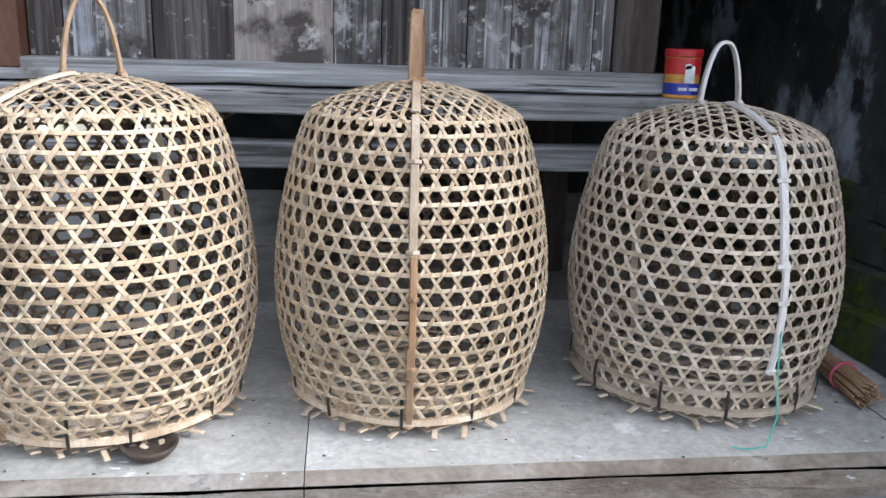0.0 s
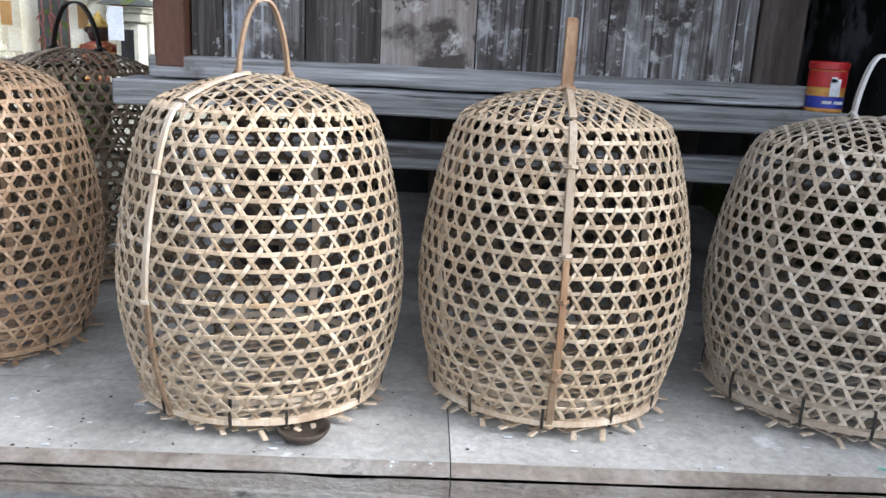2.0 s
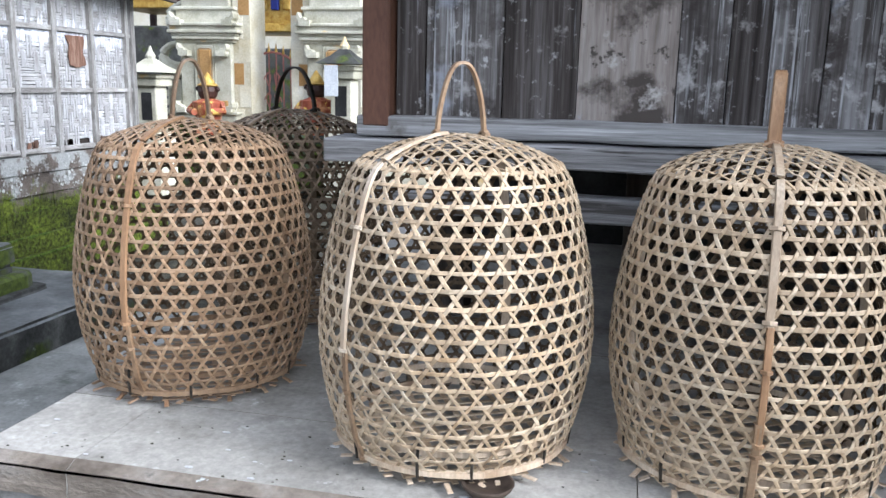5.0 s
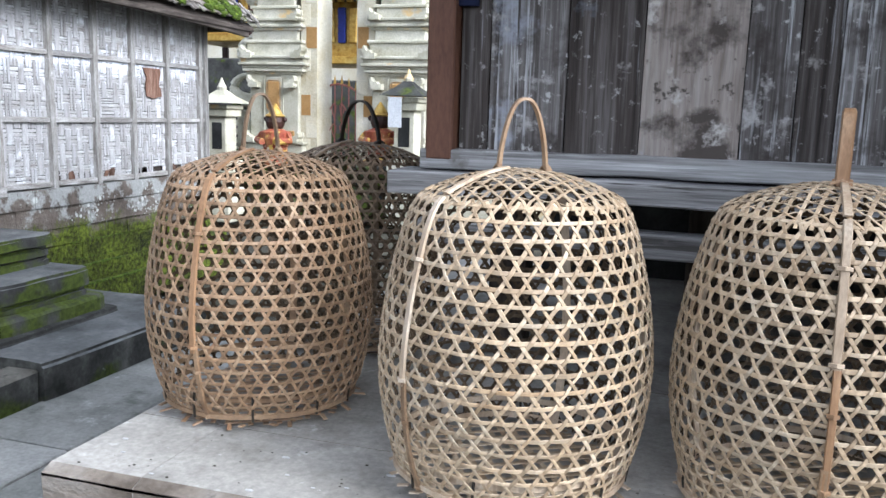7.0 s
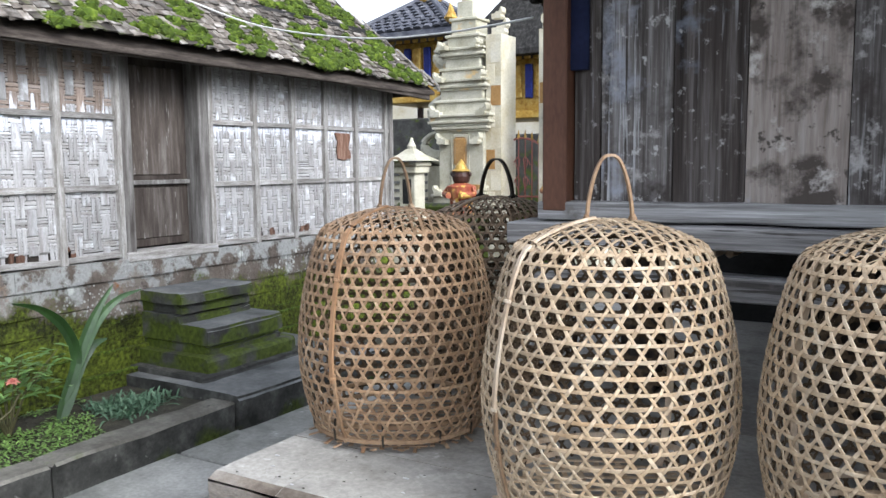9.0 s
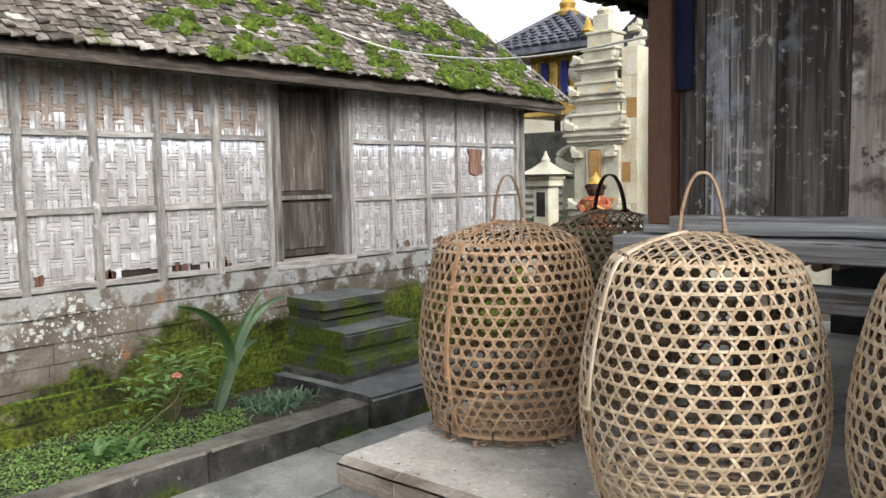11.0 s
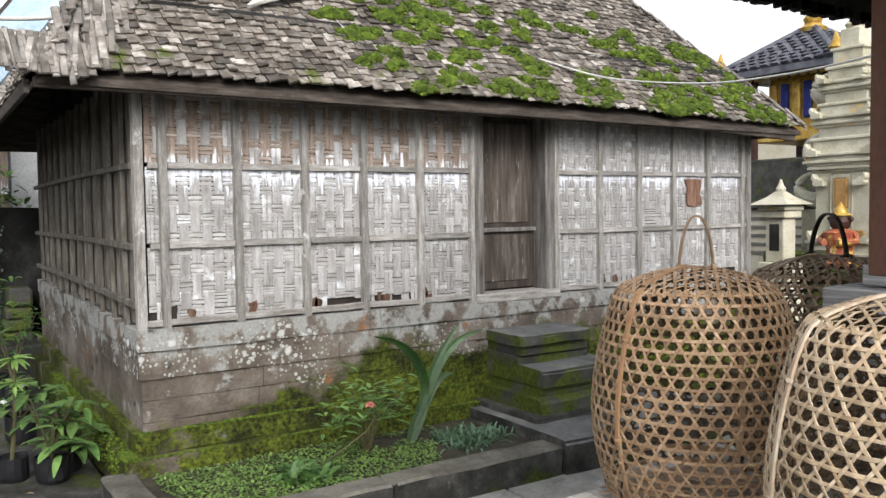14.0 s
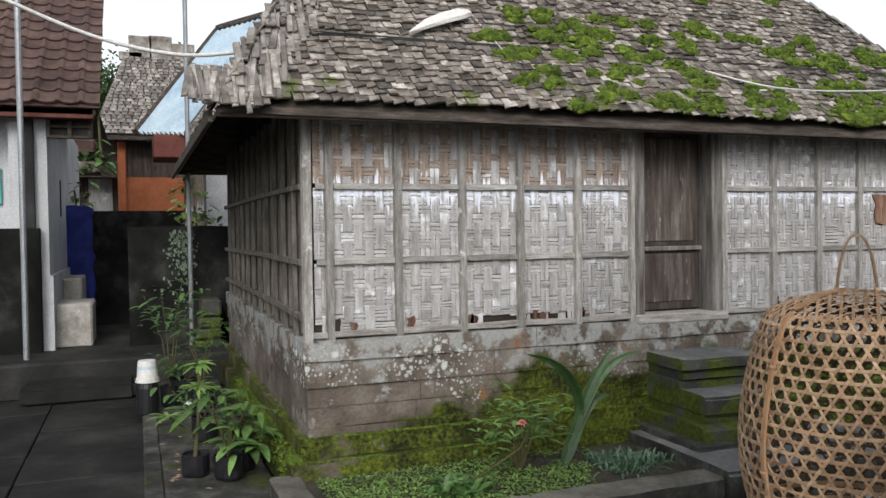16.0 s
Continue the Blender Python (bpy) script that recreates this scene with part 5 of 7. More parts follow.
for x0, x1, y0, y1 in ((-3.2, -3.03, -0.8, 0.25), (-3.2, -3.03, 0.255, 1.275), (-3.95, -3.2, -0.86, -0.7)):
    bm = box(x0, x1, y0, y1, GZ - 0.02, -0.465, 0.012)
    bmesh.ops.subdivide_edges(bm, edges=[e for e in bm.edges if e.calc_length() > 0.12], cuts=8, use_grid_fill=True)
    bm.normal_update()
    # upward faces take the paler kerb top, the rest the darker stone
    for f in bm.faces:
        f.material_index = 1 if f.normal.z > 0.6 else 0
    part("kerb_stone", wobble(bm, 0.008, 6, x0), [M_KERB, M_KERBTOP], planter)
paving = empty("paving", 0, 0, 0, label="damp grey stone slab paving between platform and house", category="paving", kind="structure")
for i in range(7):
    for j in range(3):
        x0, x1 = -3.04 + 0.52 * j, -3.04 + 0.52 * (j + 1) - 0.016
        y0, y1 = -3.4 + 0.86 * i + (0.3 if j % 2 else 0), -3.4 + 0.86 * (i + 1) - 0.016 + (0.3 if j % 2 else 0)
        bm = box(x0, x1, y0, y1, GZ - 0.06, GZ + rng.uniform(-0.003, 0.003), 0.006)
        part("paving_slab", wobble(bm, 0.002, 3, i), M_SLAB, paving)


# ---- temple gate and shrines beyond the house ----
def antefix(x, y, z, e, s):
    """A small carved block that curls up to a point on its outer side."""
    bm = bmesh.new()
    outline = ((0.0, 0.0), (0.85, 0.0), (1.0, 0.2), (0.95, 0.42), (1.12, 0.62), (1.12, 0.95), (1.0, 1.12), (0.9, 0.86), (0.72, 0.66), (0.5, 0.72), (0.34, 0.5), (0.0, 0.5))
    rows = [[bm.verts.new((x + e * a * s, y + d, z + b * s)) for a, b in outline] for d in (0.0, 0.13)]
    n = len(outline)
    for k in range(n):
        bm.faces.new((rows[0][k], rows[0][(k + 1) % n], rows[1][(k + 1) % n], rows[1][k]))
    bm.faces.new(rows[0][::-1])
    bm.faces.new(rows[1])
    bmesh.ops.recalc_face_normals(bm, faces=bm.faces)
    return bm


gate = empty("temple_gate", -5.2, 8.5, GZ, label="carved grey and cream sandstone split gate", category="gate")
gate.matrix_world = Matrix.Translation((0.18, 0, 0))
for cx, sgn in ((-5.82, 1), (-4.06, -1)):
    tiers = [(0.5, 0.36, GZ, 0.15), (0.44, 0.32, 0.15, 0.3), (0.36, 0.27, 0.3, 1.25), (0.42, 0.3, 1.25, 1.33), (0.47, 0.33, 1.33, 1.42), (0.4, 0.28, 1.42, 1.62),
             (0.34, 0.25, 1.62, 1.82), (0.4, 0.28, 1.82, 1.9), (0.33, 0.24, 1.9, 2.06), (0.28, 0.21, 2.06, 2.26), (0.34, 0.24, 2.26, 2.34), (0.25, 0.2, 2.34, 2.52), (0.2, 0.17, 2.52, 2.75), (0.13, 0.13, 2.75, 3.0)]
    pil = None
    for hw, hd, z0, z1 in tiers:
        ob = part("tier", box(cx - hw, cx + hw, 8.5 - hd, 8.5 + hd, z0, z1, 0.012), M_PARAS, gate)
        pil = ob if (hw, z0) == (0.36, 0.3) else pil
    part("orange_panel", box(cx - 0.1, cx + 0.1, 8.2, 8.235, 0.72, 1.12, 0.03), M_PARAS_ORANGE, pil, "orange sandstone niche panel")
    part("niche_frame", box(cx - 0.14, cx + 0.14, 8.215, 8.24, 0.42, 1.18, 0.03), M_PARAS, pil)
    part("orange_block", box(cx + 0.12, cx + 0.3, 8.2, 8.24, 0.3, 0.46, 0.01), M_PARAS_ORANGE, pil)
    for (hw, hd, z0, z1), (hw2, hd2, z2, z3) in zip(tiers, tiers[1:]):
        wide, deep = max(hw, hw2) + 0.025, max(hd, hd2) + 0.025
        part("moulding", box(cx - wide, cx + wide, 8.5 - deep, 8.5 + deep, z1 - 0.022, z1 + 0.018, 0.008), M_PARAS, gate)
        part("moulding", box(cx - wide + 0.04, cx + wide - 0.04, 8.5 - deep + 0.03, 8.5 + deep - 0.03, z1 - 0.055, z1 - 0.024, 0.006), M_PARAS, gate)
    for z, ww, sz in ((0.3, 0.36, 0.13), (1.02, 0.3, 0.14), (1.4, 0.4, 0.15), (1.88, 0.34, 0.13), (2.32, 0.27, 0.11)):
        for e in (-1, 1):
            for depth in (0.0, 0.5):
                part("antefix", antefix(cx + e * (ww - sz * 0.75), 8.5 - 0.38 + depth * 0.3, z, e, sz), M_PARAS, pil)
    inner = part("inner_face", box(cx + sgn * 0.36, cx + sgn * 0.6, 8.3, 8.75, GZ, 2.5, 0.004), M_CREAM, gate, "smooth cream limestone inner face")
    for k in range(9):
        z = -0.2 + k * 0.29
        part("limestone_block", box(cx + sgn * (0.37 if k % 2 else 0.44), cx + sgn * (0.5 if k % 2 else 0.59), 8.295, 8.3, z, z + 0.27, 0.0), M_PARAS_ORANGE if k in (3, 6) else M_CREAM, inner)
    # curled wing ornament on the outer side
    for zc, xo, sc in ((2.28, 0.52, 1.0), (1.5, 0.62, 1.1), (1.0, 0.75, 1.0)):
        pts = [(cx - sgn * (xo - 0.28 * sc + 0.3 * sc * math.sin(a)), 8.5, zc - 0.16 * sc + 0.3 * sc * (1 - math.cos(a)) * 0.6) for a in (math.pi * k / 12 for k in range(13))]
        part("wing_scroll", tube(pts, 0.11 * sc, 8, r_end=0.03), M_PARAS, pil)
    part("finial", lathe([(0.1, 0), (0.13, 0.06), (0.06, 0.14), (0.09, 0.2), (0.02, 0.42)], 10, at=(cx, 8.5, 3.0)), M_CREAM, pil)
    for z, sz in ((2.5, 0.2), (2.72, 0.14)):
        part("flame_ornament", antefix(cx + sgn * 0.4, 8.4, z, sgn, sz), M_CREAM, pil)
lowwall = empty("temple_wall", 0, 0, 0, label="low carved sandstone temple wall with mossy coping", category="wall", kind="structure")
part("wall_body", box(-9.5, -6.3, 8.4, 8.75, GZ, 0.72, 0.01), M_PARAS, lowwall)
part("coping", box(-9.5, -6.28, 8.32, 8.83, 0.72, 0.84, 0.03), M_STEP, lowwall, "mossy stone coping")
for k in range(5):
    # raised grey strips, darker than the wall, stand for shade in recesses
    part("recess_line", box(-9.5, -6.3, 8.385, 8.4, 0.1 + 0.12 * k, 0.14 + 0.12 * k, 0.0), M_STONE, lowwall)
part("wall_body", box(-3.3, 2.5, 8.4, 8.75, GZ, 1.9, 0.01), M_PARAS, lowwall)
part("mossy_base", box(-6.6, -5.4, 7.95, 8.2, GZ, 0.2, 0.05), M_STEP, lowwall, "mossy stone base")

# iron gate
ig = empty("iron_gate", -4.94, 8.7, GZ, label="pink-red painted wrought iron gate with gilded tips", category="gate")
ig.matrix_world = Matrix.Identity(4)
for x in (-5.28, -4.56):
    part("post", cyl((x, 8.7, GZ), (x, 8.7, 0.98), 0.02, n=8), M_REDGATE, ig)
for k in range(1, 7):
    x = -5.28 + 0.72 * k / 7
    zt = 0.96 + 0.14 * math.sin(math.pi * k / 7)
    bar = part("bar", cyl((x, 8.7, -0.3), (x, 8.7, zt), 0.009, n=6), M_REDGATE, ig)
    part("spear_tip", cyl((x, 8.7, zt), (x, 8.7, zt + 0.12), 0.022, 0.003, 6), M_GOLD, bar, "gilded spear tip")
part("arch_rail", tube([(-5.28 + 0.72 * k / 12, 8.7, 0.95 + 0.15 * math.sin(math.pi * k / 12)) for k in range(13)], 0.017), M_REDGATE, ig)
part("middle_rail", cyl((-5.28, 8.7, 0.28), (-4.56, 8.7, 0.28), 0.014), M_REDGATE, ig)
for e in (-1, 1):
    for z in (0.72, 0.45):
        part("scroll", tube([(-4.92 + e * (0.03 + 0.1 * (1 - k / 16) * abs(math.cos(k * 0.5))), 8.69, z + 0.12 * math.sin(k * 0.45)) for k in range(17)], 0.008, 5), M_REDGATE, ig)


def shrine(x, y, zt, w, name, label, cloth=False):
    t = empty(name, x, y, GZ, label=label, category="shrine")
    h = zt - GZ
    for z0, z1, hw in ((0, 0.25, 0.62), (0.25, 0.34, 0.52), (0.34, 0.42, 0.6), (0.42, 0.72, 0.4), (0.72, 0.77, 0.55), (0.77, 0.8, 0.62)):
        part("tier", box(-w * hw, w * hw, -w * hw, w * hw, z0 * h, z1 * h, 0.012), M_PARAS, t)
    # flat black panel: the niche's shade as colour, no recess is cut
    part("niche", box(-w * 0.22, w * 0.22, -w * 0.41, -w * 0.405, 0.5 * h, 0.68 * h, 0.0), M_BLACK, t, "black panel for the shade in the offering niche")
    bm = bmesh.new()
    zz = 0.8 * h
    lo = [bm.verts.new((a * w * 0.85, b * w * 0.85, zz + 0.02)) for a, b in ((-1, -1), (1, -1), (1, 1), (-1, 1))]
    mid = [bm.verts.new((a * w * 0.4, b * w * 0.4, zz + 0.06 * h)) for a, b in ((-1, -1), (1, -1), (1, 1), (-1, 1))]
    top = [bm.verts.new((a * w * 0.15, b * w * 0.15, zz + 0.1 * h)) for a, b in ((-1, -1), (1, -1), (1, 1), (-1, 1))]
    bm.faces.new(lo[::-1])
    for A, B in ((lo, mid), (mid, top)):
        for k in range(4):
            bm.faces.new((A[k], A[(k + 1) % 4], B[(k + 1) % 4], B[k]))
    bm.faces.new(top)
    part("stone_roof", bm, M_STEP if cloth else M_PARAS, t, "mossy stone roof")
    part("finial", lathe([(w * 0.16, 0), (w * 0.2, 0.05), (w * 0.1, 0.1), (0.01, 0.16)], 8, at=(0, 0, zz + 0.09 * h)), M_PARAS, t)
    if cloth:
        part("white_cloth", wobble(box(-w * 0.45, w * 0.05, -w * 0.9, -w * 0.88, 0.62 * h, 0.8 * h, 0.002), 0.01, 6), M_WHITECLOTH, t, "white cloth hung over the niche")
    return t


shrine(-3.52, 7.6, 1.3, 0.32, "stone_shrine", "small carved stone shrine with mossy roof and white cloth", True)
shrine(-5.66, 7.0, 1.12, 0.3, "stone_shrine", "small grey carved stone shrine beside the temple wall")


def guardian(x, y, z0, h, label):
    bm = bmesh.new()
    lathe([(0.3 * h, 0), (0.32 * h, 0.06 * h), (0.2 * h, 0.1 * h), (0.21 * h, 0.3 * h), (0.25 * h, 0.45 * h), (0.26 * h, 0.56 * h), (0.12 * h, 0.62 * h), (0.15 * h, 0.66 * h), (0.17 * h, 0.74 * h), (0.15 * h, 0.82 * h),
           (0.18 * h, 0.84 * h), (0.12 * h, 0.88 * h), (0.1 * h, 0.93 * h), (0.01 * h, 1.06 * h)], 14, bm)
    for e in (-1, 1):
        tube([(e * 0.24 * h, 0, 0.54 * h), (e * 0.32 * h, -0.06 * h, 0.42 * h), (e * 0.12 * h, -0.25 * h, 0.4 * h)], 0.06 * h, 7, bm)
        bmesh.ops.create_icosphere(bm, subdivisions=1, radius=0.05 * h, matrix=Matrix.Translation((e * 0.18 * h, 0, 0.78 * h)))
    for v in bm.verts:
        v.co += Vector((x, y, z0))
    part_mat = [M_STATUE_RED, M_DARKWOOD, M_GOLD]
    for f in bm.faces:
        z = (f.calc_center_median().z - z0) / h
        f.material_index = 2 if z > 0.82 or 0.3 < z < 0.36 else (1 if 0.63 < z < 0.82 else 0)
    return tagged(mesh_ob("guardian_statue", bm, part_mat), label, "statue", "guardian statues at the gate")


for x, y, z in ((-5.28, 7.6, 0.05), (-3.93, 7.75, 0.1)):
    tagged(mesh_ob("statue_pedestal", box(x - 0.28, x + 0.28, y - 0.25, y + 0.25, GZ, z, 0.03), M_STEP), "mossy stone pedestal under a painted guardian", "pedestal", "pedestals at the gate")
    guardian(x, y, z, 0.72, "painted stone guardian statue in red with gilded crown")


def temple_pavilion(x, y, w, z_eave, z_top, roof_mat, tiles, label):
    t = empty("temple_pavilion", x, y, GZ, label=label, category="pavilion")
    ze, zt = z_eave - GZ, z_top - GZ
    part("stone_base", box(-w * 0.75, w * 0.75, -w * 0.75, w * 0.75, 0, ze - 1.55, 0.03), M_STEP, t)
    part("altar", box(-w * 0.6, w * 0.6, -w * 0.6, w * 0.6, ze - 1.25, ze - 1.1, 0.02), M_GOLD, t)
    part("cabinet", box(-w * 0.5, w * 0.5, -w * 0.4, w * 0.4, ze - 1.1, ze - 0.1, 0.02), M_GOLD, t)
    for k in range(5):
        xx = -w * 0.4 + w * 0.2 * k
        part("carved_panel", wobble(box(xx - w * 0.07, xx + w * 0.07, -w * 0.46, -w * 0.4, ze - 0.85, ze - 0.2, 0.02), 0.015, 14), M_GOLD if k % 2 == 0 else M_BLUECLOTH, t, "gilded carved panel" if k % 2 == 0 else "blue painted panel")
    for a, b in ((-1, -1), (1, -1), (1, 1), (-1, 1)):
        part("column", box(a * w * 0.62 - 0.05, a * w * 0.62 + 0.05, b * w * 0.62 - 0.05, b * w * 0.62 + 0.05, ze - 1.55, ze, 0.008), M_DARKWOOD, t)
    for k in range(9):
        part("gilded_fringe", box(-w * 0.72 + w * 0.16 * k, -w * 0.6 + w * 0.16 * k, -w * 0.73, -w * 0.7, ze - 0.16, ze + 0.02, 0.02), M_GOLD, t)
    part("architrave", box(-w * 0.7, w * 0.7, -w * 0.7, w * 0.7, ze - 0.08, ze + 0.04, 0.01), M_GOLD, t)
    bm = bmesh.new()
    lo = [bm.verts.new((a * w, b * w, ze)) for a, b in ((-1, -1), (1, -1), (1, 1), (-1, 1))]
    lo2 = [bm.verts.new((a * w, b * w, ze - 0.1)) for a, b in ((-1, -1), (1, -1), (1, 1), (-1, 1))]
    hi = [bm.verts.new((a * w * 0.12, b * w * 0.12, zt)) for a, b in ((-1, -1), (1, -1), (1, 1), (-1, 1))]
    bm.faces.new(lo2[::-1])
    bm.faces.new(hi)
    for k in range(4):
        bm.faces.new((lo[k], lo[(k + 1) % 4], hi[(k + 1) % 4], hi[k]))
        bm.faces.new((lo2[k], lo2[(k + 1) % 4], lo[(k + 1) % 4], lo[k]))
    rf = part("pavilion_roof", bm, roof_mat, t)
    if tiles:
        bm = bmesh.new()
        for sgn in range(4):
            rot = Matrix.Rotation(sgn * math.pi / 2, 4, "Z")
            for j in range(9):
                f0, f1 = j / 9, (j + 1.12) / 9
                ww = w * (1 - 0.88 * f0)
                n = max(2, int(2 * ww / 0.2))
                for i in range(n):
                    xx = -ww + 2 * ww * (i + 0.5) / n
                    p0 = Vector((xx, -w * (1 - 0.88 * f0) - 0.01, ze + (zt - ze) * f0 + 0.05))
                    p1 = Vector((xx * 0.97, -w * (1 - 0.88 * min(1, f1)) - 0.01, ze + (zt - ze) * min(1, f1) + 0.02))
                    ribbon([rot @ p0, rot @ p1], [rot @ Vector((1, 0, 0))] * 2, [rot @ Vector((0, -1, 1))] * 2, [0.17] * 2, 0.05, bm)
        ob = part("roof_tiles", bm, roof_mat, rf)
        ob["kind"] = "stuff"
        for a, b in ((-1, -1), (1, -1), (1, 1), (-1, 1)):
            part("hip_ridge", cyl((a * w, b * w, ze + 0.06), (a * w * 0.12, b * w * 0.12, zt + 0.05), 0.06, n=8), roof_mat, rf)
            part("eave_ornament", wobble(lathe([(0.05, 0), (0.12, 0.1), (0.06, 0.22), (0.01, 0.36)], 7, at=(a * w, b * w, ze + 0.05)), 0.03, 8), M_GOLD, rf, "gilded flame ornament")
    part("roof_crown", lathe([(0.2, 0), (0.24, 0.08), (0.14, 0.16), (0.17, 0.25), (0.05, 0.4), (0.02, 0.62)], 12, at=(0, 0, zt)), M_GOLD, t, "gilded roof crown")
    return t


temple_pavilion(-8.45, 12.0, 1.12, 3.15, 3.85, M_BLUETILE, True, "gilded temple pavilion under a blue-grey tiled roof")
temple_pavilion(-6.9, 13.2, 1.15, 2.85, 4.3, M_THATCH, False, "gilded temple pavilion under a black thatch roof")
tagged(mesh_ob("wall_north", box(-14, 6, 16.5, 16.8, GZ, 2.6, 0.0), M_CREAM), "pale wall behind the temple", "wall", kind="structure")


# ---- trees ----
def tree(x, y, h, r, seed, label, leaf=M_TREE):
    rg = random.Random(seed)
    t = empty("tree", x, y, GZ, label=label, category="tree", group="trees behind the village")
    bm = tube([(0, 0, 0), (0.05 * h, 0, 0.3 * h), (0.02 * h, 0.03 * h, 0.7 * h)], 0.035 * h, 8, r_end=0.015 * h)
    for k in range(7):
        a = k * 2.4
        z = h * rg.uniform(0.4, 0.65)
        tube([(0.03 * h, 0.01 * h, z), (0.6 * r * math.cos(a), 0.6 * r * math.sin(a), z + 0.22 * h)], 0.012 * h, 6, bm, 0.004 * h)
    part("trunk", bm, M_BARK, t)
    V, Fc = [], []
    clumps = [(rg.uniform(-1, 1), rg.uniform(-1, 1), rg.uniform(-0.6, 1)) for _ in range(34)]
    for cx, cy, cz in clumps:
        c = Vector((cx * r * 0.75, cy * r * 0.75, h * 0.72 + cz * r * 0.55))
        for _ in range(520):
            d = Vector((rg.gauss(0, 1), rg.gauss(0, 1), rg.gauss(0, 0.8))) * r * 0.17
            p = c + d
            s = r * rg.uniform(0.012, 0.026)
            a = Vector((rg.uniform(-1, 1), rg.uniform(-1, 1), rg.uniform(-1, 1))).normalized()
            b = a.orthogonal().normalized()
            k = len(V)
            V += [p - a * s * 1.6, p + b * s * 0.7, p + a * s * 1.6 - Vector((0, 0, 0.3 * s)), p - b * s * 0.7]
            Fc.append((k, k + 1, k + 2, k + 3))
    me = bpy.data.meshes.new("crown")
    me.from_pydata(V, [], Fc)
    me.materials.append(leaf)
    ob = new("crown", me)
    ob.parent = t
    return t


for i, (x, y, h, r) in enumerate(((-28, -6.5, 5.6, 2.8), (-30, -3.5, 6.2, 3.0), (-32, -0.5, 7.0, 3.2), (-34, 2.5, 7.4, 3.3), (-27, -10, 5.6, 2.8), (-9.6, 22, 6.6, 1.5))):
    tree(x, y, h, r, 300 + i, "broad green leafy tree behind the roofs")


# ---- lane and yards past the house corner ----
lane = empty("lane_paving", 0, 0, 0, label="very dark stone lane beside the house", category="paving", kind="structure")
rng = random.Random(77)
for j in range(7):
    for i in range(3):
        x0, y0 = -7.55 + 0.66 * j, -3.6 + 0.72 * i
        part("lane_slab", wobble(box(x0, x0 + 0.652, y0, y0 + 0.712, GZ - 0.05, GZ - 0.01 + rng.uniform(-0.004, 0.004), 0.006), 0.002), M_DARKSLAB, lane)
bed = empty("side_bed", 0, 0, 0, label="narrow earth bed with stone kerb along the house side", category="planter", kind="structure")
part("bed_soil", wobble(box(-7.5, -3.9, -1.36, -0.8, GZ - 0.02, -0.565, 0.0), 0.01, 2), M_KERB, bed, "mossy damp soil")
for j in range(4):
    x0 = -7.5 + 0.9 * j
    bm = box(x0, x0 + 0.894, -1.46, -1.36, GZ - 0.03, -0.555, 0.01)
    bmesh.ops.subdivide_edges(bm, edges=[e for e in bm.edges if e.calc_length() > 0.3], cuts=6, use_grid_fill=True)
    part("kerb_stone", wobble(bm, 0.008, 5, j), M_KERB, bed)
part("kerb_stone", wobble(box(-3.98, -3.84, -1.46, -0.8, GZ - 0.03, -0.555, 0.01), 0.006), M_KERB, bed)
terrace = empty("back_terrace", 0, 0, 0, label="very dark raised stone terrace at the end of the lane", category="terrace", kind="structure")
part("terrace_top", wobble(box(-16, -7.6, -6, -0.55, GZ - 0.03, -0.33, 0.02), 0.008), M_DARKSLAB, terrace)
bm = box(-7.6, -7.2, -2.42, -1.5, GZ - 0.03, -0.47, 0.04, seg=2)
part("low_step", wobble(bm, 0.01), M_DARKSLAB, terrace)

wall_w = empty("wall_west", 0, 0, 0, label="black weathered yard wall with pale green stain", category="wall", kind="structure")
bm = box(-8.6, -8.4, -1.56, -0.3, -0.34, 0.86, 0.0)
bmesh.ops.subdivide_edges(bm, edges=bm.edges, cuts=10, use_grid_fill=True)
part("wall_body", wobble(bm, 0.01, 4), M_DARKWALL, wall_w)
M_STAIN = mat("pale green lichen stain", [(0.1, 0.13, 0.1), (0.2, 0.26, 0.19), (0.3, 0.36, 0.28)], 9, rough=0.95)
bm = bmesh.new()
for k in range(260):
    a = rng.gauss(0, 0.075)
    z = 0.8 - abs(rng.gauss(0, 0.3))
    s = rng.uniform(0.006, 0.02)
    box(-8.397, -8.39, -1.06 + a * (1.1 - 0.3 * z), -1.06 + a * (1.1 - 0.3 * z) + s, z, z + s * 1.6, 0.0, bm=bm)
ob = part("lichen", bm, M_STAIN, wall_w, "pale green lichen down the wall")
ob["kind"] = "stuff"
for k, (z0, z1) in enumerate(((-0.56, -0.46), (-0.46, -0.36), (-0.36, -0.26), (-0.26, -0.15), (-0.15, -0.04), (-0.04, 0.14))):
    tagged(mesh_ob("wall_stone", wobble(box(-8.35, -8.02, -1.0 + 0.02 * k, -0.7, z0, z1 - 0.008, 0.02), 0.012, 6, k), M_STEP, wall_w))

yard = empty("white_building", -9, -3, GZ, label="whitewashed building with dark dado and clay tile roof", category="house")
yard.matrix_world = Matrix.Identity(4)
part("front_wall", box(-8.9, -8.7, -7, -2.58, 0.86, 2.1, 0.0), M_WHITEWALL, yard)
part("dado", box(-8.9, -8.3, -7, -2.34, -0.34, 0.86, 0.006), M_DARKWALL, yard, "near-black lower wall")
part("side_wall", box(-13, -8.42, -2.6, -2.27, 0.4, 2.1, 0.0), M_WHITEWALL, yard)
part("side_base", box(-13, -8.42, -2.62, -2.24, -0.34, 0.4, 0.0), M_WHITEWALL, yard)
part("dark_corner_post", box(-8.42, -8.34, -2.5, -2.38, 0.86, 2.1, 0.004), M_BLACK, yard)
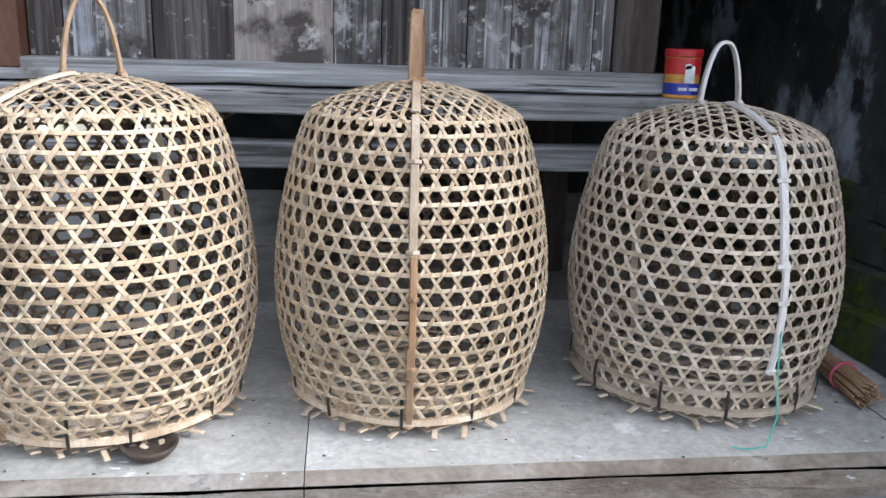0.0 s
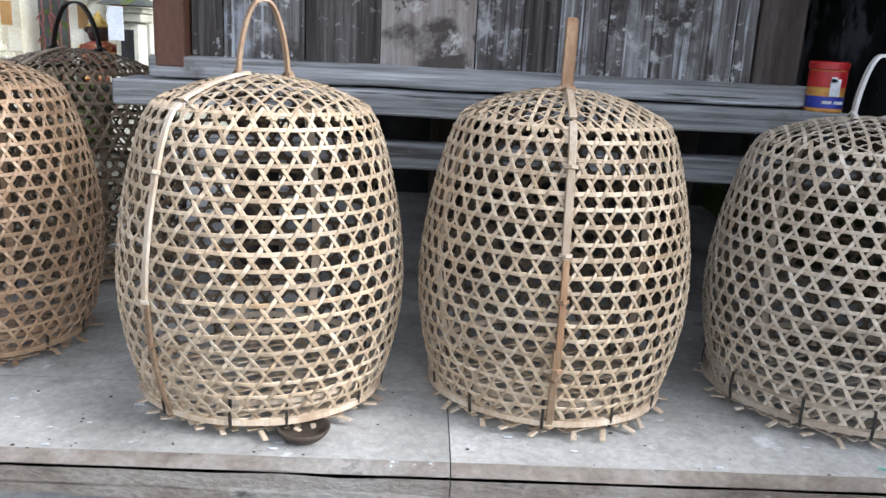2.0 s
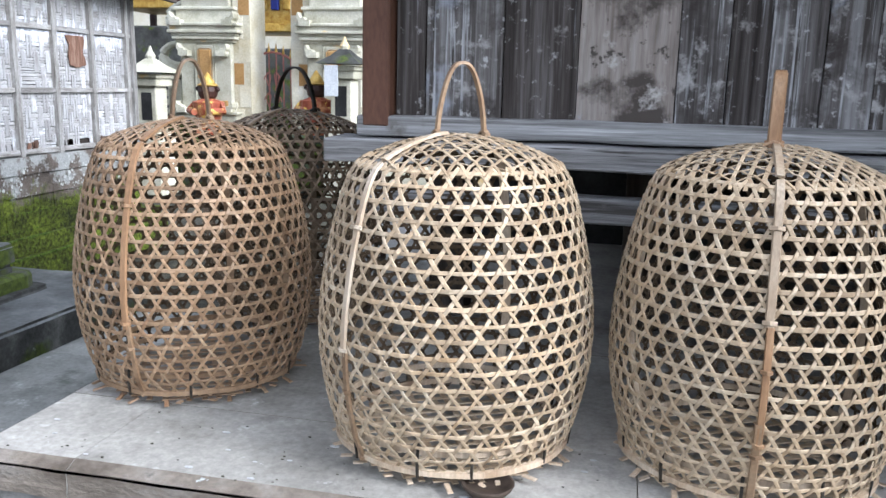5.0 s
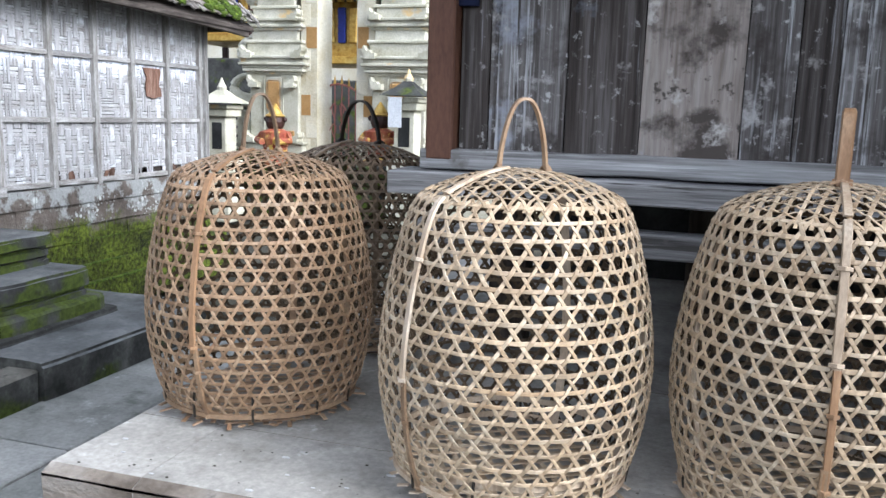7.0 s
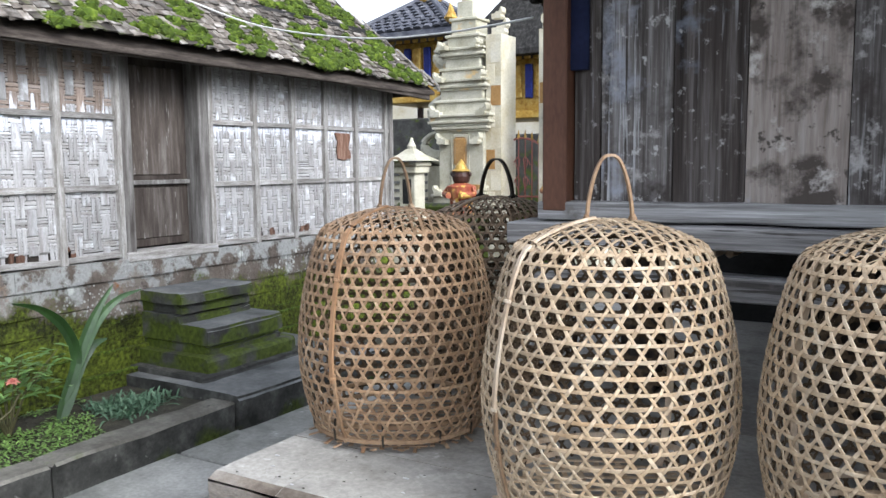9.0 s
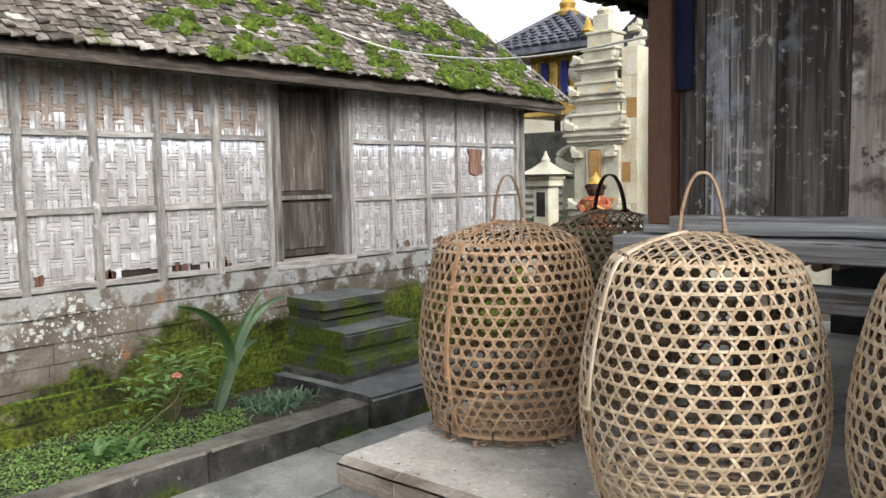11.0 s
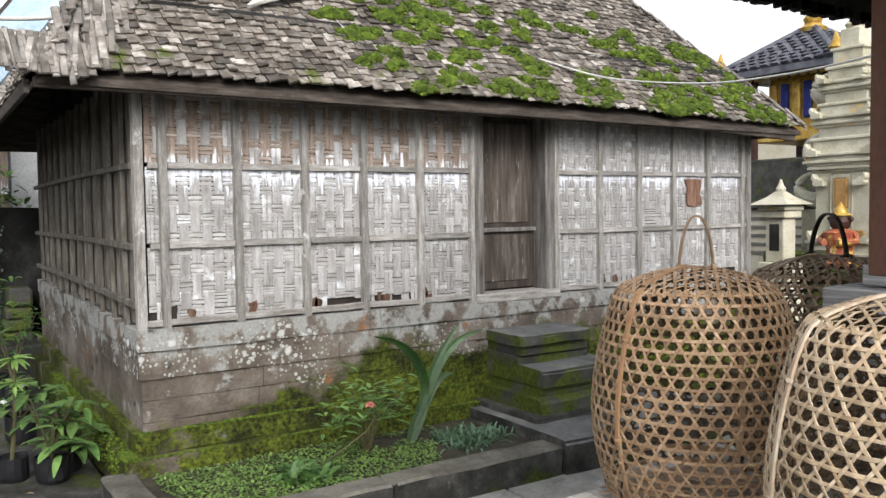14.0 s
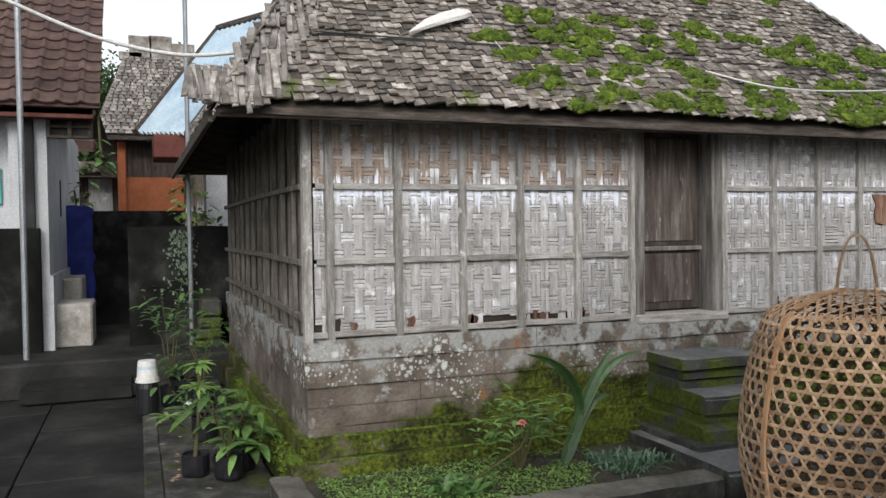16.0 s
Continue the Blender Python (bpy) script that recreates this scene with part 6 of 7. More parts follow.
part("window_slot", box(-9.8, -9.7, -2.275, -2.262, 1.0, 1.4, 0.0), M_BLACK, yard)
part("louvre_window", box(-8.69, -8.66, -2.95, -2.7, 1.1, 1.45, 0.004), M_TEAL, yard, "teal window shutter")
part("eave_beam", box(-8.35, -8.2, -7, -1.84, 1.9, 2.02, 0.005), M_RUST, yard, "red painted eave beam")
vent = part("vent_box", box(-8.55, -8.4, -2.26, -1.86, 1.74, 1.94, 0.0), M_BLACK, yard, "dark louvred vent under the eave")
for yy in (-2.25, -2.06, -1.88):
    part("vent_post", box(-8.4, -8.36, yy - 0.018, yy + 0.018, 1.73, 1.95, 0.003), M_FASCIA, vent)
for zz in (1.74, 1.84, 1.93):
    part("vent_slat", box(-8.395, -8.365, -2.26, -1.86, zz - 0.012, zz + 0.012, 0.002), M_FASCIA, vent)
troof = part("tile_roof", box(-8.2, -8.15, -7, -1.78, 2.0, 2.05, 0.0), M_TILE, yard)
SL = math.atan2(2.0, 2.6)
tile_shapes = []
for k in range(3):
    bm = bmesh.new()
    n = 8
    lo, hi = [], []
    for q in range(n + 1):
        f = q / n
        zz = 0.022 * math.sin(math.pi * min(1, f / 0.35)) if f < 0.35 else -0.008 * math.sin(math.pi * (f - 0.35) / 0.65)
        lo.append((bm.verts.new((0.0, 0.2 * f, zz + 0.014)), bm.verts.new((0.0, 0.2 * f, zz))))
        hi.append((bm.verts.new((-0.27, 0.2 * f, zz)), bm.verts.new((-0.27, 0.2 * f, zz - 0.014))))
    for q in range(n):
        bm.faces.new((lo[q][0], lo[q + 1][0], hi[q + 1][0], hi[q][0]))
        bm.faces.new((lo[q][1], lo[q + 1][1], lo[q + 1][0], lo[q][0]))
        bm.faces.new((hi[q][1], hi[q + 1][1], lo[q + 1][1], lo[q][1]))
    bmesh.ops.recalc_face_normals(bm, faces=bm.faces)
    me = bpy.data.meshes.new("roof_tile")
    bm.to_mesh(me)
    bm.free()
    me.materials.append(mat("clay tile", [(0.05, 0.03, 0.026), (0.1, 0.06, 0.05), (0.15, 0.095, 0.08)], 5.0, rough=0.75, bump=0.3, vary=0.2) if k == 0 else tile_shapes[0].materials[0])
    tile_shapes.append(me)
for r_ in range(13):
    for c_ in range(11):
        ob = new("roof_tile", tile_shapes[(r_ * 3 + c_) % 3])
        ob.parent = troof
        d_ = 0.22 * r_
        ob.matrix_basis = pose(-8.12 - d_ * math.cos(SL), -1.98 - 0.195 * c_ + rng.uniform(-0.004, 0.004), 2.03 + d_ * math.sin(SL) + rng.uniform(-0.003, 0.003), 0, math.degrees(SL) - 2, 0)
part("roof_deck", box(-10.9, -8.25, -7, -1.8, 2.0, 2.02, 0.0), M_FASCIA, yard)
bm = bmesh.new()
vv = [bm.verts.new(p) for p in ((-8.2, -7, 1.99), (-8.2, -1.82, 1.99), (-10.9, -1.82, 4.05), (-10.9, -7, 4.05))]
bm.faces.new(vv)
vv2 = [bm.verts.new(v.co + Vector((0, 0, -0.05))) for v in vv]
bm.faces.new(vv2[::-1])
for k in range(4):
    bm.faces.new((vv[k], vv2[k], vv2[(k + 1) % 4], vv[(k + 1) % 4]))
part("roof_slope", bm, M_FASCIA, yard)

bench = tagged(mesh_ob("cement_bench", box(-9.3, -8.6, -2.3, -1.91, -0.34, 0.1, 0.02), M_CONC), "low worn cement bench on the terrace", "bench")
tagged(mesh_ob("cement_bench", box(-10.2, -9.4, -2.25, -2.05, -0.34, 0.32, 0.02), M_CONC), "higher cement block on the terrace", "bench")
bm = box(-10.55, -10.5, -2.46, -1.97, -0.1, 1.12, 0.0)
bmesh.ops.subdivide_edges(bm, edges=bm.edges, cuts=9, use_grid_fill=True)
tagged(mesh_ob("blue_tarpaulin", wobble(bm, 0.05, 6), M_BLUECLOTH, smooth=True), "creased blue tarpaulin hung over a low wall", "tarpaulin")
tagged(mesh_ob("wall_back", box(-10.85, -10.6, -2.6, 0.5, -0.35, 1.08, 0.0), M_DARKWALL), "dark low wall behind the tarpaulin", "wall", kind="structure")

# far shingled house
farh = empty("far_house", -14, -1.5, GZ, label="far village house with grey shingle roof and orange wall", category="house")
farh.matrix_world = Matrix.Identity(4)
part("orange_wall", box(-14.2, -14, -1.7, 0.6, -0.3, 1.72, 0.0), M_ORANGE, farh, "orange painted wall")
part("brick_wall", box(-14.25, -14.05, -2.0, 0.6, 1.72, 2.4, 0.0), M_DOOR, farh)
part("brick_pier", box(-14.1, -13.9, -1.75, -1.62, -0.3, 2.3, 0.02), M_ORANGE, farh, "carved brick pier")
bm = bmesh.new()
quad = [(-13.7, -2.1, 2.36), (-13.7, 0.9, 2.36), (-15.6, 0.4, 4.0), (-15.6, -1.62, 4.0)]
vv = [bm.verts.new(p) for p in quad]
bm.faces.new(vv)
vv2 = [bm.verts.new(v.co - Vector((0, 0, 0.06))) for v in vv]
bm.faces.new(vv2[::-1])
for k in range(4):
    bm.faces.new((vv[k], vv2[k], vv2[(k + 1) % 4], vv[(k + 1) % 4]))
frf = part("roof", bm, M_FASCIA, farh)
bm = bmesh.new()
for j in range(24):
    f = j / 24
    y0, y1 = -2.1 + 0.48 * f, 0.9 - 0.5 * f
    y = y0
    while y < y1:
        w = rng.uniform(0.08, 0.13)
        ribbon([(-13.68 - 1.9 * f, y + w / 2, 2.4 + 1.64 * f), (-13.68 - 1.9 * f - 0.13, y + w / 2, 2.4 + 1.64 * f + 0.09)], [(0, 1, 0)] * 2, [(1, 0, 1)] * 2, [w * 0.92] * 2, 0.02, bm)
        y += w
ob = part("shingles", bm, M_RIDGE, frf)
ob["kind"] = "stuff"
for y0, z1 in ((-1.72, 0.0), (-1.55, 0.3), (-1.2, 0.32), (-0.8, 0.2)):
    part("ridge_board", box(-15.65, -15.55, y0, y0 + 0.4, 3.95, 4.1 + z1, 0.01), M_RIDGE, frf, "bleached ridge boards")
tagged(mesh_ob("wall_far", box(-16.5, -16.3, -8, 4, GZ, 1.9, 0.0), M_DOOR), "dark wall at the back of the village", "wall", kind="structure")
# woven hut panel
hut = empty("woven_hut", -14.5, -2, GZ, label="small hut with pale woven panel and tiled roof", category="hut")
hut.matrix_world = Matrix.Identity(4)
part("hut_wall", box(-14.7, -14.5, -2.9, -1.75, -0.3, 1.75, 0.0), M_DOOR, hut)
part("woven_panel", wobble(box(-14.5, -14.47, -2.22, -1.85, 1.1, 1.72, 0.0), 0.004), M_WEAVE, hut, "pale woven bamboo panel")
part("hut_roof", wobble(box(-14.6, -14.1, -2.95, -1.72, 1.78, 1.98, 0.03), 0.03, 6), M_SHINGLE, hut)
part("upper_tiles", wobble(box(-14.9, -14.2, -2.95, -2.1, 2.12, 2.35, 0.03), 0.03, 6), M_TILE, hut)

# blue zinc roof
zr = empty("zinc_shed", -9.5, -0.8, GZ, label="neighbour's shed with faded blue corrugated zinc roof", category="shed")
zr.matrix_world = Matrix.Identity(4)
bm = bmesh.new()
cols = []
BL, BR, TL, TR = Vector((-9.0, -1.432, 1.881)), Vector((-8.2, -1.019, 1.796)), Vector((-10.6, -0.436, 3.404)), Vector((-9.8, 0.086, 3.429))
for k in range(41):
    f = k / 40
    wv = Vector((0.3, -0.45, 0.6)) * 0.03 * math.sin(k * math.pi / 2)
    a, b = BL.lerp(BR, f) + wv, TL.lerp(TR, f) + wv
    dn = Vector((0, 0, -0.012))
    cols.append((bm.verts.new(a), bm.verts.new(b), bm.verts.new(a + dn), bm.verts.new(b + dn)))
for A, B in zip(cols, cols[1:]):
    bm.faces.new((A[0], B[0], B[1], A[1]))
    bm.faces.new((A[2], A[3], B[3], B[2]))
    bm.faces.new((A[0], A[2], B[2], B[0]))
part("zinc_sheet", bm, M_ZINC, zr, "faded blue corrugated sheet")
part("ridge_cap", cyl(TL + Vector((0, 0, 0.03)), TR + Vector((0, 0, 0.03)), 0.05, n=6), M_FASCIA, zr, "dark ridge cap")
part("verge_board", cyl(BL + Vector((0, -0.03, 0.0)), TL + Vector((0, -0.03, 0.0)), 0.04, n=4), M_FASCIA, zr, "dark verge board")
part("eave_board", box(-8.95, -8.3, -1.3, -0.98, 1.55, 1.78, 0.01), M_RUST, zr, "dark red eave boards")
part("shed_wall", box(-10.4, -9.0, -0.75, 0.4, -0.34, 1.7, 0.0), M_WHITEWALL, zr)
part("shed_door", box(-9.0, -8.985, -0.98, -0.78, -0.34, 1.6, 0.0), M_WEAVE_BROWN, zr)
part("white_lintel", box(-9.1, -8.95, -1.05, -0.2, 1.5, 1.62, 0.005), M_WHITECLOTH, zr)
# galvanised poles
for x, y, z0, z1, r_ in ((-8.2, -0.98, -0.33, 3.6, 0.022), (-7.9, -2.43, -0.33, 3.3, 0.026)):
    tagged(mesh_ob("metal_pole", cyl((x, y, z0), (x, y, z1), r_, n=10), M_METAL), "thin galvanised pole standing on the terrace", "pole", "metal poles")


# ---- cords ----
def cord(points, r, label):
    pts = [Vector(p) for p in points]
    out = []
    for a, b, c, d in zip([pts[0]] + pts[:-2], pts[:-1], pts[1:], pts[2:] + [pts[-1]]):
        for k in range(8):
            t_ = k / 8
            out.append(0.5 * ((2 * b) + (c - a) * t_ + (2 * a - 5 * b + 4 * c - d) * t_ ** 2 + (3 * b - a - 3 * c + d) * t_ ** 3))
    out.append(pts[-1])
    return tagged(mesh_ob("cord", tube(out, r, 6), M_ROPE, smooth=True), label, "cord", "cords over the yard")


cord([(-4.13, 1.99, 1.82), (-3.8, 2.34, 1.66), (-3.04, 2.38, 1.52), (-2.37, 2.25, 1.47), (-1.6, 1.83, 1.42)], 0.006, "white cord slung from the roof to the pavilion")
cord([(-4.05, -0.93, 1.73), (-4.2, -1.24, 1.725), (-4.3, -1.64, 1.81), (-4.28, -2.1, 1.98), (-4.2, -2.9, 2.3)], 0.011, "thick white cord slung from the roof corner")
cord([(-4.75, 0.46, 2.42), (-4.3, 0.55, 2.0), (-3.95, 0.66, 1.66)], 0.003, "thin pale string lying down the roof")
bm = ribbon([(-4.18, 0.02, 1.93), (-4.23, 0.14, 2.0), (-4.28, 0.27, 2.06), (-4.33, 0.4, 2.11), (-4.37, 0.47, 2.13)], [(-0.315, -0.273, 0.315)] * 5, [(0.7, -0.1, 0.7)] * 5, [0.015, 0.06, 0.1, 0.1, 0.05], 0.02)
tagged(mesh_ob("palm_sheath", wobble(bm, 0.008, 9), M_GREYBIRD), "dry bleached palm sheath lying on the shingles", "palm sheath")

# ---- small things on the platform ----
tin = empty("snack_tin", 0.672, 0.38, 0.592, label="red yellow and blue printed tin on the ledge beam", category="tin")
part("body", lathe([(0.042, 0.0), (0.043, 0.004), (0.042, 0.01), (0.042, 0.098), (0.043, 0.1)], 28), M_CANYELLOW, tin, smooth=True)
part("blue_band", lathe([(0.0424, 0.01), (0.0428, 0.011), (0.0428, 0.036), (0.0424, 0.037)], 28), M_CANBLUE, tin, "blue printed band")
part("red_band", lathe([(0.0424, 0.058), (0.0428, 0.059), (0.0428, 0.094), (0.0424, 0.095)], 28), M_CANRED, tin, "red printed band")
part("lid", lathe([(0.044, 0.098), (0.0455, 0.1), (0.0455, 0.114), (0.043, 0.117)], 28), M_CANRED, tin, "red plastic lid")
bm = bmesh.new()
for dx, z0, z1, hw in ((0.0, 0.038, 0.078, 0.012), (-0.004, 0.07, 0.082, 0.007)):
    box(dx - hw, dx + hw, -0.0445, -0.0432, z0, z1, 0.0, bm=bm)
part("pale_emblem", bm, M_CANWHITE, tin, "pale printed emblem")
part("white_bar", box(-0.024, 0.024, -0.0425, -0.0365, 0.02, 0.027, 0.0), M_CANWHITE, tin, "white printed bar")

broom = empty("stick_bundle", 0.93, -0.12, 0.03, 0, label="bundle of thin palm sticks tied with pink string", category="broom")
rng = random.Random(5)
bm = bmesh.new()
for i in range(90):
    a, r_ = rng.uniform(0, 6.283), 0.028 * math.sqrt(rng.random())
    o = Vector((r_ * math.cos(a), 0, r_ * math.sin(a)))
    s = 0.75
    cyl(o + Vector((rng.uniform(-0.004, 0.004), rng.uniform(-0.01, 0.01), 0)), o * s + Vector((0.03, 0.34, 0)), 0.0021, n=4, bm=bm)
ob = part("palm_sticks", bm, M_BAMBOO_BROWN, broom)
ob["kind"] = "stuff"
part("pink_tie", tube([(0.031 * math.cos(k * 0.5) + 0.01, 0.1, 0.031 * math.sin(k * 0.5)) for k in range(14)], 0.003, 5), M_PINK, broom, "pink string tie")

bowl = tagged(mesh_ob("coconut_bowl", lathe([(0.02, 0.0), (0.035, 0.004), (0.046, 0.016), (0.049, 0.024), (0.045, 0.024), (0.038, 0.012), (0.01, 0.01)], 20, at=(-0.475, -0.224, 0.001)), M_COCO, smooth=True), "dark coconut shell bowl tucked under a basket rim", "bowl")
# teal nylon string on the greyed basket
tagged(mesh_ob("nylon_string", tube([(0.66, -0.185, 0.34), (0.665, -0.198, 0.3), (0.66, -0.21, 0.26), (0.657, -0.22, 0.22), (0.652, -0.235, 0.15), (0.65, -0.248, 0.1), (0.648, -0.262, 0.06), (0.62, -0.285, 0.012), (0.58, -0.28, 0.006), (0.56, -0.27, 0.006)], 0.0016, 5), M_TEAL), "teal nylon string tied to the greyed basket", "string")
# debris: chips, droppings and husks
bm = bmesh.new()
for i in range(90):
    x, y = rng.uniform(-1.45, 0.95), rng.uniform(-0.3, 0.02)
    s = rng.uniform(0.001, 0.003)
    bmesh.ops.create_icosphere(bm, subdivisions=1, radius=s, matrix=Matrix.Translation((x, y, s * 0.4)) @ Matrix.Diagonal((1.5, 1, 0.5, 1)))
tagged(mesh_ob("grit", bm, M_EARTH), "dark grit and husks scattered on the slabs", "grit", kind="stuff")
bm = bmesh.new()
for i in range(40):
    x, y = rng.uniform(-1.45, 0.95), rng.uniform(-0.3, 0.0)
    s = rng.uniform(0.002, 0.006)
    bmesh.ops.create_icosphere(bm, subdivisions=1, radius=s, matrix=Matrix.Translation((x, y, s * 0.25)) @ Matrix.Diagonal((2.2, 1, 0.35, 1)))
tagged(mesh_ob("pale_chips", bm, M_CANWHITE), "pale chips and grains scattered on the slabs", "chips", kind="stuff")


# ---- plants ----
def leaf_geo(V, Fc, p, d, up, L, W, droop=0.3, fold=0.15, seg=5):
    """A pointed leaf from p along d, drooping."""
    d = Vector(d).normalized()
    s = d.cross(Vector(up)).normalized()
    u = s.cross(d).normalized()
    prev = None
    for j in range(seg + 1):
        f = j / seg
        c = Vector(p) + d * L * f - Vector((0, 0, droop * L * f * f))
        w = W * math.sin(math.pi * min(0.98, 0.08 + 0.92 * f)) ** 0.8 * 0.5
        k = len(V)
        V += [c - s * w + u * fold * w, c, c + s * w + u * fold * w]
        if prev is not None:
            Fc += [(prev, prev + 1, k + 1, k), (prev + 1, prev + 2, k + 2, k + 1)]
        prev = k


def leaf_mesh(name, V, Fc, material, parent, label=""):
    me = bpy.data.meshes.new(name)
    me.from_pydata(V, [], Fc)
    me.materials.append(material)
    ob = new(name, me)
    ob.parent = parent
    m_ = ob.modifiers.new("thick", "SOLIDIFY")
    m_.thickness = 0.0012
    if label:
        ob["label"] = label
    return ob


SZ = -0.5
rng = random.Random(61)
# strap-leaved lily
lily = empty("strap_lily", -3.62, 0.67, SZ, label="tall strap-leaved green lily in the planter", category="plant")
for width, curve in ((0.055, ((0.03, 0.1), (0.1, 0.3), (0.04, 0.47), (-0.08, 0.58), (-0.22, 0.63))), (0.05, ((0.04, 0.1), (0.12, 0.33), (0.2, 0.5), (0.31, 0.65))),
                     (0.045, ((0.05, 0.12), (0.15, 0.36), (0.23, 0.5), (0.33, 0.58), (0.45, 0.61))), (0.055, ((0.05, 0.1), (0.13, 0.27), (0.2, 0.35), (0.29, 0.37))),
                     (0.07, ((0.0, 0.0), (0.035, 0.09), (0.075, 0.18), (0.1, 0.25), (0.13, 0.24)))):
    V, Fc = [], []
    n = 6 * (len(curve) - 1)
    out_x = rng.uniform(-0.05, 0.12)
    for j in range(n + 1):
        f = j / n * (len(curve) - 1)
        i = min(int(f), len(curve) - 2)
        pt = [Vector((0, *curve[min(max(q, 0), len(curve) - 1)])) for q in (i - 1, i, i + 1, i + 2)]
        g = f - i
        c = 0.5 * (2 * pt[1] + (pt[2] - pt[0]) * g + (2 * pt[0] - 5 * pt[1] + 4 * pt[2] - pt[3]) * g ** 2 + (3 * pt[1] - pt[0] - 3 * pt[2] + pt[3]) * g ** 3)
        along = (pt[2] - pt[1]).normalized()
        wide = Vector((0.55, 0, 0)) + Vector((0, along.z, -along.y)) * 0.8
        w = width * 0.5 * min(1.0, 0.55 + 2 * j / n) * (1 - max(0.0, j / n - 0.55) ** 1.3 * 2.6)
        c.x += out_x * j / n
        V += [c - wide * w + Vector((0.25 * w, 0, 0)), c, c + wide * w + Vector((0.25 * w, 0, 0))]
        if j:
            q = 3 * j
            Fc += [(q - 3, q - 2, q + 1, q), (q - 2, q - 1, q + 2, q + 1)]
    leaf_mesh("strap_leaf", V, Fc, M_LEAF_DEEP, lily)
# rose bush
rose = empty("rose_bush", -3.6, 0.4, SZ, label="small leafy rose bush with one salmon flower", category="plant")
bm = bmesh.new()
tips = []
for k in range(9):
    a = k * 2.3
    tip = Vector((0.12 * math.cos(a), 0.24 * math.sin(a) + 0.02, rng.uniform(0.22, 0.48)))
    tube([(0, 0, 0), tip * 0.4 + Vector((0, 0, 0.08)), tip], 0.006, 5, bm, 0.002)
    tips.append(tip)
tube([(0.1, -0.32, 0.02), (0.15, -0.2, 0.11), (0.19, -0.09, 0.19), (0.2, -0.05, 0.26), (0.2, -0.08, 0.31)], 0.005, 5, bm, 0.004)
part("stem", bm, M_STEM, rose)
V, Fc = [], []
for tip in tips:
    for k in range(22):
        c = tip * rng.uniform(0.55, 1.05) + Vector((rng.gauss(0, 0.04), rng.gauss(0, 0.05), rng.gauss(0, 0.03)))
        a = rng.uniform(0, 6.283)
        leaf_geo(V, Fc, c, (math.cos(a), math.sin(a), rng.uniform(-0.1, 0.7)), (0.1, 0, 1), rng.uniform(0.045, 0.08), rng.uniform(0.016, 0.028), 0.25, 0.2, 3)
leaf_mesh("foliage", V, Fc, M_LEAF_MID, rose)
V, Fc = [], []
for k in range(34):
    a, e = k * 2.4, 0.2 + 1.3 * (k / 34)
    leaf_geo(V, Fc, (0.2, -0.08, 0.315), (math.cos(a) * math.cos(e), math.sin(a) * math.cos(e), math.sin(e)), (0.1, 0, 1), 0.032, 0.014, 0.3, 0.2, 3)
leaf_mesh("flower", V, Fc, M_PETAL, rose, "salmon pink flower")


def tuft(x, y, z, n, L, W, mat_, name, label, spread=0.12, group="", flat=0.3, seed=0):
    rg = random.Random(seed)
    t = empty(name, x, y, z, label=label, category="plant", group=group)
    V, Fc = [], []
    for k in range(n):
        a, e = rg.uniform(0, 6.283), rg.uniform(flat, 1.35)
        p = (rg.gauss(0, spread), rg.gauss(0, spread), 0)
        leaf_geo(V, Fc, p, (math.cos(a) * math.cos(e), math.sin(a) * math.cos(e), math.sin(e)), (0.1, 0.05, 1), L * rg.uniform(0.6, 1.1), W, 0.45, 0.3, 4)
    leaf_mesh("foliage", V, Fc, mat_, t)
    return t


for i, (x, y) in enumerate(((-3.6, 0.9), (-3.5, 0.95), (-3.46, 1.04), (-3.55, 1.08), (-3.42, 0.9), (-3.62, 1.0), (-3.5, 1.16))):
    tuft(x, y, SZ, 60, 0.13, 0.011, M_LEAF_BLUE, "grass_tuft", "blue-green narrow-leaved grass tuft in the planter", 0.04, "grass tufts in the planter", 0.15, 70 + i)
for i, (x, y) in enumerate(((-3.5, 2.62), (-3.6, 2.75), (-3.45, 2.9))):
    tuft(x, y, GZ, 40, 0.2, 0.012, M_LEAF_BLUE, "grass_tuft", "green narrow-leaved grass tuft by the steps", 0.04, "grass tufts by the steps", 0.15, 170 + i)
for i, (x, y) in enumerate(((-3.42, -0.05), (-3.36, 0.03), (-3.5, 0.0))):
    tuft(x, y, SZ, 26, 0.15, 0.04, M_LEAF, "fern_clump", "low broad-leaved green plant in the planter", 0.05, "low plants in the planter", 0.25, 80 + i)
# ground cover
V, Fc = [], []
for k in range(6400):
    x, y = rng.uniform(-3.86, -3.18), rng.uniform(-0.64, 0.95)
    if noise.noise(Vector((x * 3, y * 3, 2))) + 0.25 * (y < 0.5) < -0.05:
        continue
    a = rng.uniform(0, 6.283)
    leaf_geo(V, Fc, (x, y, SZ + rng.uniform(0.0, 0.025)), (math.cos(a), math.sin(a), rng.uniform(0.1, 0.9)), (0, 0.1, 1), rng.uniform(0.012, 0.028), 0.012, 0.2, 0.1, 2)
me = bpy.data.meshes.new("ground_cover")
me.from_pydata(V, [], Fc)
me.materials.append(M_LEAF_LIGHT)
tagged(new("ground_cover", me), "small light green ground cover over the planter soil", "ground cover", kind="stuff")
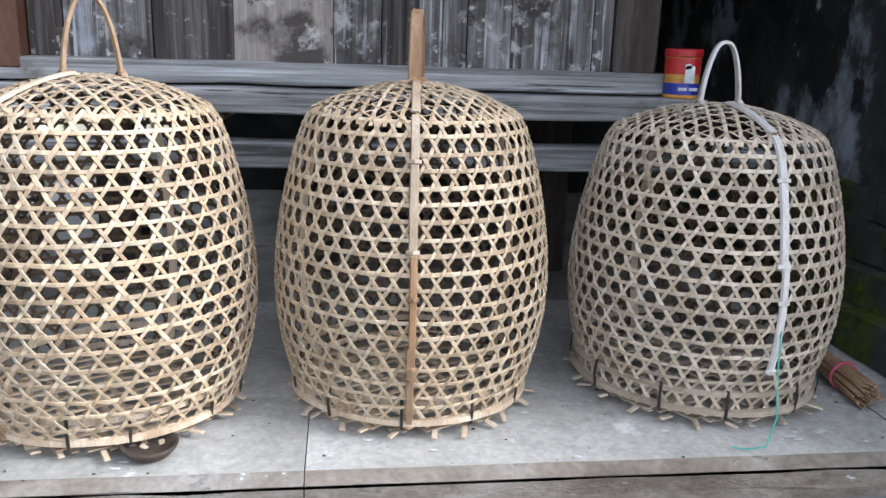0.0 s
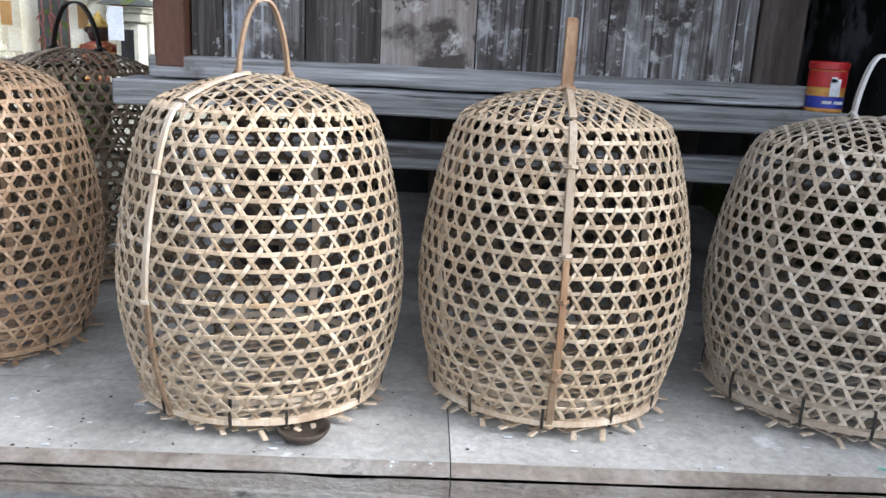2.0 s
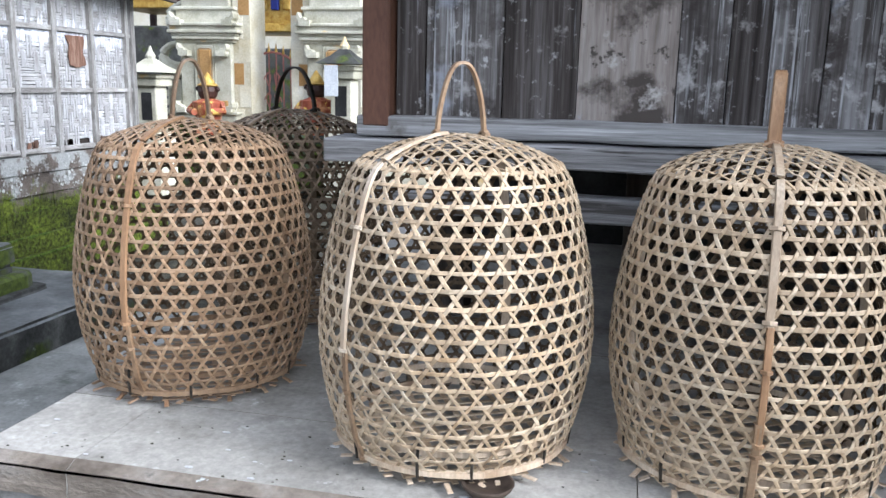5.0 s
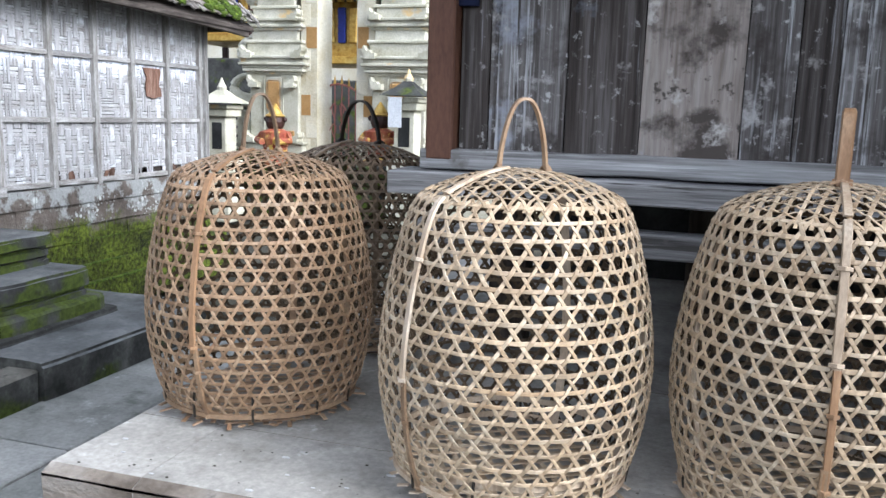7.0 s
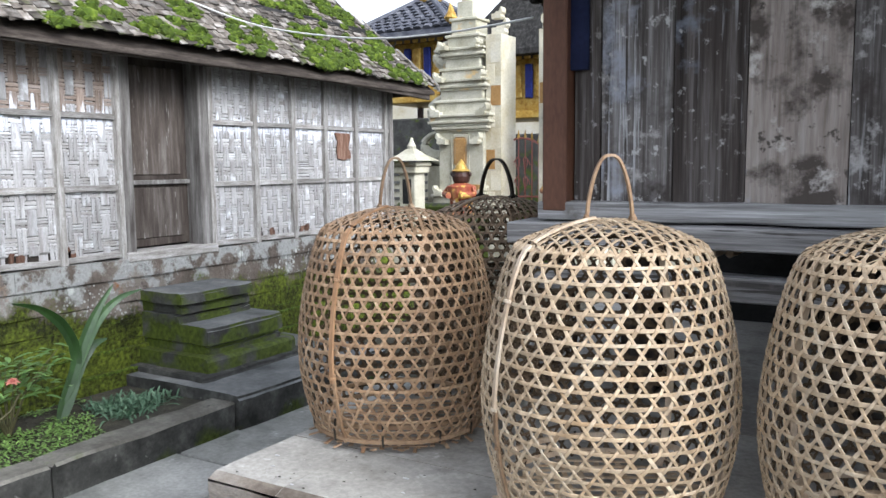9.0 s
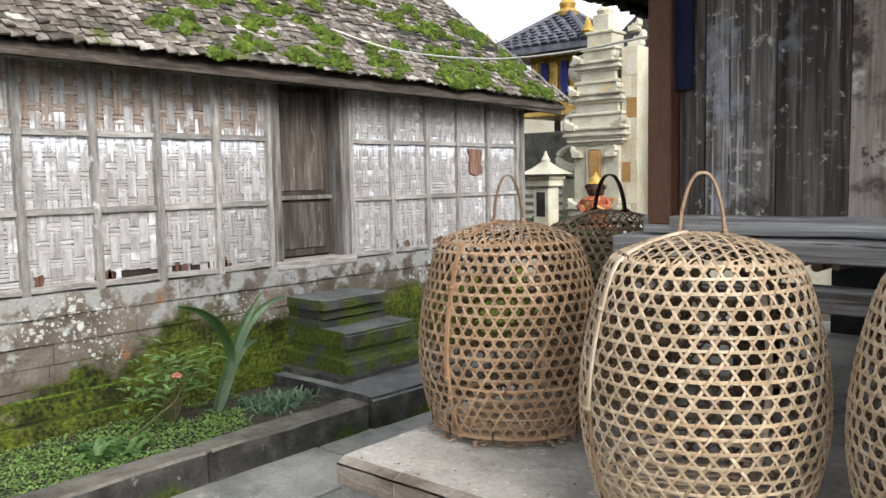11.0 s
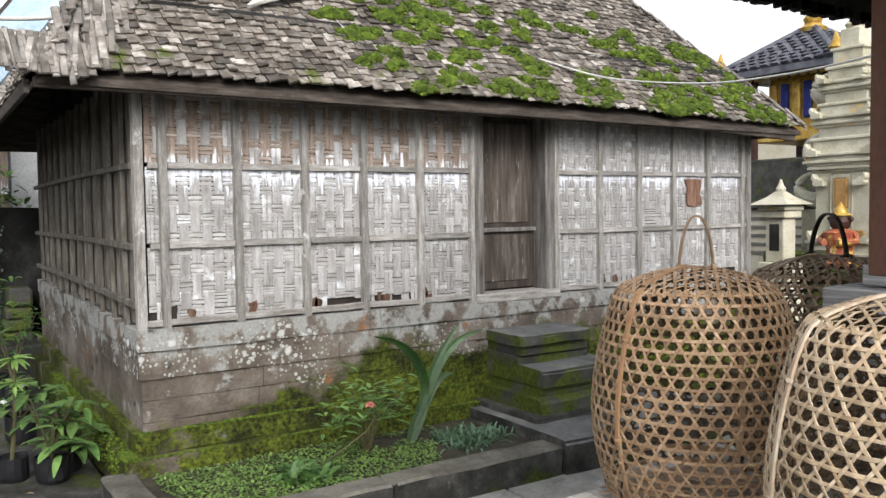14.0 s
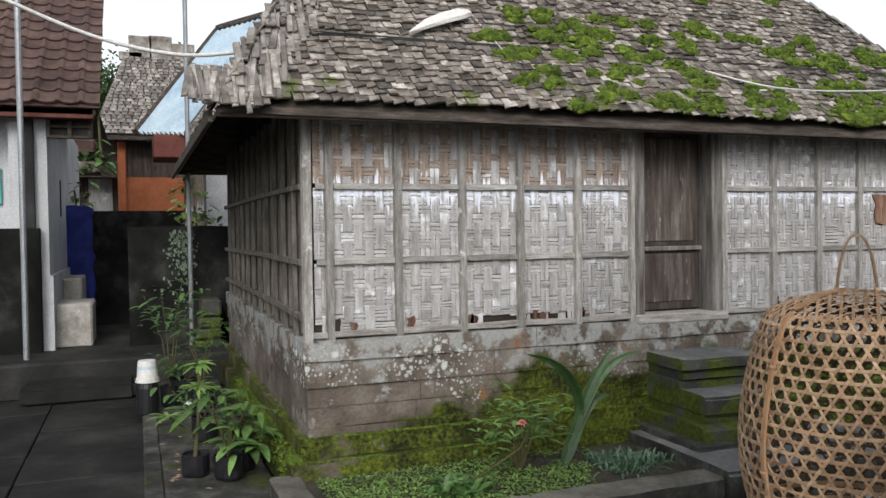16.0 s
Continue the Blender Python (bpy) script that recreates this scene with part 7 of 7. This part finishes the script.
# moss along the house corner footing
V, Fc = [], []
for k in range(2600):
    s = rng.random()
    if rng.random() < 0.55:
        p = Vector((FX + rng.uniform(-0.02, 0.12), Y0 - rng.uniform(0.06, 0.125), -0.408 + rng.uniform(0, 0.01)))
    else:
        p = Vector((FX - 2.5 * s, Y0 - rng.uniform(0.06, 0.125), -0.406 + rng.uniform(0, 0.01))) if rng.random() < 0.5 else Vector((FX - 2.5 * s, Y0 - 0.126, rng.uniform(-0.55, -0.41)))
    h_ = rng.uniform(0.004, 0.011)
    k0 = len(V)
    V += [p + h_ * q for q in ico_v]
    Fc += [tuple(k0 + i for i in f) for f in ico_f]
me = bpy.data.meshes.new("corner_moss")
me.from_pydata(V, [], Fc)
me.materials.append(M_MOSS)
tagged(new("corner_moss", me), "thick bright moss along the house footing", "moss", kind="stuff")


def potted(x, y, z, r, h, kind, H, seed, label, flowers=False):
    rg = random.Random(seed)
    t = empty("potted_plant", x, y, z, label=label, category="plant", group="bagged plants beside the house")
    bm = lathe([(r * 0.92, 0), (r, 0.02), (r * 1.02, h * 0.5), (r * 1.04, h), (r * 0.93, h), (r * 0.9, h * 0.85)], 16)
    part("nursery_bag", wobble(bm, 0.012, 14, seed), M_POTBAG, t, "black plastic nursery bag")
    bm = bmesh.new()
    V, Fc = [], []
    if kind == "tall":
        tube([(0, 0, h * 0.8), (0.01, 0.02, H * 0.5), (0.0, 0.03, H)], 0.012, 6, bm, 0.006)
        tube([(0, 0.01, H * 0.35), (0.02, -0.14, H * 0.55)], 0.006, 5, bm, 0.004)
        for c in (Vector((0, 0.03, H)), Vector((0.02, -0.14, H * 0.55)), Vector((0, 0.02, H * 0.8))):
            for k in range(18):
                a = k * 2.4
                leaf_geo(V, Fc, c, (math.cos(a), math.sin(a), rg.uniform(-0.2, 0.6)), (0.1, 0, 1), rg.uniform(0.07, 0.13), 0.022, 0.3, 0.2, 4)
    elif kind == "broad":
        for k in range(5):
            a = k * 1.3
            tube([(0, 0, h * 0.8), (0.05 * math.cos(a), 0.05 * math.sin(a), H * 0.6), (0.1 * math.cos(a), 0.12 * math.sin(a), H * 0.9)], 0.007, 5, bm, 0.004)
        for k in range(44):
            a = rg.uniform(0, 6.283)
            c = Vector((rg.gauss(0, 0.07), rg.gauss(0, 0.09), rg.uniform(h * 1.1, H)))
            leaf_geo(V, Fc, c, (math.cos(a), math.sin(a), rg.uniform(-0.2, 0.7)), (0.1, 0, 1), rg.uniform(0.1, 0.2), rg.uniform(0.035, 0.06), 0.35, 0.2, 5)
    else:
        for k in range(4):
            a = k * 1.7 + seed
            pts = [Vector((0, 0, h * 0.8)), Vector((0.04 * math.cos(a), 0.06 * math.sin(a), H * 0.5)), Vector((0.12 * math.cos(a), 0.2 * math.sin(a), H * rg.uniform(0.8, 1.0)))]
            tube(pts, 0.006, 5, bm, 0.003)
            for q in range(20):
                f = rg.uniform(0.25, 1.05)
                c = pts[1].lerp(pts[2], f) + Vector((rg.gauss(0, 0.03), rg.gauss(0, 0.04), rg.gauss(0, 0.03)))
                a2 = rg.uniform(0, 6.283)
                leaf_geo(V, Fc, c, (math.cos(a2), math.sin(a2), rg.uniform(-0.3, 0.5)), (0.1, 0, 1), rg.uniform(0.05, 0.1), rg.uniform(0.02, 0.04), 0.35, 0.2, 4)
    part("stem", bm, M_STEM, t)
    leaf_mesh("foliage", V, Fc, M_LEAF_LIGHT if kind == "tall" else M_LEAF_MID if kind == "broad" else M_LEAF, t)
    if flowers:
        for c in ((0.02, 0.06, H * 0.78), (0.03, -0.03, H * 0.66)):
            V, Fc = [], []
            for k in range(14):
                a, e = k * 2.4, k / 14
                leaf_geo(V, Fc, c, (math.cos(a) * math.cos(e), math.sin(a) * math.cos(e), math.sin(e)), (0.1, 0, 1), 0.02, 0.014, 0.3, 0.2, 2)
            leaf_mesh("flower", V, Fc, M_WHITECLOTH, t, "small white flower")
    return t


BZ = -0.56
potted(-4.48, -1.19, BZ, 0.075, 0.12, "tall", 0.62, 1, "tall thin-leaved plant with white flowers in a black bag", True)
potted(-4.35, -1.02, BZ, 0.085, 0.13, "broad", 0.46, 2, "broad-leaved green plant in a black bag")
potted(-4.5, -0.94, BZ, 0.08, 0.13, "broad", 0.34, 9, "bushy broad-leaved plant in a black bag")
potted(-5.25, -1.08, BZ, 0.085, 0.16, "bush", 0.38, 3, "small leafy plant in a black bag")
potted(-6.5, -1.15, BZ, 0.11, 0.2, "bush", 0.42, 4, "low variegated bush in a black bag")
potted(-6.3, -1.02, BZ, 0.09, 0.18, "bush", 0.8, 5, "leaning leafy sapling in a black bag")
potted(-6.45, -1.25, BZ, 0.08, 0.16, "bush", 1.05, 8, "tall leaning leafy sapling in a black bag")
bag = tagged(mesh_ob("nursery_bag", wobble(lathe([(0.075, 0), (0.08, 0.02), (0.082, 0.2), (0.07, 0.25)], 16, at=(-6.2, -1.42, BZ)), 0.01, 12), M_POTBAG), "black filled nursery bag on the bed kerb", "bag")
bucket = empty("paint_bucket", -6.2, -1.42, BZ + 0.245, label="upturned white plastic paint bucket with blue smear", category="bucket")
part("body", lathe([(0.088, 0.0), (0.09, 0.01), (0.079, 0.012), (0.081, 0.024), (0.086, 0.026), (0.077, 0.03), (0.067, 0.155), (0.063, 0.16)], 26), M_PLASTIC_WHITE, bucket, smooth=False)
part("blue_smear", lathe([(0.0705, 0.098), (0.0725, 0.099), (0.0708, 0.12), (0.069, 0.121)], 26), M_ZINC, bucket, "faded blue printed band")
# climbing plant by the pole and a hanging plant under the eave
for x, y, z, n_, sp, lab in ((-8.7, -0.9, 0.95, 70, 0.13, "yellow-green leafy shrub over the yard wall"), (-8.75, -1.0, 1.3, 30, 0.07, "climbing vine with round leaves by the pole"), (-10.9, -2.2, 1.2, 40, 0.15, "broad-leaved shrub behind the tarpaulin"), (-8.3, -1.8, 1.5, 40, 0.08, "hanging green plant under the eave")):
    rg = random.Random(n_)
    t = empty("shrub", x, y, z, label=lab, category="shrub")
    V, Fc = [], []
    for k in range(n_):
        a = rg.uniform(0, 6.283)
        leaf_geo(V, Fc, (rg.gauss(0, sp * 0.6), rg.gauss(0, sp), rg.gauss(0, sp)), (math.cos(a), math.sin(a), rg.uniform(-0.5, 0.6)), (0.1, 0, 1), rg.uniform(0.08, 0.14), 0.06, 0.3, 0.2, 4)
    leaf_mesh("foliage", V, Fc, M_LEAF_LIGHT if z < 1.4 else M_LEAF, t)
    part("stem", tube([(0, 0, -0.4 if z < 1.4 else 0.45), (0.02, 0.02, 0), (0, 0, sp)], 0.012, 5), M_STEM, t)
# dry leaves on the side bed
V, Fc = [], []
for k in range(70):
    a = rng.uniform(0, 6.283)
    leaf_geo(V, Fc, (rng.uniform(-7.2, -4.0), rng.uniform(-1.34, -0.9), BZ + 0.008), (math.cos(a), math.sin(a), 0.05), (0, 0.1, 1), rng.uniform(0.03, 0.06), 0.022, 0.1, 0.2, 3)
me = bpy.data.meshes.new("fallen_leaves")
me.from_pydata(V, [], Fc)
me.materials.append(M_BAMBOO_BROWN)
tagged(new("fallen_leaves", me), "dry fallen leaves on the side bed", "leaves", kind="stuff")


# ---- shingles by the eave, one by one ----
shapes = []
for k in range(8):
    w = 0.054 + 0.0048 * k
    rg = random.Random(900 + k)
    bm = box(-0.115, 0.0, 0.002, w - 0.002, 0.0, rg.uniform(0.008, 0.012), 0.0)
    for vv in bm.verts:
        if vv.co.x > -0.01:
            vv.co.x += rg.uniform(0.0, 0.02) if vv.co.y < w / 2 else rg.uniform(-0.014, 0.004)
            vv.co.z += 0.018
    me = bpy.data.meshes.new("shingle")
    bm.to_mesh(me)
    bm.free()
    me.materials.append(M_SHINGLE_PART)
    shapes.append((w, me))
tilt = math.degrees(math.atan(PITCH))
for u, y, w in near:
    me = min(shapes, key=lambda s: abs(s[0] - w))[1]
    ob = new("shingle", me)
    ob.parent = roof
    p = front(u - rng.uniform(0.0, 0.02), y) + Vector((0.009, 0, 0.009))
    ob.matrix_basis = pose(p.x, p.y, p.z, 0, tilt, rng.uniform(-5, 5))
